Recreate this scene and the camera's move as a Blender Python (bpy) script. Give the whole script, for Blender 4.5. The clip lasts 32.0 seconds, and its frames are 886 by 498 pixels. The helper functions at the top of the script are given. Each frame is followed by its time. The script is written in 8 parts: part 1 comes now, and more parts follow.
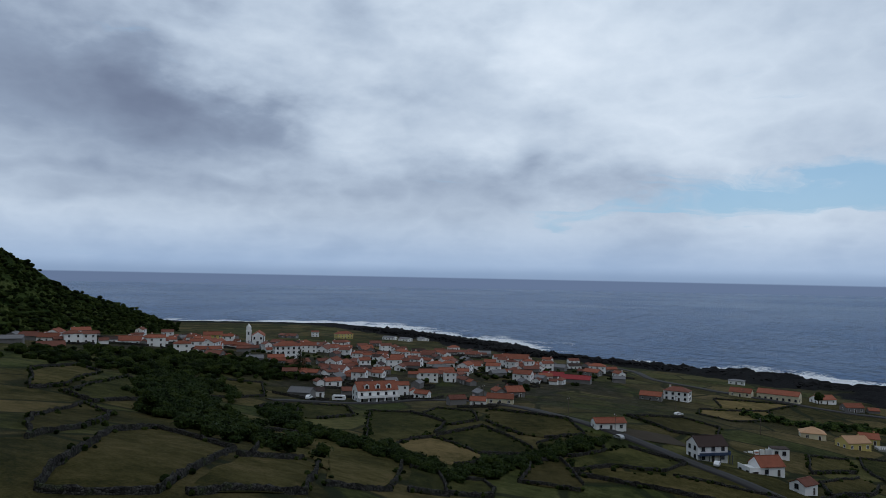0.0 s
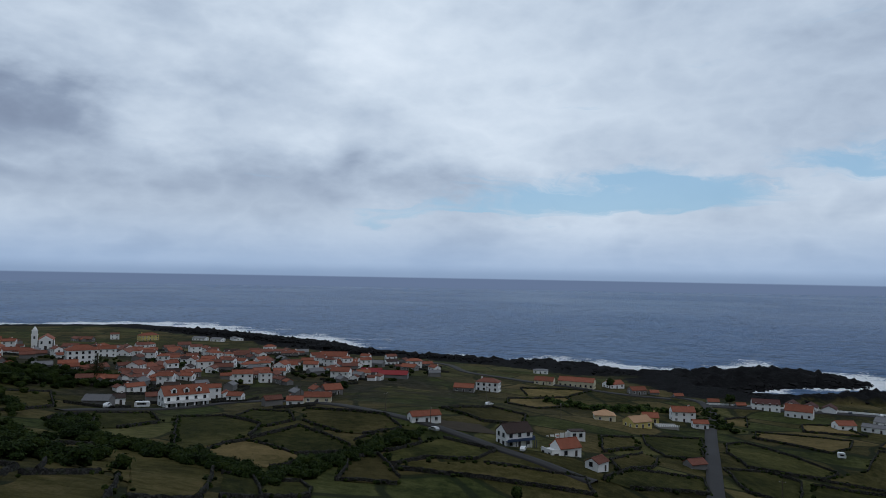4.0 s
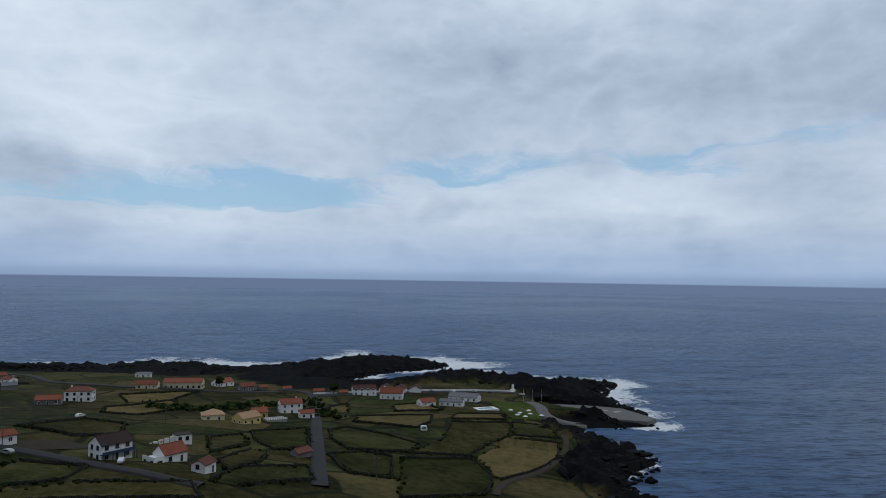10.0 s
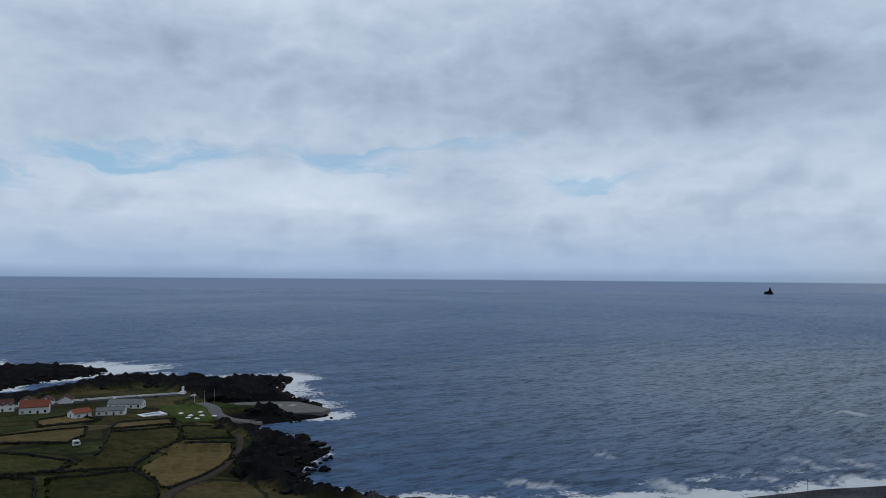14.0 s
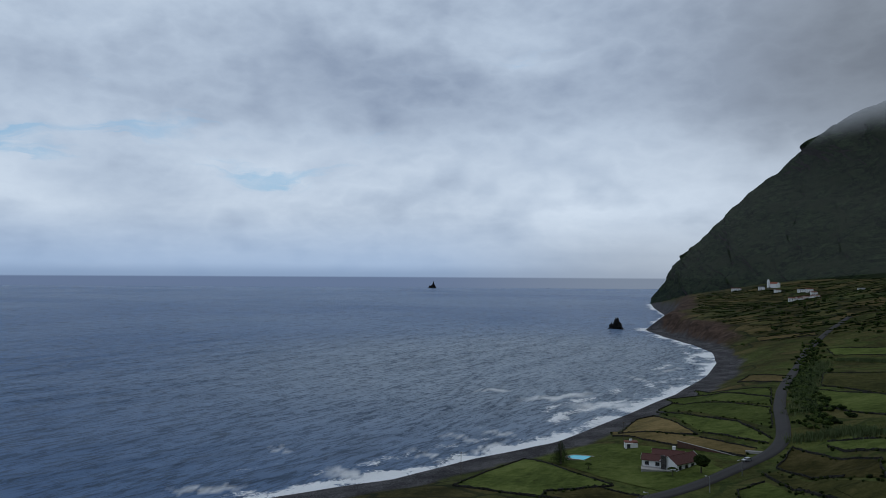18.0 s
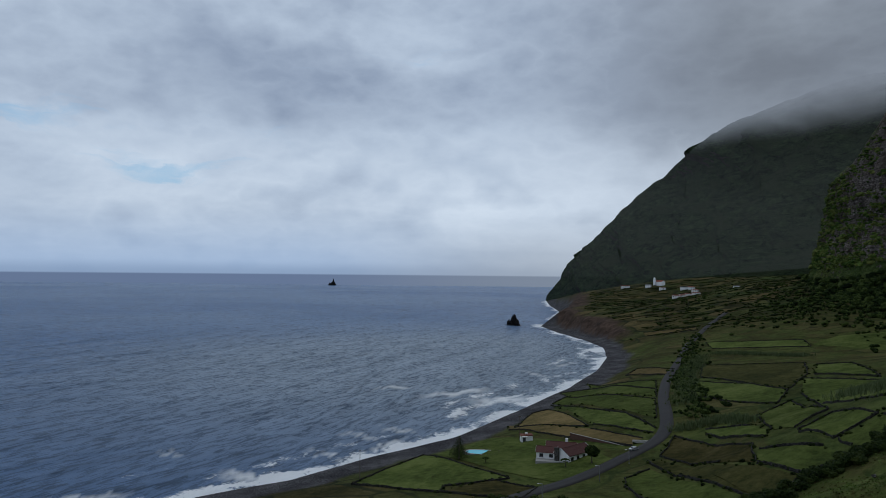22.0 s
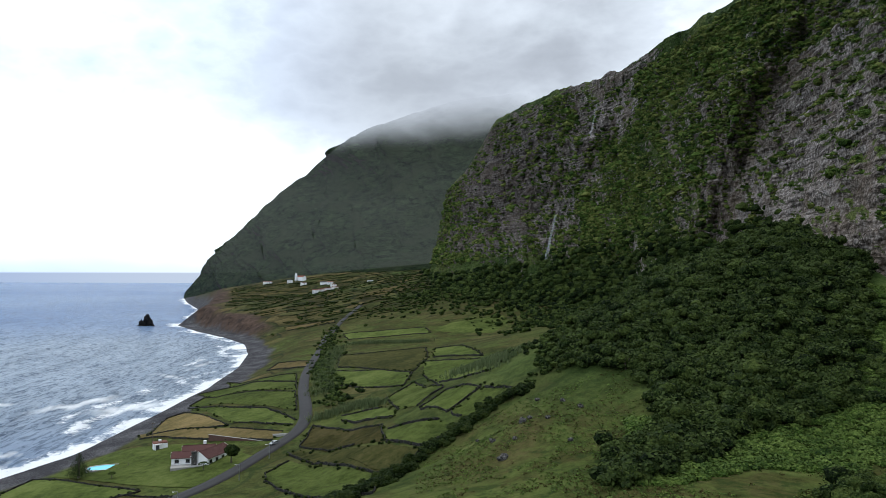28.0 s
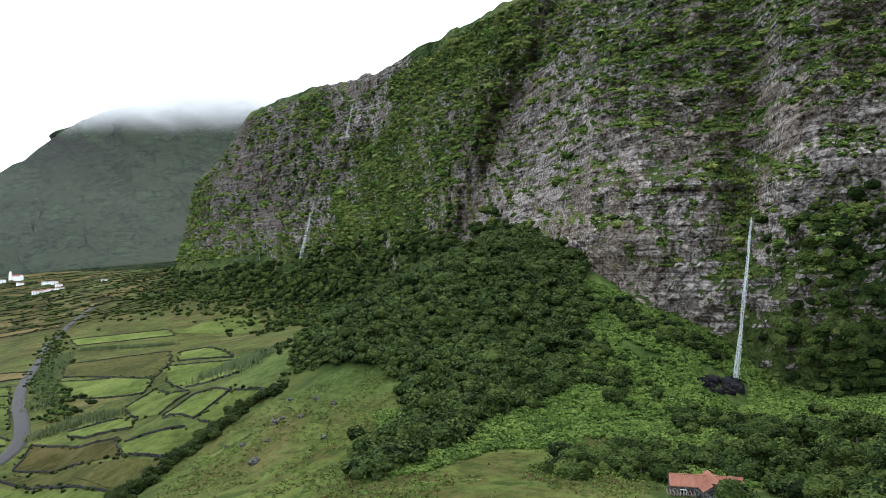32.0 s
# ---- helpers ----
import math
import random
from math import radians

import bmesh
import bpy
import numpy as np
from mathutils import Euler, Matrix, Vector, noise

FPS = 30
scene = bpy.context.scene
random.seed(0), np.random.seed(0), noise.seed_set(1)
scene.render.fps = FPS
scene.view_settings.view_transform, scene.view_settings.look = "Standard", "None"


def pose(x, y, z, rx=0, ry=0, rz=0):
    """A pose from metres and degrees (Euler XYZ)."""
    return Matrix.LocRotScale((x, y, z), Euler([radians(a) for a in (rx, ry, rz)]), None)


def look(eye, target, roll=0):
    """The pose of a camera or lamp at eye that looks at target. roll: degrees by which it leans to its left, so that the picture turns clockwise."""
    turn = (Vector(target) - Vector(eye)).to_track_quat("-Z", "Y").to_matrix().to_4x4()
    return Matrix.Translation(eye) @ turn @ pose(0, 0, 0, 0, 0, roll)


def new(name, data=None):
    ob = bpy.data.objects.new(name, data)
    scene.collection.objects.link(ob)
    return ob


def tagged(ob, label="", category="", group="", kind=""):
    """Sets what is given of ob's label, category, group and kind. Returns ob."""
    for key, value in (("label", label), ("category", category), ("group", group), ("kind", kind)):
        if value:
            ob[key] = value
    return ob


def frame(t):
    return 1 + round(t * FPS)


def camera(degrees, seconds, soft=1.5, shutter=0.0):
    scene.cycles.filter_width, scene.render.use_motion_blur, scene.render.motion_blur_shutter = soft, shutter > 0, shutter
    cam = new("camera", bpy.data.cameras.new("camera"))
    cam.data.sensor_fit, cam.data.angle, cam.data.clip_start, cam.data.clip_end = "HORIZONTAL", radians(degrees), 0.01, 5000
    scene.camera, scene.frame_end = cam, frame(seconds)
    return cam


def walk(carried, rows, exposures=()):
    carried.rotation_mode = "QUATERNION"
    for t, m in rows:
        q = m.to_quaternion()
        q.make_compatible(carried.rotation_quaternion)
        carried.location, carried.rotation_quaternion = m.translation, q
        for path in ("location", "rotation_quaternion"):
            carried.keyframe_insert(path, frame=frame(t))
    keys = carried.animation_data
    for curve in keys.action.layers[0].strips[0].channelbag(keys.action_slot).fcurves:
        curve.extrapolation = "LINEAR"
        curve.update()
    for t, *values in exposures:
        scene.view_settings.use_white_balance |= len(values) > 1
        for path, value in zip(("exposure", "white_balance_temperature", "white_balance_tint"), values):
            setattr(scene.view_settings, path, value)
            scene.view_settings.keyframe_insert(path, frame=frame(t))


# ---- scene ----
EYE = 90.0  # the drone hovers this high over the sea and turns on the spot
cam = camera(64.63, 32.0, 0.8)
TURNS = (  # seconds, yaw, pitch, roll
    (0, 0.00, 2.18, -1.14), (0.5, -1.81, 2.25, -1.06), (1, -3.74, 2.27, -1.03), (1.5, -5.56, 2.26, -0.98),
    (2, -7.50, 2.23, -0.90), (2.5, -9.29, 2.22, -0.88), (3, -11.19, 2.21, -0.88), (3.5, -12.95, 2.22, -0.97),
    (5.5, -20.33, 2.22, -1.03), (6, -22.27, 2.27, -1.08), (6.5, -24.45, 2.22, -1.02), (7, -27.03, 2.25, -1.02),
    (7.5, -29.56, 2.29, -1.06), (8, -32.68, 2.34, -1.08), (8.5, -35.79, 2.37, -1.02), (9, -39.18, 2.36, -0.96),
    (9.5, -42.30, 2.42, -0.93), (10, -45.66, 2.43, -0.90), (10.5, -48.78, 2.45, -0.85), (11, -52.10, 2.42, -0.85),
    (11.5, -55.24, 2.41, -0.84), (12, -58.53, 2.38, -0.89), (12.5, -61.66, 2.35, -0.78), (13, -65.08, 2.32, -0.53),
    (13.5, -68.19, 2.33, -0.50), (14, -71.61, 2.32, -0.47), (14.5, -74.76, 2.32, -0.46), (16.5, -87.80, 2.26, -0.49),
    (17, -91.14, 2.19, -0.47), (17.5, -94.24, 2.18, -0.40), (18, -97.39, 2.14, -0.33), (18.5, -100.01, 2.11, -0.29),
    (19, -101.35, 2.09, -0.34), (19.5, -102.03, 2.08, -0.29), (20, -102.71, 2.06, -0.31), (20.5, -103.39, 2.03, -0.36),
    (21, -104.10, 1.99, -0.46), (21.5, -104.77, 1.97, -0.52), (22, -105.49, 1.99, -0.55), (22.5, -106.60, 1.99, -0.56),
    (23, -109.17, 1.96, -0.52), (23.5, -111.57, 1.97, -0.43), (24, -114.21, 1.96, -0.34), (24.5, -116.67, 1.92, -0.25),
    (25, -119.30, 1.88, -0.25), (25.5, -121.70, 1.85, -0.28), (27.5, -131.60, 1.81, -0.27), (28, -134.13, 1.83, -0.20),
    (28.5, -136.51, 1.82, -0.24), (29, -139.08, 1.82, -0.22), (29.5, -141.53, 1.83, -0.20), (30, -144.17, 1.83, -0.17),
    (30.5, -146.54, 1.78, -0.12), (31, -149.15, 1.76, -0.11), (31.5, -151.54, 1.76, -0.10), (32, -153.98, 1.72, -0.11),
)
EXPOSURES = [(t, e, k, 10) for t, e, k in ((0, 0.0, 6050), (22, 0.0, 6050), (23, 0.12, 6150), (24, 0.34, 6250), (25, 0.62, 6300), (26, 0.90, 6350), (28, 1.40, 6450), (30, 1.90, 6500), (32, 2.50, 6550))]
walk(cam, [(t, pose(0, 0, EYE, 90 + p, r, w)) for t, w, p, r in TURNS], EXPOSURES)


# ---- sky, sun ----
def nodes_of(tree):
    """Short ways to add nodes: n(type, inputs, **settings) and m(operation, a, b, c)."""
    def put(sock, v):
        if isinstance(v, bpy.types.NodeSocket):
            tree.links.new(v, sock)
        elif v is not None:
            sock.default_value = v

    def n(kind, ins=None, **kw):
        nd = tree.nodes.new(kind)
        for k, v in kw.items():
            if k == "operation":
                nd.operation = v
            elif k == "blend":
                nd.blend_type = v
            elif k == "data":
                nd.data_type = v
            elif k == "dims":
                nd.noise_dimensions = v
            elif k == "feature":
                nd.feature = v
            elif k == "attr":
                nd.attribute_name = v
        for k, v in (ins or {}).items():
            put(nd.inputs[k], v)
        return nd

    def m(op, a, b=None, c=None, clamp=False):
        nd = n("ShaderNodeMath", {0: a, 1: b, 2: c}, operation=op)
        nd.use_clamp = clamp
        return nd.outputs[0]

    def mix(f, a, b, blend="MIX"):
        nd = n("ShaderNodeMix", None, data="RGBA", blend=blend)
        put(nd.inputs[0], f)
        put(nd.inputs[6], a)
        put(nd.inputs[7], b)
        return nd.outputs[2]

    def ramp(f, *stops):
        nd = n("ShaderNodeValToRGB", {0: f})
        els = nd.color_ramp.elements
        while len(els) < len(stops):
            els.new(0.5)
        for e, (p, col) in zip(els, stops):
            e.position = p
            e.color = (*col, 1) if isinstance(col, tuple) else (col, col, col, 1)
        return nd.outputs[0]

    def step(f, lo, hi):
        nd = n("ShaderNodeMapRange", {0: f, 1: lo, 2: hi})
        nd.interpolation_type = "SMOOTHSTEP"
        return nd.outputs[0]

    def noise_tex(vec, scale, detail=4.0, rough=0.55, dist=0.0, dims="3D"):
        nd = n("ShaderNodeTexNoise", {"Scale": scale, "Detail": detail, "Roughness": rough, "Distortion": dist}, dims=dims)
        if vec is not None:
            put(nd.inputs["Vector"], vec)
        return nd.outputs[0]

    return n, m, mix, ramp, step, noise_tex


def make_sky():
    w = bpy.data.worlds.new("sky")
    scene.world = w
    w.use_nodes = True
    t = w.node_tree
    t.nodes.clear()
    n, m, mix, ramp, step, noise_tex = nodes_of(t)
    d = n("ShaderNodeTexCoord").outputs["Generated"]
    s = n("ShaderNodeSeparateXYZ", {0: d})
    x, y, z = s.outputs
    az = m("MULTIPLY", m("ARCTAN2", x, y), 57.2958)
    el = m("MULTIPLY", m("ARCSINE", z), 57.2958)
    # cloud deck seen in perspective
    up = m("ADD", m("MAXIMUM", z, 0.0), 0.10)
    deck = n("ShaderNodeCombineXYZ", {0: m("DIVIDE", x, up), 1: m("DIVIDE", y, up), 2: 0.0}).outputs[0]
    big = noise_tex(deck, 0.42, 4, 0.5, 0.1)
    fine = noise_tex(deck, 1.15, 6, 0.52, 0.15)
    soft = noise_tex(n("ShaderNodeVectorMath", {0: d, 1: (5.5, 5.5, 11)}, operation="MULTIPLY").outputs[0], 1.0, 7, 0.52, 0.1)
    puff = noise_tex(n("ShaderNodeVectorMath", {0: d, 1: (11, 11, 21)}, operation="MULTIPLY").outputs[0], 1.0, 6, 0.5)
    puff = m("SUBTRACT", 1.0, m("ABSOLUTE", m("MULTIPLY", m("SUBTRACT", puff, 0.5), 3.2)))
    wob = m("MULTIPLY", m("SUBTRACT", soft, 0.5), 16.0)
    wob2 = m("MULTIPLY", m("SUBTRACT", fine, 0.5), 9.0)
    azw = m("ADD", az, m("MULTIPLY", wob, 1.3))
    elw = m("ADD", el, m("MULTIPLY", m("ADD", wob, wob2), 0.38))

    def blobs(rows):
        total = None
        for a, e, wa, we, k in rows:
            u = m("POWER", m("ABSOLUTE", m("DIVIDE", m("SUBTRACT", azw, a), wa)), 2.0)
            v = m("POWER", m("ABSOLUTE", m("DIVIDE", m("SUBTRACT", elw, e), we)), 2.0)
            g = m("MULTIPLY", m("EXPONENT", m("MULTIPLY", m("ADD", u, v), -1.0)), k)
            total = g if total is None else m("ADD", total, g)
        return total

    # heavy cloud bellies: azimuth, elevation, half widths, weight
    dark = blobs(((-20, 11.5, 10, 3.4, 0.95), (-33, 13.5, 12, 4.5, 0.85), (-30, 22, 10, 5, 0.35), (66, 15, 10, 5, 0.3), (-22, 6.5, 12, 1.4, 0.35), (2, 7, 14, 2.2, 0.42), (4, 16, 8, 4, 0.25), (47, 15, 13, 6, 0.3), (90, 16, 14, 6, 0.5),
                  (104, 14, 14, 3.5, 0.12), (122, 17, 24, 9.0, 0.30), (72, 7.5, 6, 1.6, 0.3), (138, 14, 15, 7.5, 0.78), (124, 13.5, 9, 4.5, 0.28), (128, 27, 24, 10, 0.45), (150, 28, 26, 14, 0.65)))
    pale = blobs(((8, 19, 11, 8, 0.5), (22, 12, 12, 7, 0.25), (62, 7, 12, 2.2, 0.35), (100, 6, 16, 3.2, 0.25), (115, 7.5, 9, 4, 0.22), (60, 22, 14, 5, 0.3)))
    holes = blobs(((24, 6.4, 9, 1.2, 1.0), (33, 7.4, 9, 1.5, 0.95), (14, 5.2, 6, 0.8, 0.6), (49, 9.5, 7, 1.3, 0.9), (63, 9.5, 5, 1.2, 0.8), (72, 10.5, 5, 1.5, 0.4), (84, 8.5, 5, 2.0, 0.45)))
    tone = m("ADD", m("MULTIPLY", m("SUBTRACT", big, 0.5), 0.30), m("MULTIPLY", m("SUBTRACT", fine, 0.5), 0.16))
    tone = m("ADD", tone, m("MULTIPLY", m("SUBTRACT", puff, 0.5), 0.16))
    tone = m("ADD", tone, m("MULTIPLY", m("SUBTRACT", soft, 0.5), 0.62))
    tone = m("SUBTRACT", m("ADD", m("ADD", tone, 0.62), m("MULTIPLY", pale, 0.42)), m("MULTIPLY", dark, 0.50))
    tone = m("DIVIDE", m("ADD", tone, 0.4), 1.4)
    cloud = ramp(tone, (0.0, (0.097, 0.12, 0.18)), (0.286, (0.184, 0.22, 0.30)), (0.50, (0.280, 0.335, 0.425)), (0.70, (0.470, 0.54, 0.625)), (0.86, (0.628, 0.695, 0.76)), (1.0, (0.765, 0.82, 0.865)))
    # clear air in the gaps
    nishita = n("ShaderNodeTexSky")
    nishita.sky_type = "NISHITA"
    nishita.sun_disc = False
    nishita.sun_elevation, nishita.sun_rotation = radians(48), radians(150)
    clear = mix(0.55, n("ShaderNodeVectorMath", {0: nishita.outputs[0], 1: (0.075, 0.075, 0.075)}, operation="MULTIPLY").outputs[0], (0.36, 0.62, 0.84, 1))
    streaks = noise_tex(n("ShaderNodeCombineXYZ", {0: m("MULTIPLY", az, 0.10), 1: m("MULTIPLY", elw, 0.9), 2: 3.0}).outputs[0], 1.0, 5, 0.6, 0.4)
    gap = step(m("ADD", holes, m("ADD", m("MULTIPLY", m("SUBTRACT", fine, 0.5), 0.7), m("MULTIPLY", m("SUBTRACT", streaks, 0.5), 1.7))), 0.25, 0.95)
    sky = mix(m("MULTIPLY", gap, 0.85), cloud, clear)
    grey = n("ShaderNodeRGBToBW", {0: sky}).outputs[0]
    grey = n("ShaderNodeVectorMath", {0: (0.92, 1.0, 1.08), 1: (1, 1, 1)}, operation="MULTIPLY").outputs[0], grey
    tinted = n("ShaderNodeVectorMath", {0: grey[0]}, operation="SCALE")
    t.links.new(grey[1], tinted.inputs["Scale"])
    sky = mix(m("MULTIPLY", step(az, 106.0, 132.0), 0.8), sky, tinted.outputs[0])
    # hazy band over the horizon, and the far sea under it
    haze = m("MULTIPLY", step(el, 5.5, 0.0), 0.75)
    east = step(az, 92.0, 116.0)
    sky = mix(haze, sky, mix(east, (0.30, 0.41, 0.58, 1), (0.36, 0.40, 0.45, 1)))
    sky = mix(m("MULTIPLY", step(el, 1.0, -0.1), 0.6), sky, mix(east, (0.20, 0.275, 0.40, 1), (0.30, 0.345, 0.41, 1)))
    sky = mix(step(el, -0.10, -0.24), sky, mix(east, (0.135, 0.18, 0.275, 1), (0.21, 0.245, 0.30, 1)))
    sky = mix(step(el, -2.0, -8.0), sky, (0.05, 0.07, 0.09, 1))
    # overhead, out of view, the sky is dimmed so less light reaches the land
    sky = n("ShaderNodeVectorMath", {0: sky, 1: mix(step(el, 27.0, 55.0), (1, 1, 1, 1), (0.66, 0.66, 0.68, 1))}, operation="MULTIPLY").outputs[0]
    bg = n("ShaderNodeBackground", {0: sky, 1: 1.0})
    out = n("ShaderNodeOutputWorld", {0: bg.outputs[0]})


make_sky()
sun = new("sun", bpy.data.lights.new("sun", "SUN"))
sun.data.energy, sun.data.angle, sun.data.color = 0.5, radians(25), (1.0, 0.97, 0.92)
sun.matrix_world = look((0, 0, 900), (0 - 0.5 * 600, 0 + 0.6 * 600, 0))


# ---- the lie of the land ----
def polar(az, dist):
    return dist * math.sin(radians(az)), dist * math.cos(radians(az))


def vnoise(x, y, z=0.0, seed=0):
    """Smooth lattice noise in 0..1 for arrays."""
    x, y, z = np.broadcast_arrays(np.asarray(x, float), np.asarray(y, float), np.asarray(z, float))
    xi, yi, zi = (np.floor(a).astype(np.int64) for a in (x, y, z))
    fx, fy, fz = x - xi, y - yi, z - zi
    fx, fy, fz = (f * f * (3 - 2 * f) for f in (fx, fy, fz))

    def corner(dx, dy, dz):
        h = ((xi + dx) * 374761393 + (yi + dy) * 668265263 + (zi + dz) * 2147483647 + seed * 1274126177) & 0xFFFFFFFF
        h = ((h ^ (h >> 13)) * 1274126177) & 0xFFFFFFFF
        return ((h ^ (h >> 16)) & 0xFFFF) / 65535.0
    r = 0.0
    for dz in (0, 1):
        a = corner(0, 0, dz) * (1 - fx) + corner(1, 0, dz) * fx
        b = corner(0, 1, dz) * (1 - fx) + corner(1, 1, dz) * fx
        r = r + (a * (1 - fy) + b * fy) * (fz if dz else 1 - fz)
    return r


def fbm(x, y, z=0.0, octaves=4, seed=0, gain=0.5):
    total, amp, norm = 0.0, 1.0, 0.0
    for i in range(octaves):
        k = 2.03 ** i
        total = total + amp * vnoise(np.asarray(x) * k + 17 * i, np.asarray(y) * k - 9 * i, np.asarray(z) * k, seed + i)
        norm += amp
        amp *= gain
    return total / norm


# the water's edge, from the far west cape past the harbour and the beach to the headland
COAST = [(-4000, 1300), (-900, 1250), (-462, 1244), (-335, 1252), (-184, 1252), (-76, 1149), (15, 1022), (60, 946), (107, 884), (112, 815), (140, 775), (177, 736), (257, 690), (300, 676),
         (339, 657), (322, 607), (345, 588), (415, 605), (503, 608), (533, 554), (522, 510), (500, 497), (440, 508), (385, 495), (352, 470), (392, 452), (450, 458), (490, 470), (505, 436),
         (512, 400), (514, 368), (549, 328), (482, 304), (450, 262)]
COAST += [(410, 213), (371, 243), (352, 232), (345, 207), (325, 171), (300, 172), (268, 158), (262, 121), (280, 80), (293, 35), (317, -17), (345, -57), (373, -106), (434, -169), (512, -246),
          (600, -317), (696, -380), (790, -425), (879, -446), (1000, -462), (1127, -489), (1230, -560), (1541, -718), (1900, -850), (2197, -973), (2500, -1300), (2800, -2500), (2800, -4200), (-4000, -4200)]
COAST = np.array(COAST, float)
BEACH_FIRST, BEACH_LAST = 41, 54  # corners of the coast between which it is a pebble beach


def coast_distance(x, y):
    """Signed distance to the water's edge (land is positive) and the coast's running number there."""
    x, y = np.asarray(x, float).ravel(), np.asarray(y, float).ravel()
    best, where = np.full(x.shape, 1e12), np.zeros(x.shape)
    inside = np.zeros(x.shape, bool)
    a, b = COAST, np.roll(COAST, -1, 0)
    for i in range(len(COAST)):
        (ax, ay), (bx, by) = a[i], b[i]
        dx, dy = bx - ax, by - ay
        t = np.clip(((x - ax) * dx + (y - ay) * dy) / (dx * dx + dy * dy), 0, 1)
        q = (x - ax - t * dx) ** 2 + (y - ay - t * dy) ** 2
        near = q < best
        best = np.where(near, q, best)
        where = np.where(near, i + t, where)
        if ay != by:
            inside ^= ((ay > y) != (by > y)) & (x < (bx - ax) * (y - ay) / (by - ay) + ax)
    return np.where(inside, 1, -1) * np.sqrt(best), where


# heights of the plain: bearing, distance, height
HEIGHTS = [(-35, 100, 66), (-20, 100, 62), (-10, 100, 57), (0, 120, 49), (8, 170, 38), (-32, 180, 60), (-25, 250, 53), (-32, 520, 45), (-23, 430, 46), (-14, 430, 37), (-15, 580, 32), (-8, 560, 27),
           (5.5, 600, 20), (4.7, 350, 31), (-5.5, 350, 28), (-12, 250, 40), (13.4, 270, 36), (18.4, 420, 21), (25.5, 480, 17), (21, 250, 31), (24.5, 225, 32), (33.7, 390, 15), (39.4, 470, 10)]
HEIGHTS += [(44.3, 345, 15), (55, 440, 8), (52, 320, 11), (44.6, 250, 16), (31, 205, 26), (22, 190, 31), (60, 150, 26), (100, 150, 30), (90, 240, 10), (114.8, 301, 10), (121, 333, 15), (128.7, 294, 20),
            (133, 230, 24), (139, 189, 39), (130.3, 223, 24), (137, 280, 28), (140.8, 302, 40), (140.6, 211, 45), (167, 188, 46), (138.7, 640, 35), (120, 900, 9), (124.6, 586, 18)]
HEIGHTS += [(147.5, 450, 60), (130.3, 1250, 80), (118.6, 1500, 38), (122.6, 1650, 72), (116.5, 1290, 33), (125, 1450, 46), (128, 1500, 74), (160, 130, 50), (200, 150, 58), (230, 150, 72), (270, 150, 78),
            (300, 130, 75), (-45, 220, 66), (176, 256, 47), (174.4, 160, 46), (190, 200, 55), (0, 0, 52), (20, 720, 6), (0, 1000, 5), (-15, 1240, 4), (-40, 1200, 7), (-15, 900, 15), (40, 640, 4), (57, 480, 5)]
HEIGHTS += [(90, 285, 5), (113, 450, 6), (118.5, 770, 7), (130, 800, 30), (116, 2100, 25), (135, 1500, 95), (150, 800, 80)]


def thin_plate(rows):
    p = np.array([(*polar(a, d), z) for a, d, z in rows])
    n = len(p)
    r2 = ((p[:, None, :2] - p[None, :, :2]) ** 2).sum(-1) / 1e4
    k = 0.5 * r2 * np.log(r2 + 1e-9)
    a = np.zeros((n + 3, n + 3))
    a[:n, :n] = k + np.eye(n) * 0.02
    a[:n, n:] = np.c_[np.ones(n), p[:, :2] / 100]
    a[n:, :n] = a[:n, n:].T
    return p[:, :2], np.linalg.solve(a, np.r_[p[:, 2], 0, 0, 0])


PLATE_AT, PLATE_W = thin_plate(HEIGHTS)
CONE = (*polar(159.5, 318), 108.0)  # wooded debris cone under the cliff


def land_height(x, y, rough=True):
    """Height of the open land, from the plain's plate, the debris cone and the shore."""
    x, y = np.asarray(x, float), np.asarray(y, float)
    shape = x.shape
    x, y = x.ravel(), y.ravel()
    n = len(PLATE_AT)
    z = PLATE_W[n] + PLATE_W[n + 1] * x / 100 + PLATE_W[n + 2] * y / 100
    for i in range(n):
        r2 = ((x - PLATE_AT[i, 0]) ** 2 + (y - PLATE_AT[i, 1]) ** 2) / 1e4
        z = z + PLATE_W[i] * 0.5 * r2 * np.log(r2 + 1e-9)
    z = np.clip(z, 3.0, 130)
    r = np.hypot(x - CONE[0], y - CONE[1])
    cone = CONE[2] - 0.50 * r - 6 * (fbm(x / 40, y / 40, seed=4) - 0.5)
    z = np.where(cone > z - 8, np.maximum(z, cone) + 2.0 * np.exp(-((cone - z) / 6) ** 2), z)
    dc, s = coast_distance(x, y)
    beach = (s > BEACH_FIRST) & (s < BEACH_LAST)
    cliffs = np.clip((s - 51.5) / 1.5, 0, 1)
    edge = np.where(beach, np.clip(dc, -40, 400) * 0.13 + np.clip(dc - 26, 0, 60) * (0.25 + 1.0 * cliffs), dc * 0.22 + 0.8)
    edge = np.where(~beach & (s > BEACH_LAST), dc * 0.9, edge) + np.clip(dc - 90, 0, 500) * 0.6
    z = -np.log(np.exp(-np.clip(z, -60, 200) / 2.0) + np.exp(-np.clip(edge, -60, 200) / 2.0)) * 2.0
    if rough:
        z = z + (fbm(x / 30, y / 30, seed=9) - 0.5) * np.clip(z / 10, 0, 1) * 1.2
    return z.reshape(shape)


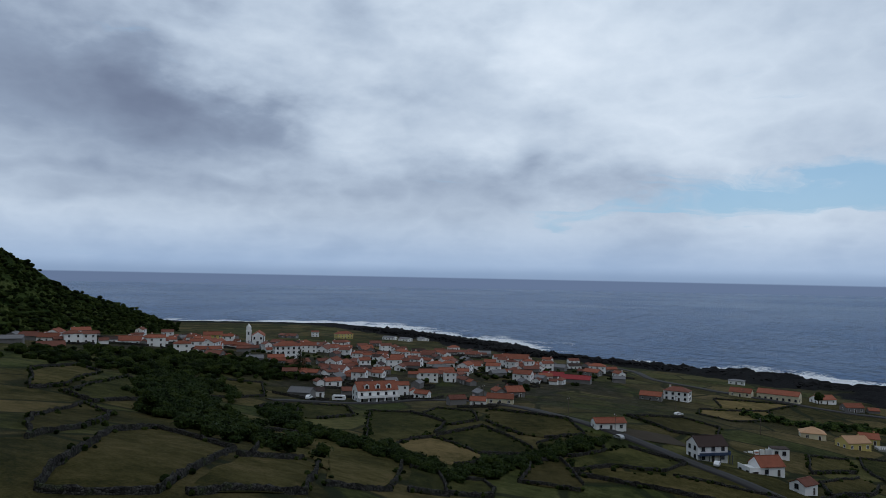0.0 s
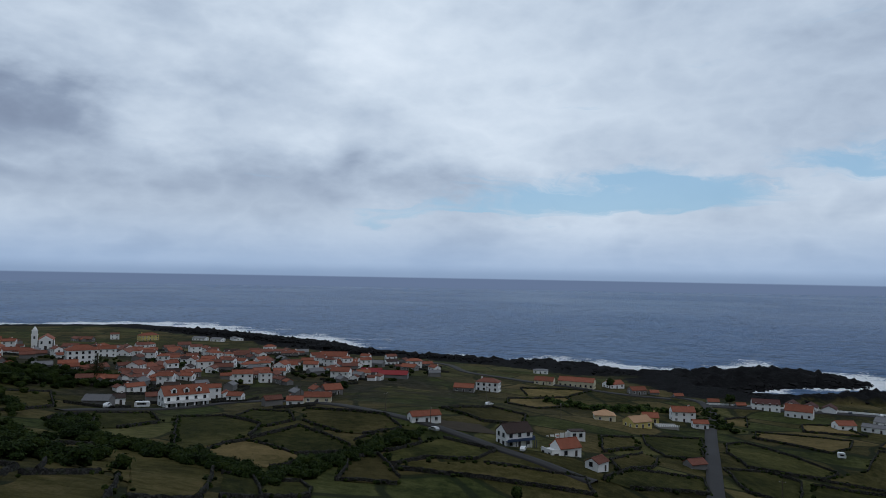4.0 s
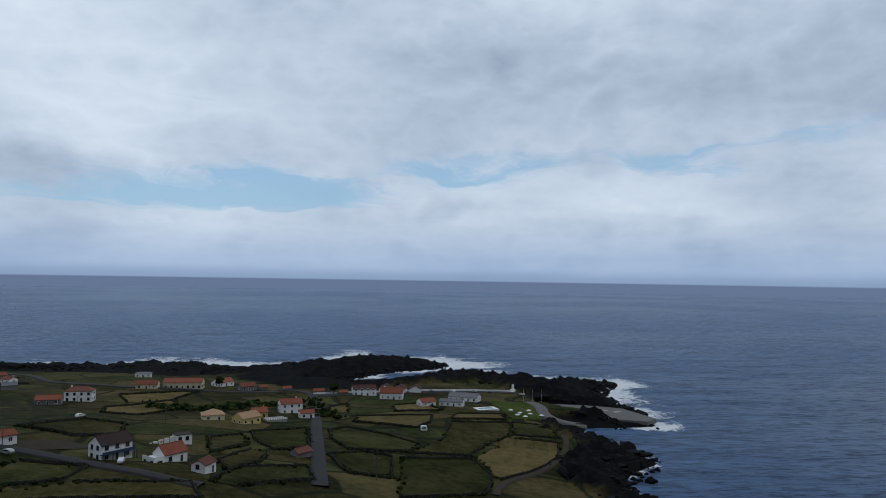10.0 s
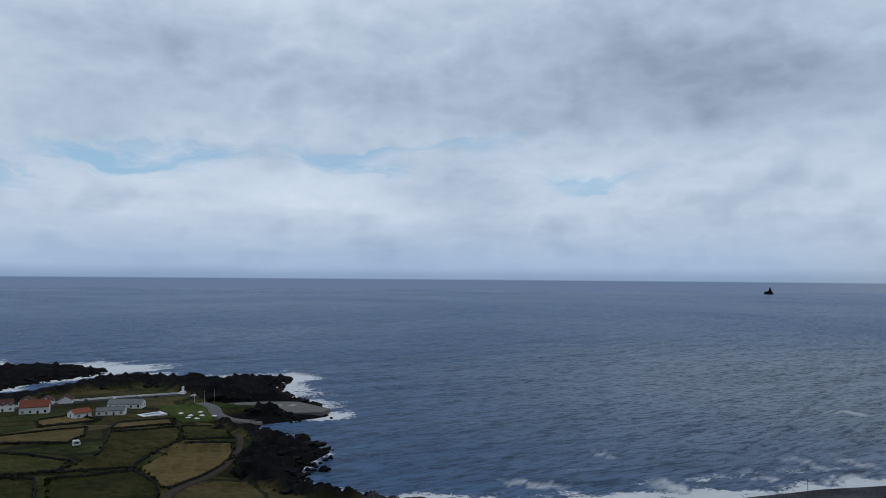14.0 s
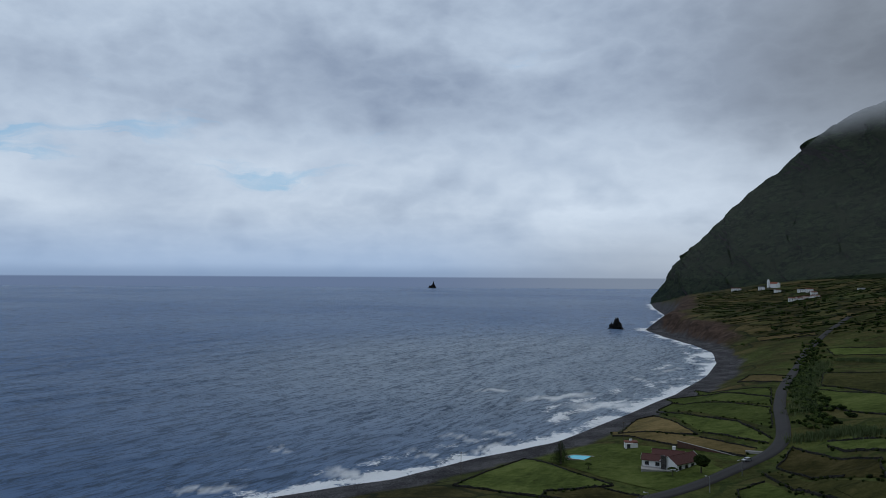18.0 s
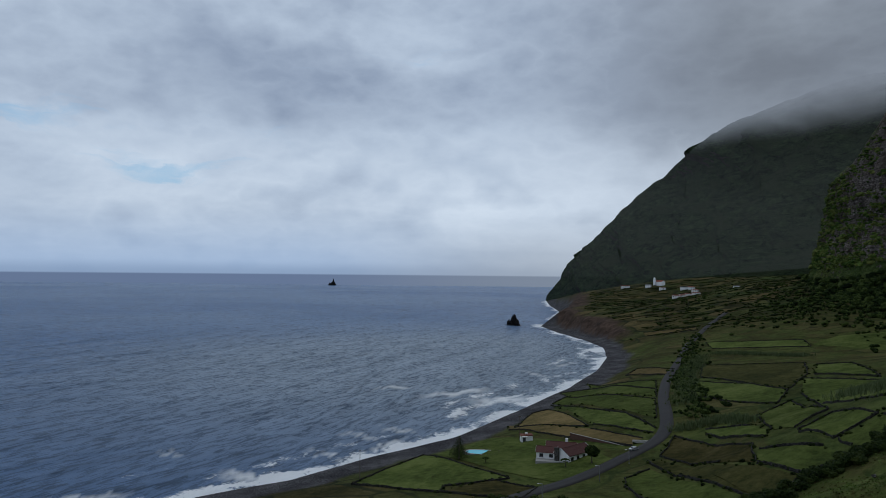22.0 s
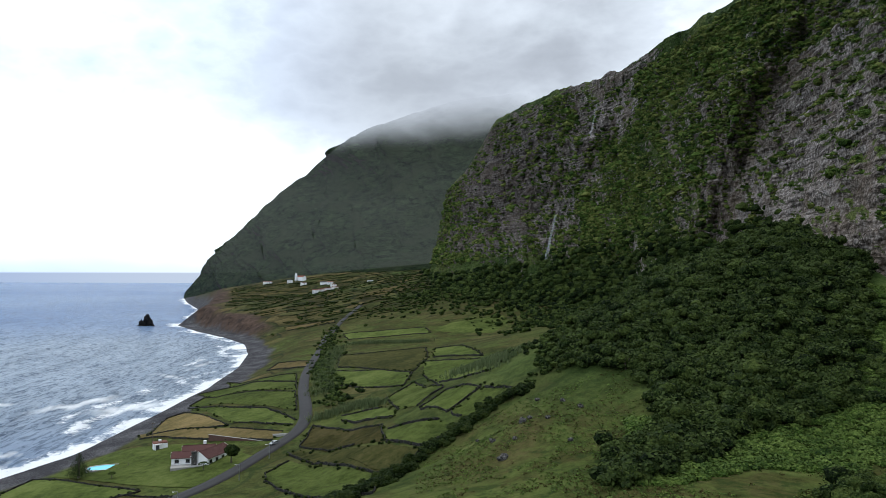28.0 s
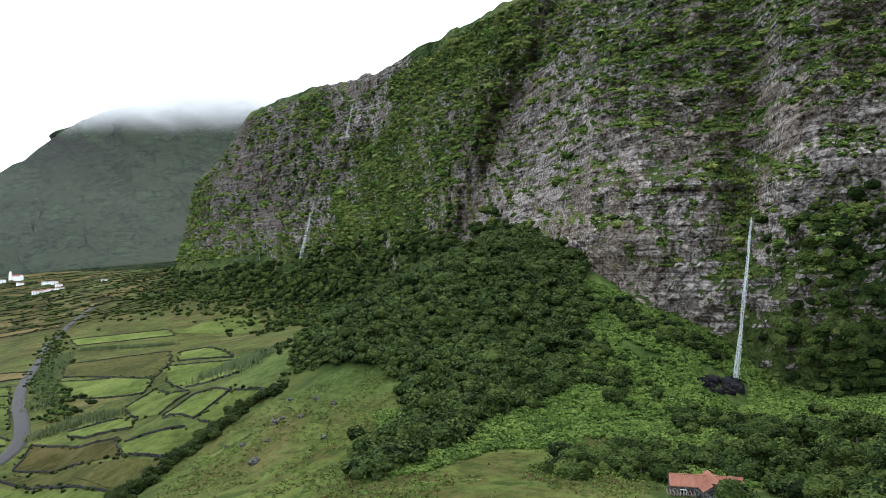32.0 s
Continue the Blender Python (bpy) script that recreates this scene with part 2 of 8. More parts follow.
def lava_mask(x, y):
    """How much of a spot is bare black lava."""
    dc, s = coast_distance(x, y)
    wide = np.interp(s, [0, 4, 6, 9, 12, 15, 17, 19, 23, 25, 27, 31, 33, 35, 39, 41, 42], [70, 84, 120, 118, 116, 112, 128, 132, 105, 50, 60, 74, 60, 24, 30, 22, 0])
    wob = (fbm(np.ravel(x) / 18, np.ravel(y) / 18, seed=21) - 0.5) * 26
    return np.clip((wide + wob - dc) / 4, 0, 1) * (s < BEACH_FIRST + 1), dc, s


def quay_distance(x, y):
    """How far a spot lies from the middle of the pier or the slipway."""
    best = np.full(np.shape(x), 1e9)
    for (ax, ay), (bx, by) in (((408, 285), (422, 258)), ((422, 258), (412, 222)), ((384, 284), (370, 268)), ((364, 258), (374, 240))):
        t = np.clip(((x - ax) * (bx - ax) + (y - ay) * (by - ay)) / ((bx - ax) ** 2 + (by - ay) ** 2), 0, 1)
        best = np.minimum(best, np.hypot(x - ax - t * (bx - ax), y - ay - t * (by - ay)))
    return best


def ground(x, y):
    return float(land_height(np.array([x]), np.array([y]))[0])


def mesh_from(name, verts, quads, mats, smooth=True, attrs=()):
    me = bpy.data.meshes.new(name)
    verts, quads = np.asarray(verts, np.float32), np.asarray(quads, np.int32)
    me.vertices.add(len(verts))
    me.vertices.foreach_set("co", verts.ravel())
    k = quads.shape[1]
    me.loops.add(quads.size)
    me.loops.foreach_set("vertex_index", quads.ravel())
    me.polygons.add(len(quads))
    me.polygons.foreach_set("loop_start", np.arange(0, quads.size, k, dtype=np.int32))
    me.polygons.foreach_set("use_smooth", np.full(len(quads), smooth))
    for key, vals in attrs:
        at = me.attributes.new(key, "FLOAT", "POINT")
        at.data.foreach_set("value", np.asarray(vals, np.float32).ravel())
    me.update(calc_edges=True)
    for mt in mats if isinstance(mats, (list, tuple)) else [mats]:
        me.materials.append(mt)
    return me


def grid_quads(rows, cols, keep=None):
    i = np.arange(rows * cols).reshape(rows, cols)
    q = np.stack([i[:-1, :-1], i[1:, :-1], i[1:, 1:], i[:-1, 1:]], -1).reshape(-1, 4)
    if keep is not None:
        q = q[keep.ravel()[q].any(1)]
    return q


def compact(verts, quads, attrs=()):
    used = np.unique(quads)
    back = np.full(len(verts), -1)
    back[used] = np.arange(len(used))
    return verts[used], back[quads], [(k, np.ravel(v)[used]) for k, v in attrs]


# ---- materials ----
def material(name):
    mt = bpy.data.materials.new(name)
    mt.use_nodes = True
    t = mt.node_tree
    t.nodes.clear()
    kit = nodes_of(t)
    n = kit[0]
    bsdf = n("ShaderNodeBsdfPrincipled")
    out = n("ShaderNodeOutputMaterial", {0: bsdf.outputs[0]})
    return mt, bsdf, out, kit


def bump(kit, bsdf, height, strength, distance):
    b = kit[0]("ShaderNodeBump", {"Height": height, "Strength": strength, "Distance": distance})
    bsdf.id_data.links.new(b.outputs[0], bsdf.inputs["Normal"])


def set_in(bsdf, **kw):
    for k, v in kw.items():
        sock = bsdf.inputs[{"color": "Base Color", "rough": "Roughness", "metal": "Metallic", "spec": "Specular IOR Level", "alpha": "Alpha", "glow": "Emission Color", "power": "Emission Strength"}[k]]
        if isinstance(v, bpy.types.NodeSocket):
            bsdf.id_data.links.new(v, sock)
        else:
            sock.default_value = (*v, 1) if isinstance(v, tuple) and len(v) == 3 else v


def plain(name, color, rough=0.7, vary=0.18, scale=0.8, metal=0.0, spec=0.3, relief=0.0):
    """Weathered surface of one colour: grain, stains and a tint of its own for each object."""
    mt, b, out, kit = material(name)
    n, m, mix, ramp, step, noise_tex = kit
    pos = n("ShaderNodeNewGeometry").outputs["Position"]
    a = noise_tex(pos, scale, 5, 0.6)
    c = noise_tex(pos, scale * 9, 3, 0.6)
    own = n("ShaderNodeObjectInfo").outputs["Random"]
    k = m("ADD", m("ADD", m("MULTIPLY", a, vary * 1.6), m("MULTIPLY", c, vary * 0.7)), m("MULTIPLY", own, vary * 0.8))
    k = m("ADD", m("SUBTRACT", 1.0, vary * 1.55), k)
    col = n("ShaderNodeVectorMath", {0: color, 1: k}, operation="SCALE")
    bsdf_scale = col.inputs["Scale"]
    b.id_data.links.new(k, bsdf_scale)
    set_in(b, color=col.outputs[0], rough=rough, metal=metal, spec=spec)
    if relief:
        bump(kit, b, c, relief, 0.05)
    return mt


def grass_color(kit, pos, tones, scale=1.0):
    n, m, mix, ramp, step, noise_tex = kit
    a = noise_tex(pos, 0.035 * scale, 5, 0.62, 0.4)
    c = noise_tex(pos, 0.30 * scale, 5, 0.7)
    e = noise_tex(pos, 2.2 * scale, 3, 0.7)
    k = m("ADD", m("ADD", m("MULTIPLY", a, 0.5), m("MULTIPLY", c, 0.42)), m("MULTIPLY", e, 0.28))
    return ramp(k, (0.49, tones[0]), (0.57, tones[1]), (0.64, tones[2]), (0.72, tones[3])), e


GREEN = ((0.013, 0.015, 0.005), (0.026, 0.029, 0.009), (0.044, 0.044, 0.014), (0.070, 0.062, 0.023))
LUSH = ((0.028, 0.040, 0.010), (0.050, 0.067, 0.016), (0.074, 0.094, 0.024), (0.100, 0.116, 0.035))
DRY = ((0.018, 0.018, 0.006), (0.035, 0.033, 0.010), (0.057, 0.049, 0.018), (0.084, 0.066, 0.028))
HEATH = ((0.013, 0.013, 0.005), (0.026, 0.025, 0.009), (0.044, 0.038, 0.014), (0.066, 0.054, 0.022))
STRAW = ((0.056, 0.048, 0.018), (0.092, 0.073, 0.029), (0.126, 0.095, 0.040), (0.162, 0.120, 0.054))
SCRUB = ((0.013, 0.025, 0.006), (0.027, 0.048, 0.012), (0.046, 0.072, 0.018), (0.074, 0.100, 0.030))


def make_ground():
    mt, b, out, kit = material("ground_cover")
    n, m, mix, ramp, step, noise_tex = kit
    pos = n("ShaderNodeNewGeometry").outputs["Position"]
    g, e = grass_color(kit, pos, GREEN)
    d, _ = grass_color(kit, pos, DRY)
    s, _ = grass_color(kit, pos, SCRUB)
    patch = noise_tex(pos, 0.012, 4, 0.6, 0.8)
    col = mix(step(patch, 0.50, 0.62), g, d)
    col = mix(0.75, col, grass_color(kit, pos, HEATH)[0])
    # old parcels of the open land, told apart by their growth
    flat = n("ShaderNodeVectorMath", {0: pos, 1: (1, 1, 0)}, operation="MULTIPLY").outputs[0]
    bent = n("ShaderNodeVectorMath", {0: flat, 1: n("ShaderNodeVectorMath", {0: n("ShaderNodeTexNoise", {"Vector": flat, "Scale": 0.02}).outputs["Color"], 1: (22, 22, 0)}, operation="MULTIPLY").outputs[0]}, operation="ADD").outputs[0]
    cell = n("ShaderNodeTexVoronoi", {"Vector": bent, "Scale": 0.030}, feature="F1")
    rim = n("ShaderNodeTexVoronoi", {"Vector": bent, "Scale": 0.030}, feature="DISTANCE_TO_EDGE").outputs["Distance"]
    tint = n("ShaderNodeSeparateXYZ", {0: cell.outputs["Color"]}).outputs
    col = mix(m("MULTIPLY", step(tint[0], 0.35, 0.65), 0.8), col, d)
    straw, _ = grass_color(kit, pos, STRAW)
    col = mix(m("MULTIPLY", step(tint[2], 0.62, 0.85), 0.55), col, straw)
    col = mix(m("MULTIPLY", step(tint[1], 0.55, 0.8), 0.35), col, s)
    col = mix(m("MULTIPLY", step(m("ADD", rim, m("MULTIPLY", e, 0.03)), 0.060, 0.035), 0.85), col, (0.012, 0.016, 0.008, 1))
    meadow = n("ShaderNodeAttribute", attr="meadow").outputs["Fac"]
    lush, _ = grass_color(kit, pos, LUSH, 1.3)
    dry2, _ = grass_color(kit, pos, DRY, 1.5)
    turf = mix(step(noise_tex(pos, 0.05, 5, 0.65, 0.5), 0.42, 0.60), lush, dry2)
    turf = mix(m("MULTIPLY", step(noise_tex(pos, 0.5, 5, 0.7), 0.42, 0.62), 0.40), turf, (0.078, 0.086, 0.022, 1))
    turf = mix(m("MULTIPLY", step(noise_tex(pos, 0.16, 5, 0.7, 0.6), 0.50, 0.62), 0.75), turf, (0.016, 0.030, 0.007, 1))
    col = mix(meadow, col, turf)
    wild = n("ShaderNodeAttribute", attr="wild").outputs["Fac"]
    col = mix(wild, col, s)
    yard = n("ShaderNodeAttribute", attr="yard").outputs["Fac"]
    plots = ramp(noise_tex(pos, 0.16, 5, 0.7), (0.36, (0.010, 0.011, 0.007)), (0.50, (0.022, 0.021, 0.014)), (0.62, (0.044, 0.038, 0.028)))
    col = mix(m("MULTIPLY", yard, 0.85), col, plots)
    lava = n("ShaderNodeAttribute", attr="lava").outputs["Fac"]
    beach = n("ShaderNodeAttribute", attr="beach").outputs["Fac"]
    rk = noise_tex(pos, 0.25, 6, 0.7)
    black = ramp(rk, (0.35, (0.004, 0.004, 0.0045)), (0.6, (0.009, 0.009, 0.0095)), (0.8, (0.026, 0.024, 0.023)))
    peb = noise_tex(pos, 1.4, 6, 0.75)
    peb2 = noise_tex(pos, 0.06, 3, 0.6)
    grey = ramp(m("ADD", m("MULTIPLY", peb, 0.7), m("MULTIPLY", peb2, 0.3)), (0.38, (0.014, 0.014, 0.016)), (0.5, (0.050, 0.049, 0.052)), (0.64, (0.15, 0.147, 0.15)))
    bluff = n("ShaderNodeAttribute", attr="bluff").outputs["Fac"]
    earth = ramp(m("ADD", m("MULTIPLY", noise_tex(pos, 0.08, 6, 0.7), 0.6), m("MULTIPLY", rk, 0.4)), (0.38, (0.022, 0.017, 0.014)), (0.52, (0.060, 0.040, 0.030)), (0.66, (0.110, 0.075, 0.055)))
    col = mix(bluff, col, earth)
    col = mix(beach, mix(lava, col, black), grey)
    set_in(b, color=col, rough=0.95, spec=0.03)
    hgt = m("ADD", m("MULTIPLY", e, 0.4), m("MULTIPLY", m("MULTIPLY", rk, m("MAXIMUM", lava, beach)), 2.5))
    bump(kit, b, hgt, 0.8, 0.5)
    return mt


def make_grass(name, tones):
    mt, b, out, kit = material(name)
    n, m, mix, ramp, step, noise_tex = kit
    pos = n("ShaderNodeNewGeometry").outputs["Position"]
    own = n("ShaderNodeObjectInfo").outputs["Random"]
    turn = n("ShaderNodeVectorRotate", {0: pos, "Angle": m("MULTIPLY", own, 6.0)})
    turn.rotation_type = "Z_AXIS"
    col, e = grass_color(kit, turn.outputs[0], tones)
    # faint mowing and grazing streaks
    wv = n("ShaderNodeVectorMath", {0: turn.outputs[0], 1: (0.35, 0.04, 0.1)}, operation="MULTIPLY").outputs[0]
    streak = noise_tex(wv, 1.0, 3, 0.5)
    col = mix(m("MULTIPLY", step(streak, 0.45, 0.7), 0.35), col, tuple(v * 1.25 for v in tones[2]) + (1,))
    k = m("ADD", m("MULTIPLY", own, 0.35), 0.82)
    sc = n("ShaderNodeVectorMath", {0: col}, operation="SCALE")
    mt.node_tree.links.new(k, sc.inputs["Scale"])
    set_in(b, color=sc.outputs[0], rough=0.95, spec=0.02)
    bump(kit, b, e, 0.6, 0.3)
    return mt


def make_sea():
    mt, b, out, kit = material("sea_water")
    n, m, mix, ramp, step, noise_tex = kit
    pos = n("ShaderNodeNewGeometry").outputs["Position"]
    off = n("ShaderNodeAttribute", attr="offshore").outputs["Fac"]
    surf = n("ShaderNodeAttribute", attr="surf").outputs["Fac"]
    crest = n("ShaderNodeAttribute", attr="crest").outputs["Fac"]
    lie = n("ShaderNodeVectorRotate", {0: pos, "Angle": -0.85})
    lie.rotation_type = "Z_AXIS"
    lie = lie.outputs[0]
    w1 = noise_tex(n("ShaderNodeVectorMath", {0: lie, 1: (0.060, 0.014, 1)}, operation="MULTIPLY").outputs[0], 1.0, 7, 0.68, 0.5)
    w2 = noise_tex(n("ShaderNodeVectorMath", {0: lie, 1: (0.36, 0.075, 1)}, operation="MULTIPLY").outputs[0], 1.0, 7, 0.72, 0.3)
    w3 = noise_tex(pos, 0.0012, 4, 0.6, 0.6)
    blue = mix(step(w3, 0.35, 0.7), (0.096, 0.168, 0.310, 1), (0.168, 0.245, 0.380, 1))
    # pale sky glare on the bay, put into the water colour
    shallow_glare = mix(step(off, 520, 60), blue, (0.285, 0.345, 0.410, 1))
    # dark wave flanks are painted into the colour as streaks
    shallow_glare = mix(m("ADD", m("MULTIPLY", step(w2, 0.48, 0.57), 0.66), m("MULTIPLY", step(w1, 0.46, 0.60), 0.28)), shallow_glare, (0.050, 0.078, 0.122, 1))
    lace = noise_tex(pos, 0.22, 7, 0.72, 1.2)
    lace2 = noise_tex(pos, 0.035, 4, 0.6, 1.0)
    foam = step(m("ADD", m("MULTIPLY", surf, 0.80), m("ADD", m("MULTIPLY", m("SUBTRACT", lace, 0.5), 2.2), m("MULTIPLY", m("SUBTRACT", lace2, 0.5), 1.0))), 0.18, 0.58)
    foam = m("MULTIPLY", foam, step(surf, 0.02, 0.12))
    caps = m("MULTIPLY", step(m("ADD", w2, m("MULTIPLY", w1, 0.5)), 0.985, 1.03), 0.6)
    white = m("MAXIMUM", m("MAXIMUM", foam, caps), crest, clamp=True)
    col = mix(white, shallow_glare, (0.84, 0.86, 0.87, 1))
    set_in(b, color=col, rough=m("ADD", m("MULTIPLY", white, 0.45), 0.26), spec=0.5)
    b.inputs["IOR"].default_value = 1.05
    hgt = m("ADD", m("MULTIPLY", w1, 2.6), m("MULTIPLY", w2, 0.8))
    bump(kit, b, hgt, 1.0, 2.4)
    return mt


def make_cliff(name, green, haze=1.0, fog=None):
    """Basalt in lava-flow bands, overgrown where it is less steep. haze, fog: air and cloud put into its alpha, so the
    sky shows through.
    """
    mt, b, out, kit = material(name)
    n, m, mix, ramp, step, noise_tex = kit
    geo = n("ShaderNodeNewGeometry")
    pos = geo.outputs["Position"]
    xyz = n("ShaderNodeSeparateXYZ", {0: pos})
    nz = n("ShaderNodeSeparateXYZ", {0: geo.outputs["True Normal"]}).outputs[2]
    flat = n("ShaderNodeVectorMath", {0: pos, 1: (0.022, 0.022, 0.50)}, operation="MULTIPLY").outputs[0]
    upright = n("ShaderNodeVectorMath", {0: pos, 1: (0.5, 0.5, 0.17)}, operation="MULTIPLY").outputs[0]
    band = noise_tex(flat, 1.0, 5, 0.65, 0.4)
    cols = noise_tex(upright, 1.0, 5, 0.65, 0.3)
    fine = noise_tex(pos, 0.9, 5, 0.7)
    blocks = n("ShaderNodeTexVoronoi", {"Vector": n("ShaderNodeVectorMath", {0: pos, 1: (0.36, 0.36, 0.34)}, operation="MULTIPLY").outputs[0], "Scale": 1.0}, feature="F1").outputs["Distance"]
    rk = m("ADD", m("ADD", m("MULTIPLY", band, 0.66), m("MULTIPLY", cols, 0.18)), m("MULTIPLY", fine, 0.30))
    rk = m("SUBTRACT", m("ADD", rk, 0.075), m("MULTIPLY", blocks, 0.20))
    rock = ramp(rk, (0.39, (0.016, 0.013, 0.012)), (0.45, (0.085, 0.070, 0.060)), (0.54, (0.22, 0.188, 0.166)), (0.67, (0.44, 0.39, 0.355)))
    bent = n("ShaderNodeVectorMath", {0: pos, 1: n("ShaderNodeVectorMath", {0: n("ShaderNodeTexNoise", {"Vector": pos, "Scale": 0.25}).outputs["Color"], 1: (5, 5, 3)}, operation="MULTIPLY").outputs[0]}, operation="ADD").outputs[0]
    joint = n("ShaderNodeTexVoronoi", {"Vector": n("ShaderNodeVectorMath", {0: bent, 1: (0.26, 0.26, 0.30)}, operation="MULTIPLY").outputs[0], "Scale": 1.0}, feature="DISTANCE_TO_EDGE").outputs["Distance"]
    rock = mix(m("MULTIPLY", step(joint, 0.07, 0.0), 0.6), rock, (0.014, 0.012, 0.011, 1))
    rk = m("ADD", rk, m("MULTIPLY", step(joint, 0.0, 0.16), 0.22))
    rust = noise_tex(pos, 0.02, 4, 0.6, 0.8)
    rock = mix(m("MULTIPLY", step(rust, 0.42, 0.62), 0.55), rock, (0.135, 0.100, 0.070, 1))
    old = m("ADD", xyz.outputs[0], m("MULTIPLY", m("SUBTRACT", rust, 0.5), 300.0))
    rock = mix(m("MULTIPLY", step(old, 400.0, 600.0), 0.45), rock, (0.066, 0.052, 0.046, 1))
    veg_a = noise_tex(pos, 0.016, 5, 0.62, 0.6)
    veg_b = noise_tex(n("ShaderNodeVectorMath", {0: pos, 1: (0.035, 0.035, 0.085)}, operation="MULTIPLY").outputs[0], 1.0, 5, 0.68, 0.8)
    veg_c = noise_tex(pos, 0.32, 5, 0.72, 0.6)
    lit = m("ADD", m("MULTIPLY", nz, 1.25), m("MULTIPLY", n("ShaderNodeAttribute", attr="lush").outputs["Fac"], 1.0))
    cover = m("ADD", m("ADD", m("ADD", m("MULTIPLY", veg_a, 0.45), m("MULTIPLY", veg_b, 0.9)), m("MULTIPLY", veg_c, 0.75)), lit)
    cover = step(cover, 1.80 - green, 1.90 - green)
    g, e = grass_color(kit, pos, SCRUB, 0.6)
    bright = mix(step(veg_a, 0.44, 0.62), g, mix(step(veg_c, 0.38, 0.64), (0.040, 0.058, 0.016, 1), (0.130, 0.155, 0.046, 1)))
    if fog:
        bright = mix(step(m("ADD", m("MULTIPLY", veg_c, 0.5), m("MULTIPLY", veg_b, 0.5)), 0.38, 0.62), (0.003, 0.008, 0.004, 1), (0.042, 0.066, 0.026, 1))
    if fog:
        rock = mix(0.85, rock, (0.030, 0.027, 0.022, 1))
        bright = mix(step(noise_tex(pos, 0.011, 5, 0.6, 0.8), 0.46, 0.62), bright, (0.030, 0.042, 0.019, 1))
    col = mix(cover, rock, bright)
    set_in(b, color=col, rough=0.95, spec=0.04)
    hgt = m("ADD", m("MULTIPLY", band, 1.6), m("SUBTRACT", m("MULTIPLY", step(joint, 0.0, 0.25), 0.6), m("MULTIPLY", blocks, 0.5)))
    hgt = m("ADD", m("ADD", hgt, m("MULTIPLY", fine, 0.35)), m("MULTIPLY", veg_c, m("ADD", cover, 0.2)))
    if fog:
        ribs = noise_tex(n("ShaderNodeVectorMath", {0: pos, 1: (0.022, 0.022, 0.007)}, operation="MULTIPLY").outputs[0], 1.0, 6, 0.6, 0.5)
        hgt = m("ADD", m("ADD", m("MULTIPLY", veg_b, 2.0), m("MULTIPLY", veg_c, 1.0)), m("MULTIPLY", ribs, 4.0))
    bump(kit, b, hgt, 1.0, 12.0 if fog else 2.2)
    # haze and cloud cap are painted by thinning the mountain itself
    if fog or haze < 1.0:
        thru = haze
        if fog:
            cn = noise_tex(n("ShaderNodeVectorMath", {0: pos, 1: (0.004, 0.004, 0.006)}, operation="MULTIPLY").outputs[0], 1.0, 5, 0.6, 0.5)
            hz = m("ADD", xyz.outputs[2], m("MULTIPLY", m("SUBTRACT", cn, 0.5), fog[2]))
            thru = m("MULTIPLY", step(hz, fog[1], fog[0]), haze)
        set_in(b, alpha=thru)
    return mt


MAT_GROUND, MAT_SEA = make_ground(), make_sea()
MAT_GREEN, MAT_LUSH, MAT_DRY, MAT_STRAW = (make_grass(k, v) for k, v in (("pasture", GREEN), ("lush_pasture", LUSH), ("dry_pasture", DRY), ("straw_pasture", STRAW)))
MAT_HEATH = make_grass("rough_pasture", HEATH)
MAT_CLIFF = make_cliff("basalt_cliff", 0.10)
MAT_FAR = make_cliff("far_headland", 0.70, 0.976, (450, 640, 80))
MAT_SPUR = make_cliff("wooded_spur", 0.75)
MAT_LAVA = plain("black_lava", (0.011, 0.011, 0.0115), 0.9, 0.5, 0.5, spec=0.05, relief=0.6)


def make_leaves(name, dark, light):
    """Leaves: darker and lighter clumps, a little light through them."""
    mt, b, out, kit = material(name)
    n, m, mix, ramp, step, noise_tex = kit
    geo = n("ShaderNodeNewGeometry")
    own = geo.outputs["Random Per Island"]
    big = noise_tex(geo.outputs["Position"], 0.11, 3, 0.6)
    k = m("ADD", m("MULTIPLY", own, 0.55), m("MULTIPLY", step(big, 0.35, 0.65), 0.45))
    set_in(b, color=mix(k, (*dark, 1), (*light, 1)), rough=0.75, spec=0.06)
    return mt


def make_canopy(name, dark, mid, light):
    """Closed foliage seen from afar: small leaf heads, shade of the gaps between painted dark, tints from plant to
    plant.
    """
    mt, b, out, kit = material(name)
    n, m, mix, ramp, step, noise_tex = kit
    geo = n("ShaderNodeNewGeometry")
    pos = geo.outputs["Position"]
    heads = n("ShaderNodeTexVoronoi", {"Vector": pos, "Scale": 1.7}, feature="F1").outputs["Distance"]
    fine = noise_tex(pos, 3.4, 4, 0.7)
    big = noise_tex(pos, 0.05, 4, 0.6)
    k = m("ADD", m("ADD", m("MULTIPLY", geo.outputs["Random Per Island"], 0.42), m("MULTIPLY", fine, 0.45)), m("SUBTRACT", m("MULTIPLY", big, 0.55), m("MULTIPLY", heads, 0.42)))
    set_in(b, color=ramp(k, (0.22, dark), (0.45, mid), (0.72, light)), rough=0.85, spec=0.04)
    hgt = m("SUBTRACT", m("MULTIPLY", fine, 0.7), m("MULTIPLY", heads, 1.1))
    bump(kit, b, hgt, 1.0, 0.9)
    return mt


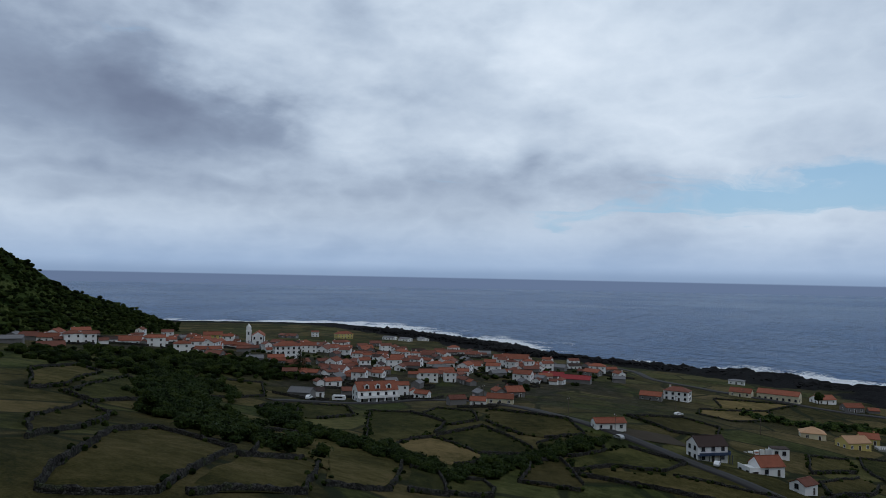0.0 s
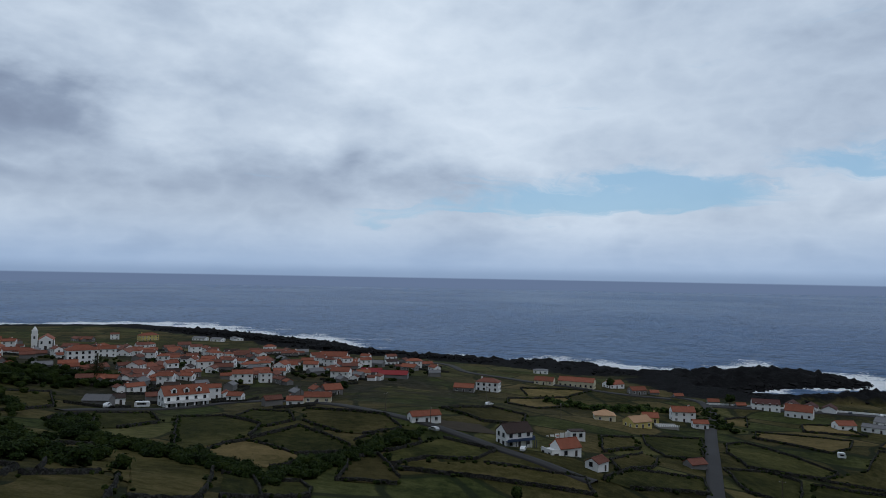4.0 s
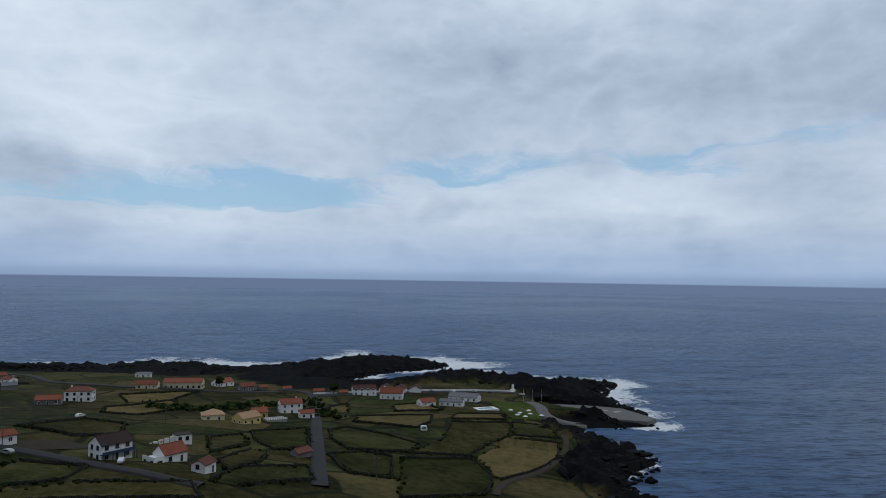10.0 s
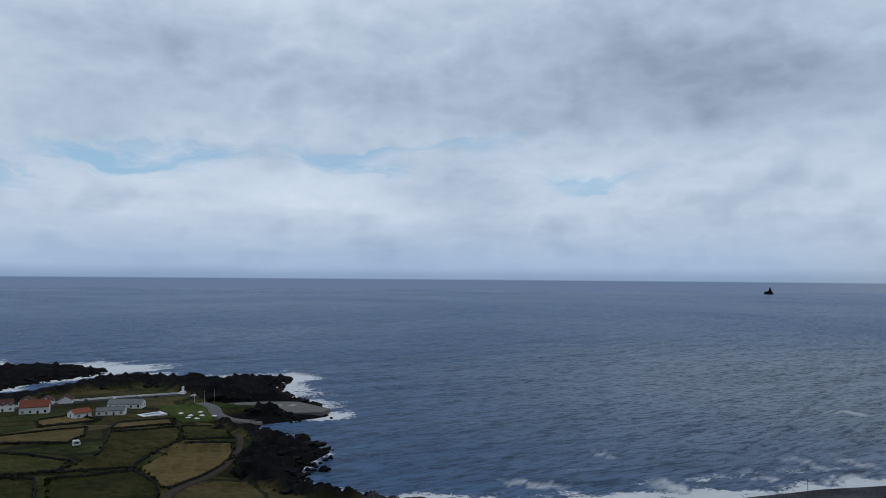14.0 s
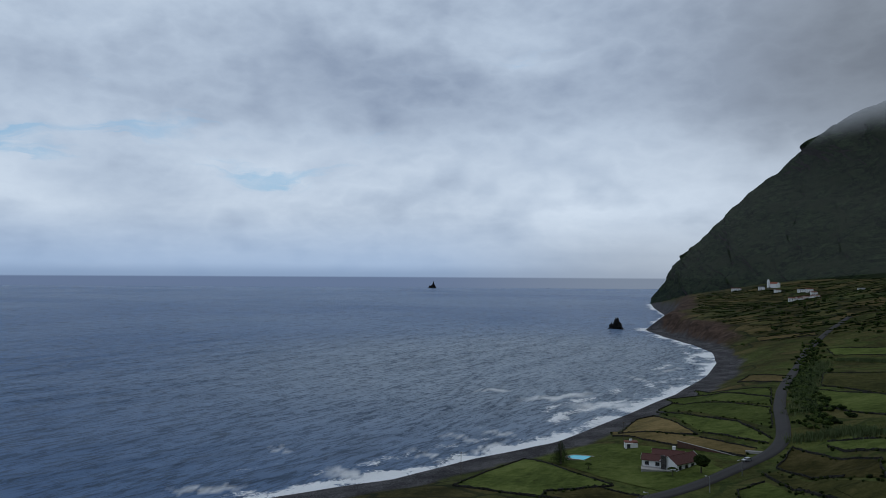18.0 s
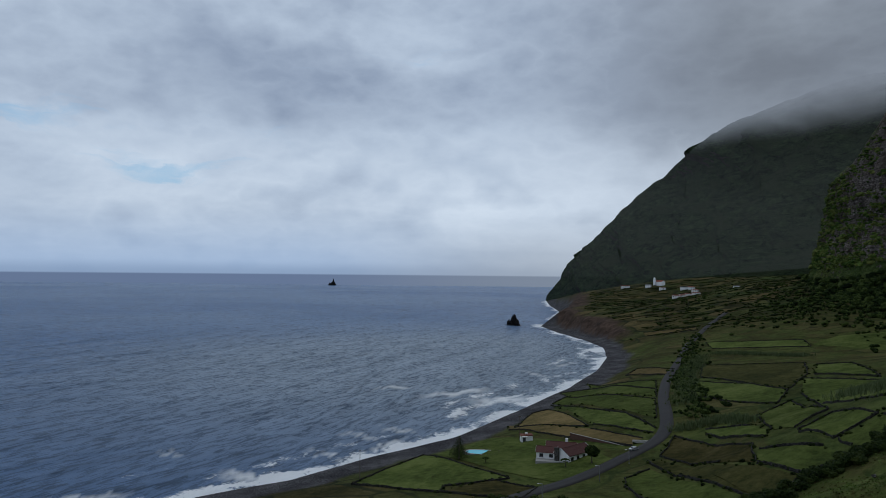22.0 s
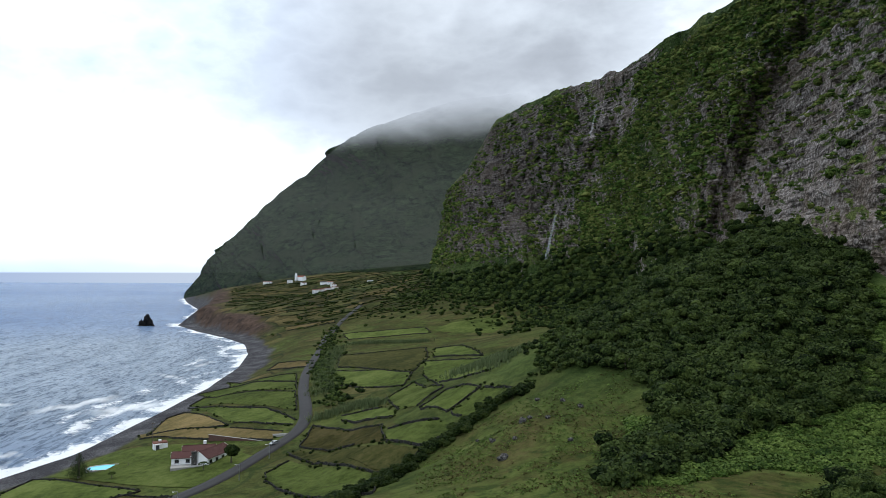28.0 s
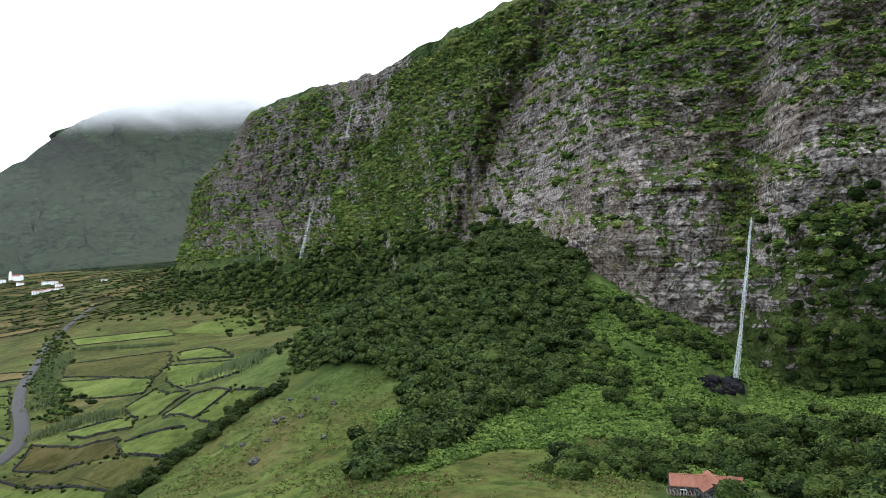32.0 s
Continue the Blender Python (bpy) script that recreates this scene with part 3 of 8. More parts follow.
MAT_LEAF = make_leaves("laurel_leaves", (0.008, 0.017, 0.005), (0.058, 0.082, 0.020))
MAT_LEAF_DARK = make_leaves("dark_scrub_leaves", (0.008, 0.017, 0.005), (0.034, 0.052, 0.014))
MAT_LEAF_BRIGHT = make_leaves("bright_herb_leaves", (0.024, 0.050, 0.010), (0.118, 0.165, 0.036))
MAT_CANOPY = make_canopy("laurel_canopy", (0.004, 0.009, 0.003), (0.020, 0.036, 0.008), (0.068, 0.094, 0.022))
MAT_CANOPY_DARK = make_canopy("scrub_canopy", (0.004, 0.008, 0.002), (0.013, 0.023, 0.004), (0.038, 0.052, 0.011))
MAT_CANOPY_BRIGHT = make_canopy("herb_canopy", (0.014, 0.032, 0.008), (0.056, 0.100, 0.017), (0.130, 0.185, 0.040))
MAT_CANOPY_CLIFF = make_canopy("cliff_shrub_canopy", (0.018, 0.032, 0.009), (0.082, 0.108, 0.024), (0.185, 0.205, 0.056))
MAT_CANE = make_leaves("reed_leaves", (0.055, 0.080, 0.030), (0.130, 0.155, 0.070))
MAT_BARK = plain("bark", (0.085, 0.070, 0.055), 0.9, 0.3, 2.0, relief=0.5)


# ---- sea, ground, cliffs ----
def spaced(lo, hi, ratio):
    n = int(math.log(hi / lo) / math.log(ratio)) + 2
    return lo * (hi / lo) ** (np.arange(n) / (n - 1))


def build_sea():
    az = np.radians(np.arange(-75, 136.01, 0.3))
    ds = np.r_[spaced(210, 1500, 1.011), spaced(1515, 4990, 1.022), spaced(5120, 27000, 1.06)]
    A, D = np.meshgrid(az, ds, indexing="ij")
    x, y = D * np.sin(A), D * np.cos(A)
    dc, s = coast_distance(x, y)
    off = np.clip(-dc, -30, 2000).reshape(x.shape)
    keep = dc < 22
    s = s.reshape(x.shape)
    # swell running on to the shore, steeper where it breaks
    amp = np.clip(1.25 - np.abs(D - 300) / 3200, 0.25, 1.0)
    amp = amp * np.clip(3200 / D, 0, 1) ** 2
    u = (x * 0.66 + y * 0.75)
    warp = (fbm(x / 260, y / 260, seed=2) - 0.5) * 95
    z = amp * (0.55 * np.sin((u + warp) / 7.2) + 0.5 * np.sin((u * 0.97 + y * 0.2 + warp * 1.4) / 4.6)) * fbm(x / 120, y / 120, seed=5) * 1.3
    z += (fbm(x / 14, y / 22, seed=3, octaves=3) - 0.5) * 0.9 * np.clip(1600 / D, 0, 1)
    # surf along the shore, wide on the open beach and where rocks face the swell
    wide = np.interp(s, [0, 4, 7, 12, 15, 20, 22, 24, 27, 28, 31, 33, 35, 40, 42, 44, 46, 48, 50, 52, 54, 57], [52, 66, 60, 44, 40, 44, 16, 3, 8, 26, 26, 20, 3, 5, 5, 7, 10, 11, 13, 12, 12, 9])
    patchy = fbm(x / 45, y / 45, seed=31)
    lap = off + (fbm(x / 16, y / 16, seed=33) - 0.5) * 16
    surf = np.clip(1.25 - lap / (wide * np.clip(-0.5 + 3.2 * patchy, 0.15, 3)), 0, 1) * np.clip(wide / 6, 0.2, 1)
    surf = surf * np.where(s > 42, np.clip(0.5 + (fbm(x / 28, y / 28, seed=38) - 0.42) * 5, 0.22, 1), 1)
    on_beach = np.clip((s - 42) / 2, 0, 1) * np.clip((52 - s) / 2, 0, 1)
    for far, k in ((24, 0.75), (44, 0.6)):
        run = off - far - (fbm(x / 35, y / 35, seed=34 + far) - 0.5) * 26
        surf = np.maximum(surf, np.exp(-(run / 4.5) ** 2) * np.clip((fbm(x / 50, y / 50, seed=36 + far) - 0.46) * 8, 0, 1) * on_beach * k)
    # breakers off the beach
    crest = np.zeros_like(x)
    for a, d0, d1, wa, k in BREAKERS:
        da = (np.degrees(A) - a) / wa
        line = (d0 + (d1 - d0) * da) + (fbm(np.degrees(A) * 2.2, D / 400, seed=8) - 0.5) * 20
        run = (D - line) / (3.2 + 5.0 * np.clip(k - 0.95, 0, 1) * 20)
        body = np.exp(-da ** 4) * np.clip(1 - np.abs(run), 0, 1) ** 0.5
        frothy = np.clip((fbm(x / 6, y / 6, seed=12) - 0.34 + 0.2 * np.exp(-da ** 2)) * 5, 0, 1)
        crest = np.maximum(crest, body * frothy * k)
        z += np.exp(-da ** 4) * np.exp(-((D - line - 5) / 7) ** 2) * 0.8 * k
    z = z * np.clip(off / 25, 0.15, 1)
    v = np.stack([x, y, z], -1).reshape(-1, 3)
    # grows away from the bay's middle, where the painted glare lies
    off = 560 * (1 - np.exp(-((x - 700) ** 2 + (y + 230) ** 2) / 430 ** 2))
    at = [("offshore", off), ("surf", surf), ("crest", crest)]
    v, q, at = compact(v, grid_quads(*x.shape, keep), at)
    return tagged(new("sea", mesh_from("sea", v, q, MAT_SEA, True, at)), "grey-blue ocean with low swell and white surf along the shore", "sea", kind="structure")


# breaking waves: bearing, distances at its ends, half width in degrees, strength
BREAKERS = ((90.8, 318, 312, 2.6, 1.0), (106.8, 531, 544, 2.6, 1.0), (110.2, 503, 512, 2.3, 1.04), (101.5, 555, 558, 1.3, 0.95), (115.3, 708, 735, 0.9, 0.85), (100.8, 368, 382, 1.6, 0.97), (96.5, 352, 344, 1.6, 0.8), (79.0, 312, 310, 2.4, 0.8), (99.0, 392, 384, 1.6, 0.7), (102.0, 404, 396, 1.2, 0.8), (113.0, 640, 620, 1.2, 0.8), (84.5, 372, 370, 0.8, 0.6))


def build_ground():
    az = np.radians(np.r_[np.arange(-36, 187, 0.3), np.arange(187, 323, 3.0), 324.0])
    ds = np.r_[np.array([0.01, 12, 24, 36, 48]), spaced(60, 1500, 1.013), spaced(1530, 4000, 1.05)]
    A, D = np.meshgrid(az, ds, indexing="ij")
    x, y = D * np.sin(A), D * np.cos(A)
    z = land_height(x, y)
    lava, dc, s = lava_mask(x, y)
    lava, dc, s = lava.reshape(x.shape), dc.reshape(x.shape), s.reshape(x.shape)
    crag = fbm(x / 16, y / 16, seed=41, octaves=5)
    crag2 = fbm(x / 5, y / 5, seed=44, octaves=3)
    reef = np.clip(dc / 14, 0, 1)
    z = z + lava * reef * ((np.abs(crag - 0.5) * -20 + 5.4) + (crag2 - 0.5) * 8.0) * np.clip(900 / D, 0.5, 1) * np.interp(s, [0, 6, 9], [0.2, 0.3, 1])
    z = np.where((lava > 0) & (dc > 0), np.minimum(z, np.interp(s, [0, 6, 9], [3.0, 4.0, 10.0])), z)
    z = np.where((lava > 0) & (quay_distance(x, y) < 19), np.minimum(z, 1.8), z)
    beach = np.clip((27 + 14 * (fbm(x / 25, y / 25, seed=6) - 0.5) - dc) / 4, 0, 1) * ((s > BEACH_FIRST) & (s < BEACH_LAST + 4))
    wild = np.clip((fbm(x / 55, y / 55, seed=61) - 0.5) * 5, 0, 1) * np.clip((dc - 150) / 200, 0, 0.8)
    wild = wild * np.where(y > 0, 0.35, 1.0)
    wild = np.maximum(wild, np.clip(1.4 - np.hypot(x - CONE[0], y - CONE[1]) / 190, 0, 1))
    meadow = np.clip((np.degrees(A) - 131) / 4, 0, 1) * np.clip((172 - np.degrees(A)) / 4, 0, 1) * np.clip((250 - D) / 30, 0, 1)
    meadow = np.maximum(meadow, 0.85 * np.clip((np.degrees(A) - 98) / 6, 0, 1) * np.clip((148 - np.degrees(A)) / 3, 0, 1) * np.clip((1000 - D) / 200, 0, 1) * np.clip(fbm(x / 40, y / 40, seed=69) * 3 - 0.7, 0, 1))
    meadow = meadow * (1 - np.clip(1.3 - np.hypot(x - CONE[0], y - CONE[1]) / 110, 0, 1))
    wild = wild * (1 - 0.8 * meadow)
    bluff = np.clip((s - 51.3) * 2, 0, 1) * np.clip((56.5 - s) * 2, 0, 1) * np.clip((dc - 14) / 8, 0, 1) * np.clip((62 + 50 * (fbm(x / 40, y / 40, seed=66) - 0.5) - dc) / 10, 0, 1)
    z = z + bluff * (fbm(x / 22, y / 22, seed=67) - 0.5) * 9
    core = np.clip(1.5 - np.hypot((x + 75) / 190, (y - 470 + 0.28 * (x + 75)) / 125), 0, 1)
    yard = np.clip(core * 1.6, 0, 1) * np.clip((fbm(x / 13, y / 13, seed=63) - 0.36) * 6, 0, 1)
    v = np.stack([x, y, z], -1).reshape(-1, 3)
    v, q, at = compact(v, grid_quads(*x.shape, dc > -60), [("yard", yard), ("lava", lava), ("beach", beach), ("wild", wild), ("bluff", bluff), ("meadow", meadow)])
    return tagged(new("ground", mesh_from("ground", v, q, MAT_GROUND, True, at)), "coastal plain of rough grass edged by black lava and pebbles", "ground", kind="structure")


def smooth_line(rows, n, even=None):
    p = np.array([(*polar(a, d), z) for a, d, z in rows])
    seg = np.arange(len(p), dtype=float) if even is None else even
    t = np.linspace(0, seg[-1], n)
    if len(rows) > 12:  # the stretch that is turned away needs fewer columns
        t = np.interp(np.linspace(0, 1, n), [0, 0.88, 1], [0, seg[13], seg[-1]])
    out = np.stack([np.interp(t, seg, p[:, i]) for i in range(3)], -1)
    k = max(3, n // (len(rows) * 3))
    pad = np.pad(out, ((k, k), (0, 0)), mode="edge")
    ker = np.hanning(2 * k + 1)
    ker /= ker.sum()
    return np.stack([np.convolve(pad[:, i], ker, "valid") for i in range(3)], -1), t


def build_cliff(name, foot, top, nu, nv, mat, label, bulge, gully, ledge, seed, back=260.0, shape=((0, 0), (0.22, 0.34), (0.45, 0.58), (0.8, 0.82), (1, 1)), lush=None, facing=None, relief=None, steep=None):
    """A mountain side between a line at its foot and one at its brow, with gullies, ledges and a plateau behind."""
    mid = np.array([((polar(a, d)[0] + polar(b, e)[0]) / 2, (polar(a, d)[1] + polar(b, e)[1]) / 2) for (a, d, _), (b, e, _) in zip(foot, top)])
    even = np.r_[0, np.cumsum(np.maximum(np.hypot(*np.diff(mid, axis=0).T), 15))]
    f, tf = smooth_line(foot, nu, even)
    g, tg = smooth_line(top, nu, even)
    v = np.linspace(0, 1, nv)
    h = np.interp(v, [a for a, b in shape], [b for a, b in shape])
    P = np.empty((nu, nv, 3))
    h = np.broadcast_to(h, (nu, nv))
    if steep is not None:  # stretches where a sheer wall stands right over the foot
        fa = np.degrees(np.arctan2(f[:, 0], f[:, 1])) % 360
        k = np.interp(fa, *steep)[:, None]
        h = h * (1 - k) + k * np.interp(v, [0, 0.2, 0.42, 0.8, 1], [0, 0.09, 0.28, 0.70, 1])[None]
    P[:, :, :2] = f[:, None, :2] + (g - f)[:, None, :2] * h[:, :, None]
    P[:, :, 2] = (f[:, 2] - 14)[:, None] + (g[:, 2] - f[:, 2] + 14)[:, None] * v[None]
    out = np.stack([(f - g)[:, 0], (f - g)[:, 1]], -1)
    if facing is not None:
        out[:] = (math.sin(radians(facing)), math.cos(radians(facing)))
    out /= np.linalg.norm(out, axis=1, keepdims=True)
    u = np.broadcast_to(tf[:, None], (nu, nv))
    Z = P[:, :, 2]
    tall = np.clip((g[:, 2] - f[:, 2]) / 120, 0.05, 1)[:, None]
    push = (fbm(u / 110, Z / 160, seed=seed, octaves=4) - 0.5) * bulge
    gl = fbm(u / 42 + 0.25 * fbm(u / 90, Z / 90, seed=seed + 3), Z / 420, seed=seed + 5, octaves=3)
    push += (np.abs(gl - 0.5) * 2 - 0.4) * gully
    push += (fbm(u / 11, Z / 11, seed=seed + 9, octaves=4) - 0.5) * min(bulge * 0.28, 13.0) * (1.0 if facing is None else 0.35)
    wob = Z + (fbm(u / 120, Z / 60, seed=seed + 7) - 0.5) * 22
    wob = wob + (fbm(u / 16, Z / 30, seed=seed + 17) - 0.5) * 8
    saw = (wob / 23.0) % 1.0
    saw2 = (wob / 8.7 + 3 * fbm(u / 25, Z / 25, seed=seed + 19)) % 1.0
    crack = fbm(u / 9, Z / 3.5, seed=seed + 13, octaves=3)
    rocky = np.clip((fbm(u / 75, Z / 45, seed=seed + 11) - 0.30) * 4, 0, 1)
    def stair(s):
        return np.where(s < 0.70, s / 0.70, (1 - s) / 0.30) - 0.5
    push += (ledge * stair(saw) + 0.55 * ledge * stair(saw2)) * np.clip(v * 3 - 0.4, 0, 1) * rocky
    push += (crack - 0.5) * ledge * 0.5 + (fbm(u / 6, Z / 6, seed=seed + 23, octaves=3) - 0.5) * ledge * 0.7
    if relief is not None:
        push += relief(*bearings(P)) * np.clip(v * 3, 0, 1)
    fade = np.clip(v * 8, 0, 1) * np.clip((1 - v) * 14 + 0.25, 0, 1)
    P[:, :, :2] += out[:, None, :] * (push * fade * tall)[:, :, None]
    P[:, -1, 2] += (fbm(tg / 30, tg * 0, seed=seed + 2) - 0.5) * 10 * tall[:, 0]
    P[:, -2, 2] += (fbm(tg / 30, tg * 0, seed=seed + 2) - 0.5) * 6 * tall[:, 0]
    rear = []
    for k in (0.15, 0.5, 1.0) if back else ():
        r = P[:, -1].copy()
        r[:, :2] -= out * back * k
        r[:, 2] += (4 - 40 * k * k) * tall[:, 0]
        rear.append(r[:, None])
    P = np.concatenate([P] + rear, 1)
    lv = np.zeros(P.shape[:2])
    if lush is not None:
        lv[:, :nv] = lush(u / tf[-1], np.broadcast_to(v, (nu, nv)), *bearings(P[:, :nv]))
    lv[:, nv:] = 0.5
    q = grid_quads(*P.shape[:2])
    ob = tagged(new(name, mesh_from(name, P.reshape(-1, 3), q, mat, False, [("lush", lv)])), label, "cliff", kind="structure")
    return ob, P, lv


NEAR_FOOT = [(132.4, 1210, 80), (134.0, 1020, 74), (137.4, 890, 68), (142.6, 760, 68), (148, 640, 66), (152, 520, 66), (156, 430, 72), (160, 352, 84), (166, 302, 62), (171, 276, 52), (176.3, 262, 46), (181, 252, 50),
             (188, 237, 55), (200, 225, 60), (230, 240, 75), (260, 270, 80), (290, 340, 75), (310, 430, 60)]
NEAR_TOP = [(134.8, 1420, 260), (136.0, 1190, 262), (138.5, 1130, 335), (143.6, 950, 336), (148.1, 810, 316), (151.5, 710, 316), (156, 610, 306), (160.7, 545, 302), (166, 495, 305), (171, 470, 305), (176.3, 455, 300),
            (181, 440, 300), (188, 430, 300), (200, 430, 300), (230, 450, 320), (260, 480, 320), (290, 560, 300), (310, 640, 230)]
SPUR_FOOT = [(306, 420, 62), (318, 520, 54), (325, 590, 50), (327.6, 630, 47), (331.5, 680, 42), (334.5, 730, 36), (337.2, 790, 28), (339.2, 850, 18)]
SPUR_TOP = [(306, 640, 235), (318, 690, 165), (325, 740, 127), (327.6, 775, 109), (331.5, 815, 69), (334.5, 850, 54), (337.2, 890, 38), (339.4, 915, 21)]
FAR_FOOT = [(113.75, 2385, -4), (116, 2150, 12), (119, 1900, 50), (122.6, 1790, 80), (126, 1660, 88), (130, 1540, 90), (135, 1520, 100), (141, 1520, 130)]
FAR_TOP = [(114.0, 2400, 14), (115.7, 2390, 124), (117.5, 2360, 197), (120.7, 2310, 332), (125.6, 2270, 485), (127.8, 2240, 545), (134.8, 2170, 620), (142, 2120, 640)]


def bearings(P):
    """Bearing and height angle of spots, as the lie of the cliff is drawn from the valley's middle."""
    return np.degrees(np.arctan2(P[..., 0], P[..., 1])) % 360, np.degrees(np.arctan2(P[..., 2] - EYE, np.hypot(P[..., 0], P[..., 1])))


def buttress(az, el):
    """0 at the left edge of the green buttress that slants down the cliff, 1 at its right edge."""
    lo = np.interp(el, [-6, -3.7, -1, 6.4, 10.5, 16.7, 25], [139, 141.3, 144, 145.3, 147.6, 150.4, 154])
    hi = np.interp(el, [-5, 0.4, 2.7, 7.3, 11.4, 15.7, 19.8, 28], [158, 156, 154.6, 155.5, 156.9, 159.7, 161.5, 165])
    return (az - lo) / (hi - lo)


def near_relief(az, el):
    """The buttress stands out over the walls on both sides; the falls have worn a notch."""
    k = buttress(az + (fbm(az / 2.5, el / 2.5, seed=129) - 0.5) * 2.0, el)
    push = np.interp(k, [-1.5, -0.6, -0.05, 0.35, 0.85, 1.0, 1.12, 1.6, 2.6], [15, 18, -15, 8, 26, 20, -4, -4, 12])
    return push - 10 * np.exp(-((az - 177.2) / 1.5) ** 2) + 14 * np.clip((az - 178.6) / 1.5, 0, 1)


def near_lush(u, v, az, el):
    """Where the cliff is overgrown: the buttress, the foot, the brow and the wet strip at the falls."""
    wob = (fbm(az / 1.6, el / 1.6, seed=71, octaves=4) - 0.5)
    k = buttress(az + wob * 3.2, el + wob * 2)
    band = np.clip(k / 0.12, 0, 1) * np.clip((1 - k) / 0.08, 0, 1)
    streak = fbm(az * 1.1 + el * 0.25, el / 9, seed=75, octaves=3) - 0.5
    w = -0.10 + 0.9 * band + streak * 1.1 + np.clip((el - 11) / 8, 0, 0.22) * (k > 1)
    left = np.clip(-k / 0.1, 0, 1)
    w += left * (np.clip((2.6 - el + wob * 5) / 2, 0, 1) * 0.75 + np.clip((133.8 - az) / 0.6, 0, 0.5) - 0.10)
    brow = np.interp(az, [133, 140, 147, 153, 158, 164], [6.8, 9.3, 11.5, 14.0, 16, 14])
    w += np.clip((el - brow + wob * 3) / 1.5, 0, 1) * 0.42
    wall = np.clip((k - 1) / 0.1, 0, 1)
    w += wall * (np.clip((-2.2 - el + wob * 4) / 2, 0, 1) * np.interp(az, [158, 163, 166, 175, 178], [0.8, 0.6, 0.0, 0.0, 0.6]))
    strip = np.exp(-((az - 177.2 - wob * 2.2) / 1.35) ** 2)
    w += strip * np.interp(el, [-11, 6, 12, 17], [0.85, 0.7, 0.35, 0.15])
    w += np.clip((az - 178.9 - wob * 2) / 0.6, 0, 1) * np.interp(el, [-12, 3.5, 5.5, 20], [0.85, 0.75, -0.12, 0.05])
    return w


sea = build_sea()
ground_sheet = build_ground()
cliff_near, NEAR_P, NEAR_L = build_cliff("cliff_near", NEAR_FOOT, NEAR_TOP, 1150, 200, MAT_CLIFF, "steep dark basalt cliff in lava bands overgrown with green", 46, 6, 9.0, 100, lush=near_lush, steep=((160, 166, 183, 190), (0, 1, 1, 0.3)), relief=near_relief,
                                         shape=((0, 0), (0.2, 0.36), (0.42, 0.60), (0.8, 0.84), (1, 1)))
cliff_far, FAR_P, FAR_L = build_cliff("cliff_far", FAR_FOOT, FAR_TOP, 420, 130, MAT_FAR, "distant green mountain headland with its top faded out as cloud", 130, 3, 1.5, 200, back=0, facing=28,
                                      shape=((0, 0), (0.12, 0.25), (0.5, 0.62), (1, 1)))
hill_spur, SPUR_P, SPUR_L = build_cliff("hill_spur", SPUR_FOOT, SPUR_TOP, 300, 60, MAT_SPUR, "dark wooded hillside falling towards the village", 20, 10, 1, 300, back=50, shape=((0, 0), (0.3, 0.3), (1, 1)))


# ---- fields, walls, roads ----
FIELDS = [
    ("lush", (281, -41), (299, -54), (332, -83), (276, -98), (263, -101), (262, -74), (251, -69)),
    ("dry", (253, -69), (265, -94), (242, -104), (228, -92)),
    ("straw", (413, -173), (418, -187), (330, -170), (370, -145)),
    ("straw", (382, -146), (324, -168), (287, -175), (279, -165), (317, -151), (366, -140)),
    ("lush", (435, -196), (375, -194), (341, -198), (297, -188), (291, -183), (332, -174)),
    ("lush", (463, -221), (365, -231), (315, -200), (348, -202), (441, -200)),
    ("lush", (487, -227), (485, -253), (397, -252), (372, -236), (468, -223)),
]
FIELDS += [
    ("lush", (517, -265), (455, -264), (436, -276), (402, -255), (491, -254)),
    ("straw", (538, -323), (481, -321), (453, -297), (509, -295)),
    ("lush", (400, -279), (341, -278), (299, -266), (280, -243), (314, -240), (351, -245)),
    ("green", (481, -347), (409, -378), (331, -308), (301, -269), (352, -282), (413, -296)),
    ("lush", (372, -353), (342, -351), (272, -296), (324, -306)),
    ("lush", (318, -293), (265, -288), (196, -224), (193, -213), (226, -225), (282, -259)),
    ("lush", (269, -222), (277, -248), (220, -214), (215, -194), (228, -195)),
]
FIELDS += [
    ("lush", (208, -189), (208, -204), (183, -198), (184, -181), (202, -184)),
    ("lush", (180, -197), (160, -191), (167, -179), (174, -178), (182, -181)),
    ("lush", (274, -199), (256, -208), (228, -194), (222, -187), (264, -192)),
    ("dry", (254, -163), (277, -185), (219, -179), (197, -162), (215, -162)),
    ("lush", (195, -161), (207, -172), (183, -176), (170, -172), (172, -161)),
    ("green", (252, -156), (248, -160), (174, -159), (168, -146), (175, -143), (232, -152)),
    ("lush", (237, -137), (241, -150), (175, -142), (156, -124), (186, -122), (227, -131)),
]
FIELDS += [
    ("bright", (520, -487), (530, -528), (485, -559), (450, -526), (429, -480)),
    ("lush", (634, -461), (544, -502), (511, -479), (585, -433)),
    ("straw", (805, -492), (754, -534), (733, -522), (783, -483)),
    ("lawn", (327, -88), (352, -123), (311, -149), (262, -149), (247, -128), (246, -115), (272, -104)),
    ("dry", (-46, 81), (-61, 132), (-60, 150), (-39, 135), (-38, 126), (-35, 88)),
    ("dry", (-32, 90), (-36, 126), (-28, 146), (-24, 142), (-20, 107)),
    ("heath", (-80, 138), (-90, 178), (-78, 167), (-68, 137), (-62, 106)),
]
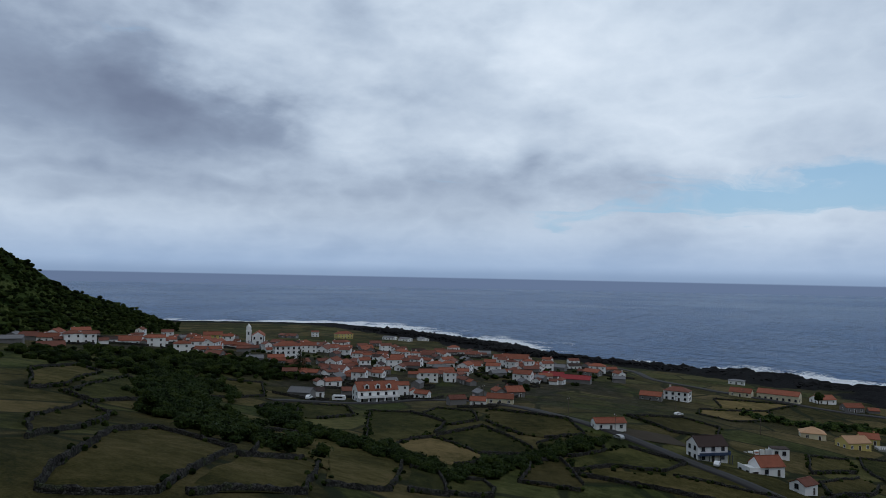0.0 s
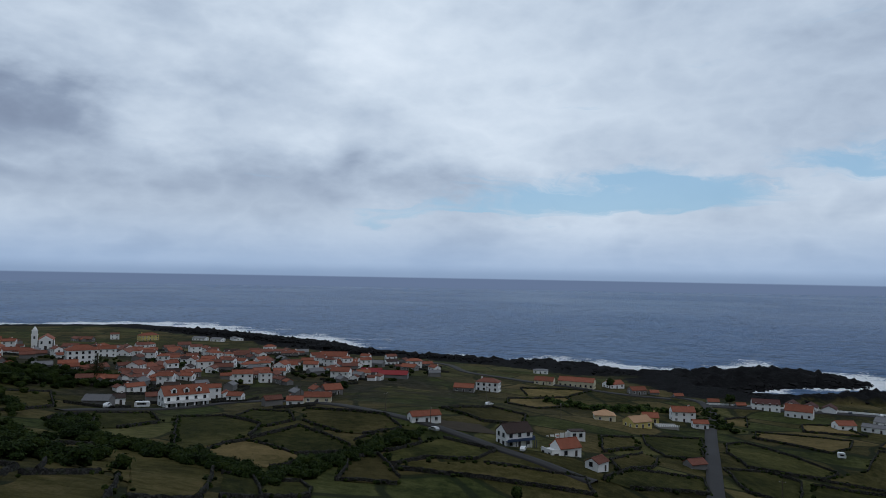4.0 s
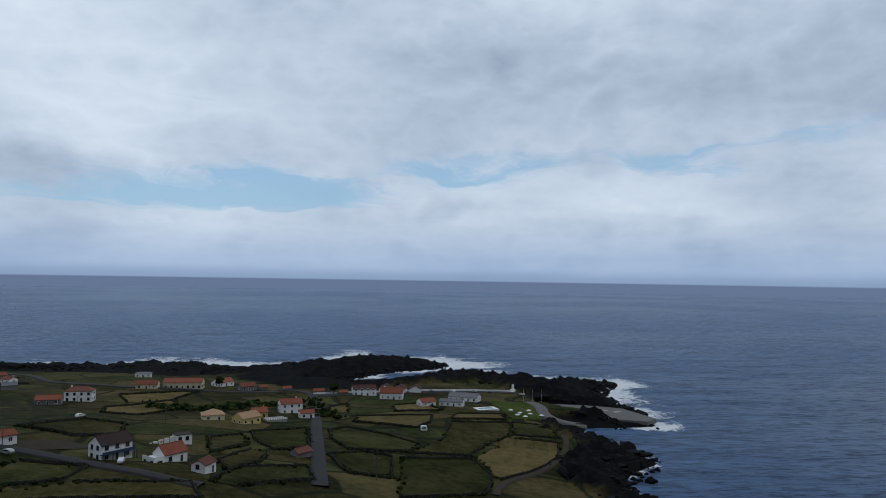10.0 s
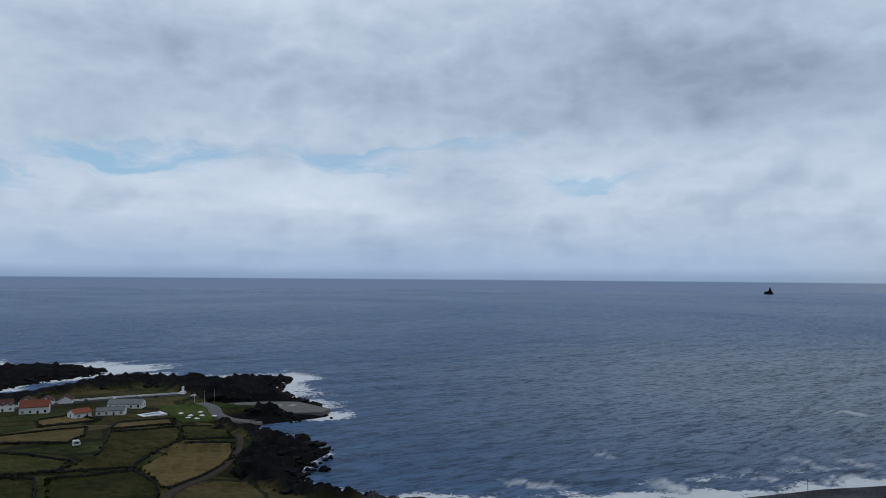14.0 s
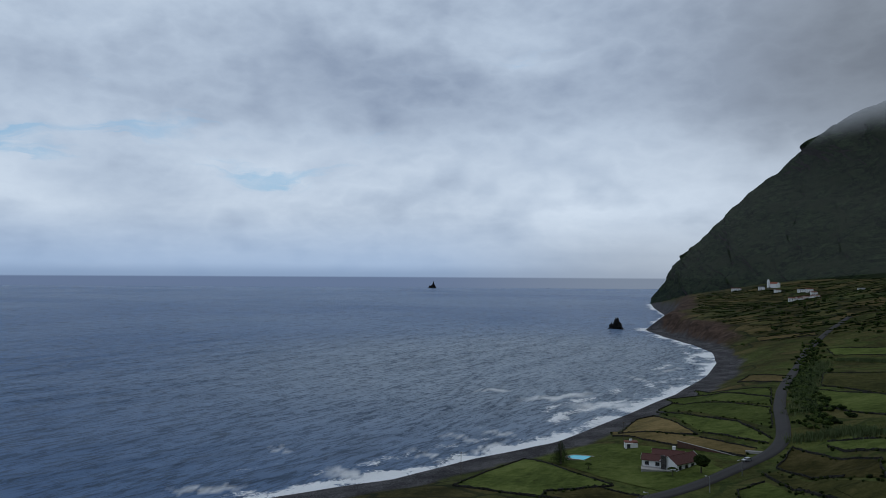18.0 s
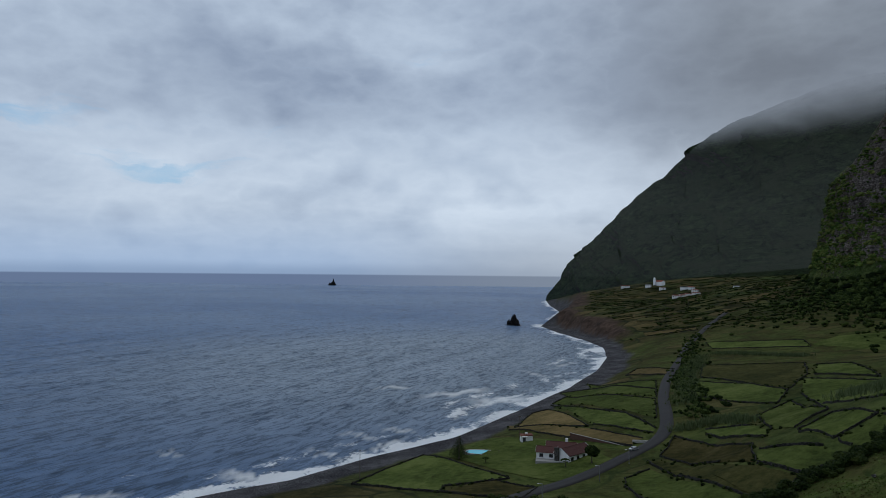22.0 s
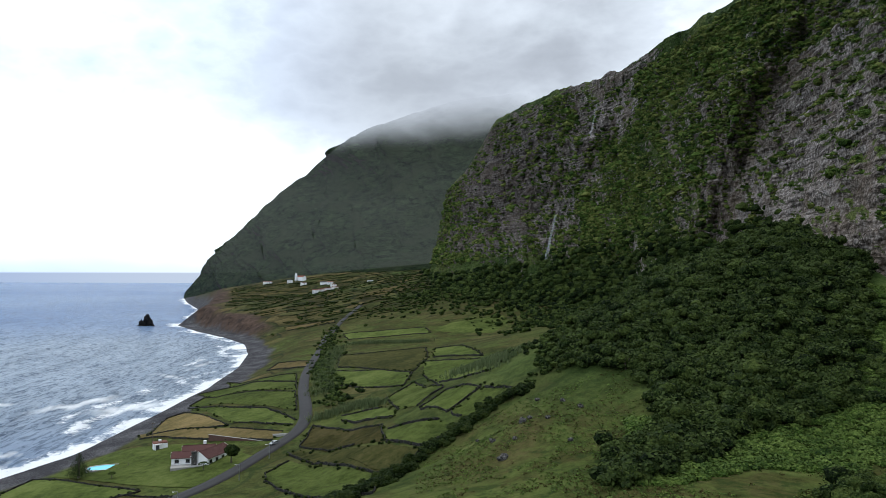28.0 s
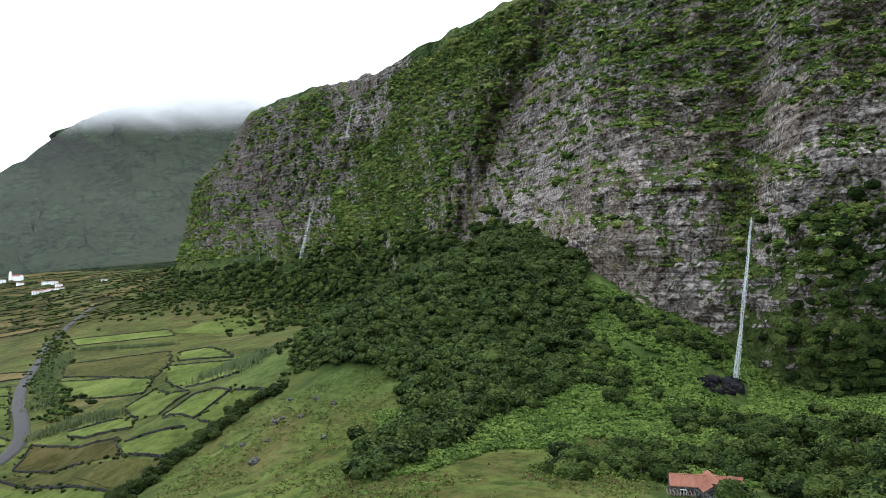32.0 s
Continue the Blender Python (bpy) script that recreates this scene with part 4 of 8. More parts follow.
FIELDS += [
    ("dry", (-137, 235), (-148, 287), (-128, 264), (-109, 204), (-110, 189)),
    ("green", (-102, 191), (-118, 265), (-84, 218), (-90, 183)),
    ("dry", (-42, 169), (-47, 192), (-37, 198), (-19, 190), (-9, 183), (-9, 158), (-9, 134), (-19, 118), (-22, 138), (-27, 152), (-36, 135)),
    ("green", (-6, 138), (-7, 170), (0, 174), (2, 146)),
    ("green", (2, 148), (2, 168), (11, 172), (13, 164), (12, 156)),
    ("straw", (-15, 198), (-9, 217), (-2, 224), (10, 208), (14, 202), (4, 186), (-4, 187)),
    ("green", (-21, 200), (-29, 290), (-12, 288), (2, 256), (-2, 235), (-15, 210)),
]
FIELDS += [
    ("green", (-7, 286), (-1, 305), (13, 287), (14, 263), (4, 253)),
    ("heath", (-65, 252), (-61, 282), (-54, 267), (-51, 245), (-62, 245)),
    ("green", (-50, 241), (-58, 290), (-40, 300), (-33, 270), (-43, 247)),
    ("dry", (-89, 266), (-102, 323), (-87, 344), (-75, 300), (-82, 250)),
    ("green", (-1, 229), (15, 250), (29, 220), (26, 212), (11, 207)),
    ("dry", (17, 262), (20, 292), (48, 267), (50, 244), (35, 236), (28, 239)),
    ("green", (31, 227), (39, 235), (53, 239), (53, 224), (41, 214), (31, 215)),
]
FIELDS += [
    ("heath", (20, 179), (27, 204), (36, 209), (38, 187), (36, 180)),
    ("green", (46, 252), (58, 242), (51, 230), (43, 233)),
    ("green", (40, 213), (53, 225), (62, 232), (76, 218), (66, 207), (51, 207), (37, 199)),
    ("dry", (38, 196), (45, 203), (67, 203), (96, 194), (93, 181)),
    ("gravel", (66, 260), (84, 260), (88, 246), (65, 246)),
    ("dry", (78, 296), (109, 319), (119, 300), (106, 271), (88, 268)),
    ("straw", (138, 376), (182, 392), (172, 364), (140, 338), (129, 351)),
]
FIELDS += [
    ("straw", (163, 422), (210, 420), (184, 395), (157, 394)),
    ("green", (164, 276), (196, 280), (170, 241), (151, 238), (155, 259)),
    ("dry", (138, 264), (156, 270), (146, 248), (123, 234)),
    ("dry", (119, 222), (143, 241), (144, 232), (134, 219), (115, 207)),
    ("green", (102, 194), (121, 212), (149, 212), (140, 195), (109, 190)),
    ("green", (202, 270), (215, 274), (222, 229), (207, 221), (182, 231), (189, 253)),
    ("green", (169, 228), (187, 226), (193, 216), (171, 192), (159, 201)),
]
FIELDS += [
    ("straw", (244, 304), (285, 285), (265, 267), (246, 258), (230, 286)),
    ("straw", (253, 340), (274, 349), (251, 319), (244, 327)),
    ("dry", (276, 262), (313, 251), (282, 226), (252, 218), (231, 208), (205, 220), (240, 233)),
    ("green", (196, 214), (228, 204), (217, 183), (208, 175), (190, 164), (157, 172)),
    ("straw", (233, 206), (279, 221), (298, 208), (279, 194), (258, 187), (215, 177)),
    ("green", (318, 254), (342, 244), (307, 214), (286, 226)),
    ("straw", (301, 281), (332, 272), (318, 259), (284, 269)),
]
FIELDS += [
    ("straw", (293, 327), (315, 325), (306, 297), (276, 308)),
    ("lawn", (364, 312), (387, 295), (350, 256), (328, 261), (341, 280)),
]
ROADS = [
    ("village_lane", 5.0, (-70, 288), (-44, 321), (-9, 348), (26, 318), (40, 287), (50, 266), (62, 250), (74, 234), (82, 210), (89, 200), (97, 190)),
    ("valley_road", 6.2, (206, -62), (231, -89), (239, -105), (251, -130), (266, -154), (272, -169), (283, -185), (315, -206), (360, -233), (413, -269), (452, -298), (545, -370), (635, -439), (720, -519), (745, -546), (793, -609)),
    ("harbour_lane", 5.5, (137, 188), (167, 231), (194, 270), (221, 308), (260, 360), (282, 404), (265, 412)),
    ("coast_road", 6.0, (130.7, 597.9), (155.0, 565.1), (150.5, 505.0), (166.7, 475.6), (197.8, 437.3), (231.0, 413.9), (259.7, 403.7)),
    ("harbour_road", 9.0, (275.9, 385.0), (307.5, 377.6), (349.3, 368.0), (386.9, 354.3), (426, 334), (418, 306)),
    ("slipway", 8.0, (389, 296), (383, 282), (369, 268), (356, 262), (364, 252), (374, 240)),
    ("farm_track", 3.0, (352, 256), (345, 242), (318, 218), (297, 201), (259, 185), (212, 174), (194, 162)),
]
MAT_EARTH = plain("bare_earth", (0.046, 0.038, 0.028), 0.95, 0.4, 0.3, spec=0.05, relief=0.4)
FIELD_KINDS = {"green": (MAT_GREEN, "green grazed pasture between dry-stone walls"), "lush": (MAT_LUSH, "lush deep-green pasture between dry-stone walls"), "dry": (MAT_DRY, "dry olive-brown pasture between dry-stone walls"),
               "straw": (MAT_STRAW, "straw-coloured mown field between dry-stone walls"), "heath": (MAT_HEATH, "rough brown-olive pasture between dry-stone walls"), "lawn": (MAT_LUSH, "short mown green lawn beside a building"),
               "bright": (MAT_LUSH, "bright green young pasture under the wood"), "gravel": (MAT_EARTH, "bare dark gravel yard beside the road")}


def make_stonework(name, dark, light, scale=2.6, moss=0.35):
    """Rubble of rounded basalt stones with dark joints and some lichen."""
    mt, b, out, kit = material(name)
    n, m, mix, ramp, step, noise_tex = kit
    pos = n("ShaderNodeNewGeometry").outputs["Position"]
    vor = n("ShaderNodeTexVoronoi", {"Vector": pos, "Scale": scale}, feature="F1")
    edge = n("ShaderNodeTexVoronoi", {"Vector": pos, "Scale": scale}, feature="DISTANCE_TO_EDGE").outputs["Distance"]
    hue = n("ShaderNodeSeparateXYZ", {0: vor.outputs["Color"]}).outputs[0]
    col = mix(hue, (*dark, 1), (*light, 1))
    lich = noise_tex(pos, 0.5, 5, 0.7)
    col = mix(m("MULTIPLY", step(lich, 0.5, 0.68), moss), col, (0.045, 0.060, 0.022, 1))
    col = mix(step(edge, 0.10, 0.02), col, (0.010, 0.010, 0.010, 1))
    set_in(b, color=col, rough=0.95, spec=0.04)
    bump(kit, b, edge, 1.0, 0.2)
    return mt


MAT_STONES = make_stonework("dry_stone", (0.014, 0.013, 0.012), (0.062, 0.060, 0.054), 2.6, 0.6)
MAT_ASPHALT = plain("asphalt", (0.025, 0.024, 0.024), 0.9, 0.25, 0.3)
MAT_QUAY = plain("worn_quay_concrete", (0.135, 0.128, 0.118), 0.9, 0.35, 0.25, relief=0.3)
MAT_CONCRETE = plain("pale_concrete", (0.30, 0.29, 0.27), 0.85, 0.2, 0.4, relief=0.2)


def drape(name, corners, lift, mat):
    """A patch of ground cover inside an outline, lying on the land: rings round its middle."""
    p = np.array(corners, float)
    area = np.sum(p[:, 0] * np.roll(p[:, 1], -1) - np.roll(p[:, 0], -1) * p[:, 1])
    if area < 0:
        p = p[::-1]
    edge = []
    for a, b in zip(p, np.roll(p, -1, 0)):
        k = max(2, int(np.linalg.norm(b - a) / 3.0))
        edge.append(a + (b - a) * np.linspace(0, 1, k, endpoint=False)[:, None])
    edge = np.concatenate(edge)
    edge = edge + ((fbm(edge[:, 0] / 9, edge[:, 1] / 9, seed=17) - 0.5) * 2.0)[:, None]
    mid = p.mean(0)
    rings = int(np.clip(np.linalg.norm(p - mid, axis=1).max() / 4, 4, 20))
    k = np.linspace(0.02, 1, rings)
    v = mid + (edge - mid)[None] * k[:, None, None]
    n = len(edge)
    i = np.arange(rings * n).reshape(rings, n)
    q = np.stack([i[:-1], i[1:], np.roll(i, -1, 1)[1:], np.roll(i, -1, 1)[:-1]], -1).reshape(-1, 4)
    return mesh_from(name, np.dstack([v, land_height(v[..., 0], v[..., 1]) + lift]).reshape(-1, 3), q, mat)


def wall_along(p, q, rng, tall=1.0, thick=0.6):
    """A dry-stone wall between two spots: battered sides, a ragged top, follows the land."""
    p, q = np.array(p, float), np.array(q, float)
    length = np.linalg.norm(q - p)
    n = max(4, int(length / 0.9))
    t = np.linspace(0, 1, n)
    line = p + (q - p) * t[:, None]
    side = np.array([-(q - p)[1], (q - p)[0]]) / max(length, 1e-6)
    bend = (fbm(line[:, 0] / 14, line[:, 1] / 14, seed=3) - 0.5) * 3.0 * np.sin(np.pi * t) ** 0.5
    line = line + side * bend[:, None]
    z = land_height(line[:, 0], line[:, 1])
    rows = []
    for off, h in ((-0.62, -0.6), (-0.5, 0.55), (-0.32, 1.0), (0.32, 1.0), (0.5, 0.55), (0.62, -0.6)):
        jit = rng.normal(0, 0.07, n)
        hh = h * tall + (rng.normal(0, 0.13, n) if h > 0 else 0)
        rows.append(np.c_[line + side * (off * thick * 1.3 + jit)[:, None], z + hh])
    v = np.stack(rows, 1)
    quads = grid_quads(n, 6)
    caps = np.array([[0, 1, 4, 5], [1, 2, 3, 4]])
    end = (n - 1) * 6
    quads = np.r_[quads, caps, caps[:, ::-1] + end]
    return mesh_from("stone_wall", v.reshape(-1, 3), quads, MAT_STONES, False)


def near_segment(m, a, b):
    ab = b - a
    t = np.clip(np.dot(m - a, ab) / max(np.dot(ab, ab), 1e-6), 0, 1)
    return np.linalg.norm(m - a - ab * t)


def build_fields():
    rng = np.random.default_rng(5)
    done = []
    for kind, *corners in FIELDS:
        mat, label = FIELD_KINDS[kind]
        tagged(new("field", drape("field", corners, 0.22, mat)), label, "field", kind="structure")
        if kind in ("lawn", "gravel", "bright"):
            continue
        far = math.hypot(*corners[0])
        for i in range(len(corners)):
            a, b = np.array(corners[i], float), np.array(corners[(i + 1) % len(corners)], float)
            mid = (a + b) / 2
            if any(near_segment(mid, p, q) < 0.012 * far + 2.0 for p, q in done) or far > 1000:
                continue
            done.append((a, b))
            tall = rng.uniform(0.85, 1.25) * (1.0 if a[1] > 0 else 0.75)
            tagged(new("stone_wall", wall_along(a, b, rng, tall, 0.46 if a[1] > 0 else 0.36)), "dark dry-stone field wall with a ragged top", "wall", "field walls")


def ribbon(name, width, spots, lift, mat, step=2.5):
    p = np.array(spots, float)
    seg = np.r_[0, np.cumsum(np.linalg.norm(np.diff(p, axis=0), axis=1))]
    t = np.arange(0, seg[-1] + step, step)
    line = np.stack([np.interp(t, seg, p[:, i]) for i in (0, 1)], -1)
    k = 7
    pad = np.pad(line, ((k, k), (0, 0)), mode="reflect", reflect_type="odd")
    line = np.stack([np.convolve(pad[:, i], np.ones(2 * k + 1) / (2 * k + 1), "valid") for i in (0, 1)], -1)
    d = np.gradient(line, axis=0)
    side = np.stack([-d[:, 1], d[:, 0]], -1) / np.linalg.norm(d, axis=1, keepdims=True)
    z = land_height(line[:, 0], line[:, 1])
    z = np.convolve(np.pad(z, (3, 3), mode="edge"), np.ones(7) / 7, "valid")
    rows = [np.c_[line + side * width * o, np.maximum(z, land_height(*(line + side * width * o).T)) + lift + c] for o, c in ((-0.5, -0.05), (-0.2, 0), (0.2, 0), (0.5, -0.05))]
    rows = [np.c_[line + side * (width * -0.5 - 0.3), z - 1.5]] + rows + [np.c_[line + side * (width * 0.5 + 0.3), z - 1.5]]
    v = np.stack(rows, 1)
    return mesh_from(name, v.reshape(-1, 3), grid_quads(len(line), 6)[:, ::-1], mat), line, side, z


build_fields()
ROAD_LINES = {}
for road, wide, *spots in ROADS:
    me, line, side, z = ribbon("road", wide, spots, 0.42, {"slipway": MAT_QUAY, "farm_track": MAT_EARTH}.get(road, MAT_ASPHALT))
    tagged(new("road", me), {"slipway": "pale concrete slipway road at the harbour", "farm_track": "bare earth farm track along the field edge"}.get(road, "narrow worn grey asphalt road"), "road", kind="structure")
    ROAD_LINES[road] = (line, side, z)


# ---- buildings ----
MAT_WHITE = plain("whitewash", (0.76, 0.76, 0.75), 0.8, 0.12, 0.5)
MAT_CREAM = plain("cream_render", (0.60, 0.54, 0.38), 0.8, 0.14, 0.5)
MAT_YELLOW = plain("yellow_render", (0.52, 0.42, 0.14), 0.8, 0.15, 0.5)
MAT_GREYWALL = plain("bare_grey_render", (0.16, 0.155, 0.15), 0.9, 0.3, 0.5)
MAT_GLASS = plain("dark_window_glass", (0.012, 0.014, 0.018), 0.12, 0.1, 1.0, spec=0.6)
MAT_TRIM = plain("dark_window_trim", (0.06, 0.065, 0.075), 0.6, 0.2, 2.0)
MAT_WHITETRIM = plain("white_trim", (0.70, 0.70, 0.69), 0.6, 0.08, 2.0)
MAT_DOOR = plain("painted_door", (0.045, 0.035, 0.030), 0.6, 0.3, 2.0)
MAT_METAL = plain("galvanised_metal", (0.32, 0.33, 0.34), 0.45, 0.15, 2.0, metal=0.6)
MAT_WOOD = plain("weathered_timber", (0.10, 0.080, 0.060), 0.85, 0.3, 3.0)
MAT_BLUE = plain("blue_paint", (0.035, 0.055, 0.110), 0.5, 0.15, 2.0)
MAT_RUBBER = plain("black_rubber", (0.012, 0.012, 0.012), 0.8, 0.2, 3.0)
MAT_BASALT = make_stonework("basalt_masonry", (0.045, 0.042, 0.040), (0.150, 0.142, 0.132), 2.2, 0.15)


def make_tiles(name, color, vary=0.35):
    """Clay tiles: rows of half-round tiles, sun-bleached and mossy ones among them."""
    mt, b, out, kit = material(name)
    n, m, mix, ramp, step, noise_tex = kit
    geo = n("ShaderNodeNewGeometry")
    pos = geo.outputs["Position"]
    own = n("ShaderNodeObjectInfo").outputs["Random"]
    a = noise_tex(pos, 0.6, 5, 0.65)
    c = noise_tex(pos, 5.0, 3, 0.7)
    k = m("ADD", m("ADD", m("MULTIPLY", a, vary * 1.3), m("MULTIPLY", c, vary)), m("ADD", m("MULTIPLY", own, vary * 0.9), 1.0 - vary * 1.5))
    sc = n("ShaderNodeVectorMath", {0: color}, operation="SCALE")
    mt.node_tree.links.new(k, sc.inputs["Scale"])
    obj = n("ShaderNodeTexCoord").outputs["Object"]
    wave = n("ShaderNodeTexWave", {"Vector": obj, "Scale": 2.2, "Distortion": 0.3})
    moss = step(noise_tex(pos, 0.9, 5, 0.7), 0.60, 0.75)
    col = mix(m("MULTIPLY", moss, 0.4), sc.outputs[0], (0.07, 0.06, 0.04, 1))
    set_in(b, color=col, rough=0.85, spec=0.2)
    bump(kit, b, wave.outputs["Fac"], 0.6, 0.06)
    return mt


MAT_ORANGE = make_tiles("orange_clay_tiles", (0.215, 0.072, 0.042), 0.5)
MAT_OLDTILE = make_tiles("old_clay_tiles", (0.145, 0.058, 0.040), 0.5)
MAT_REDTILE = make_tiles("red_roof_sheet", (0.22, 0.030, 0.032), 0.25)
MAT_DARKTILE = make_tiles("dark_brown_tiles", (0.045, 0.030, 0.026), 0.35)
MAT_TANTILE = make_tiles("tan_tiles", (0.42, 0.26, 0.15), 0.25)
MAT_MAROON = make_tiles("maroon_tiles", (0.078, 0.034, 0.030), 0.30)
MAT_GREYROOF = make_tiles("grey_sheet_roof", (0.16, 0.16, 0.165), 0.30)
MAT_PINKTILE = make_tiles("salmon_clay_tiles", (0.23, 0.098, 0.066), 0.3)


def poly(name, verts, faces, mat, smooth=False):
    me = bpy.data.meshes.new(name)
    me.from_pydata([tuple(v) for v in verts], [], faces)
    me.materials.append(mat)
    if smooth:
        me.polygons.foreach_set("use_smooth", [True] * len(me.polygons))
    me.update()
    return me


def boxes(name, rows, mat):
    """One mesh of boxes: rows of (x0, x1, y0, y1, z0, z1), edges slightly chamfered by a taper."""
    v, f = [], []
    for x0, x1, y0, y1, z0, z1 in rows:
        k = len(v)
        v += [(x0, y0, z0), (x1, y0, z0), (x1, y1, z0), (x0, y1, z0), (x0, y0, z1), (x1, y0, z1), (x1, y1, z1), (x0, y1, z1)]
        f += [tuple(i + k for i in g) for g in ((0, 3, 2, 1), (4, 5, 6, 7), (0, 1, 5, 4), (1, 2, 6, 5), (2, 3, 7, 6), (3, 0, 4, 7))]
    return poly(name, v, f, mat)


def part(name, me, parent, label="", at=None):
    ob = new(name, me)
    ob.parent = parent
    if at is not None:
        ob.matrix_local = at
    return tagged(ob, label) if label else ob


def tube(name, r0, r1, h, mat, n=10, z0=0.0):
    v = [(r0 * math.cos(a * 2 * math.pi / n), r0 * math.sin(a * 2 * math.pi / n), z0) for a in range(n)]
    v += [(r1 * math.cos(a * 2 * math.pi / n), r1 * math.sin(a * 2 * math.pi / n), z0 + h) for a in range(n)]
    f = [(i, (i + 1) % n, n + (i + 1) % n, n + i) for i in range(n)] + [tuple(range(n))[::-1], tuple(range(n, 2 * n))]
    return poly(name, v, f, mat)


WIN_W, WIN_H = 1.05, 1.25
WIN_FRAME = boxes("window", [(-WIN_W / 2 - 0.1, -WIN_W / 2, -0.10, 0.07, 0, WIN_H), (WIN_W / 2, WIN_W / 2 + 0.1, -0.10, 0.07, 0, WIN_H), (-WIN_W / 2 - 0.1, WIN_W / 2 + 0.1, -0.10, 0.07, WIN_H, WIN_H + 0.12),
                                 (-WIN_W / 2 - 0.2, WIN_W / 2 + 0.2, -0.10, 0.12, -0.12, 0), (-0.03, 0.03, -0.05, 0.04, 0, WIN_H)], MAT_WHITETRIM)
WIN_FRAME_DARK = WIN_FRAME.copy()
WIN_FRAME_DARK.materials[0] = MAT_TRIM
WIN_PANE = boxes("pane", [(-WIN_W / 2, -0.03, -0.06, 0.025, 0, WIN_H), (0.03, WIN_W / 2, -0.06, 0.025, 0, WIN_H)], MAT_GLASS)
DOOR = boxes("door", [(-0.5, 0.5, -0.05, 0.05, 0, 2.05)], MAT_DOOR)
DOOR_FRAME = boxes("door_frame", [(-0.62, -0.5, -0.05, 0.08, 0, 2.17), (0.5, 0.62, -0.05, 0.08, 0, 2.17), (-0.5, 0.5, -0.05, 0.08, 2.05, 2.17)], MAT_WHITETRIM)


def add_window(parent, x, y, z, turn, dark=False, wide=1.0, tall=1.0):
    at = pose(x, y, z, 0, 0, turn) @ Matrix.Diagonal((wide, 1, tall, 1))
    w = part("window", WIN_FRAME_DARK if dark else WIN_FRAME, parent, at=at)
    part("pane", WIN_PANE, w)
    return w


def add_door(parent, x, y, z, turn, wide=1.0, tall=1.0):
    d = part("door", DOOR, parent, at=pose(x, y, z, 0, 0, turn) @ Matrix.Diagonal((wide, 1, tall, 1)))
    part("door_frame", DOOR_FRAME, d)


def gable_body(l, w, eave, rise, deep=2.2):
    a, b = l / 2, w / 2
    v = [(-a, -b, -deep), (a, -b, -deep), (a, b, -deep), (-a, b, -deep), (-a, -b, eave), (a, -b, eave), (a, b, eave), (-a, b, eave), (-a, 0, eave + rise), (a, 0, eave + rise)]
    f = [(0, 3, 2, 1), (0, 1, 5, 4), (2, 3, 7, 6), (1, 2, 6, 9, 5), (3, 0, 4, 8, 7), (4, 5, 9, 8), (6, 7, 8, 9)]
    return v, f


def gable_roof(l, w, eave, rise, over=0.35, thick=0.2):
    """Two slopes of one closed sheet with eaves and verges."""
    a, b = l / 2 + over * 0.6, w / 2 + over
    drop = rise * over / (w / 2)
    e, r = eave - drop + 0.05, eave + rise + 0.05
    v = []
    for x in (-a, a):
        v += [(x, -b, e), (x, 0, r), (x, b, e), (x, b, e + thick), (x, 0, r + thick), (x, -b, e + thick)]
    f = [(0, 1, 4, 5), (1, 2, 3, 4), (11, 10, 7, 6), (10, 9, 8, 7), (5, 4, 10, 11), (4, 3, 9, 10), (0, 6, 7, 1), (1, 7, 8, 2), (0, 5, 11, 6), (2, 8, 9, 3)]
    return v, [g[::-1] for g in f]


def hip_roof(l, w, eave, rise, over=0.35, thick=0.18):
    a, b = l / 2 + over, w / 2 + over
    k = max(a - b, 0.05)
    e, r = eave, eave + rise
    v = [(-a, -b, e), (a, -b, e), (a, b, e), (-a, b, e), (-a, -b, e + thick), (a, -b, e + thick), (a, b, e + thick), (-a, b, e + thick), (-k, 0, r + thick), (k, 0, r + thick)]
    f = [(0, 3, 2, 1), (0, 1, 5, 4), (1, 2, 6, 5), (2, 3, 7, 6), (3, 0, 4, 7), (4, 5, 9, 8), (5, 6, 9), (6, 7, 8, 9), (7, 4, 8)]
    return v, f


def seat(x, y, turn, l, w):
    """Height at which a building of this plan stands, on the lowest of its corners plus a little."""
    c, s = math.cos(radians(turn)), math.sin(radians(turn))
    zs = [ground(x + c * i * l / 2 - s * j * w / 2, y + s * i * l / 2 + c * j * w / 2) for i in (-1, 0, 1) for j in (-1, 0, 1)]
    return 0.35 * min(zs) + 0.65 * sum(zs) / len(zs)


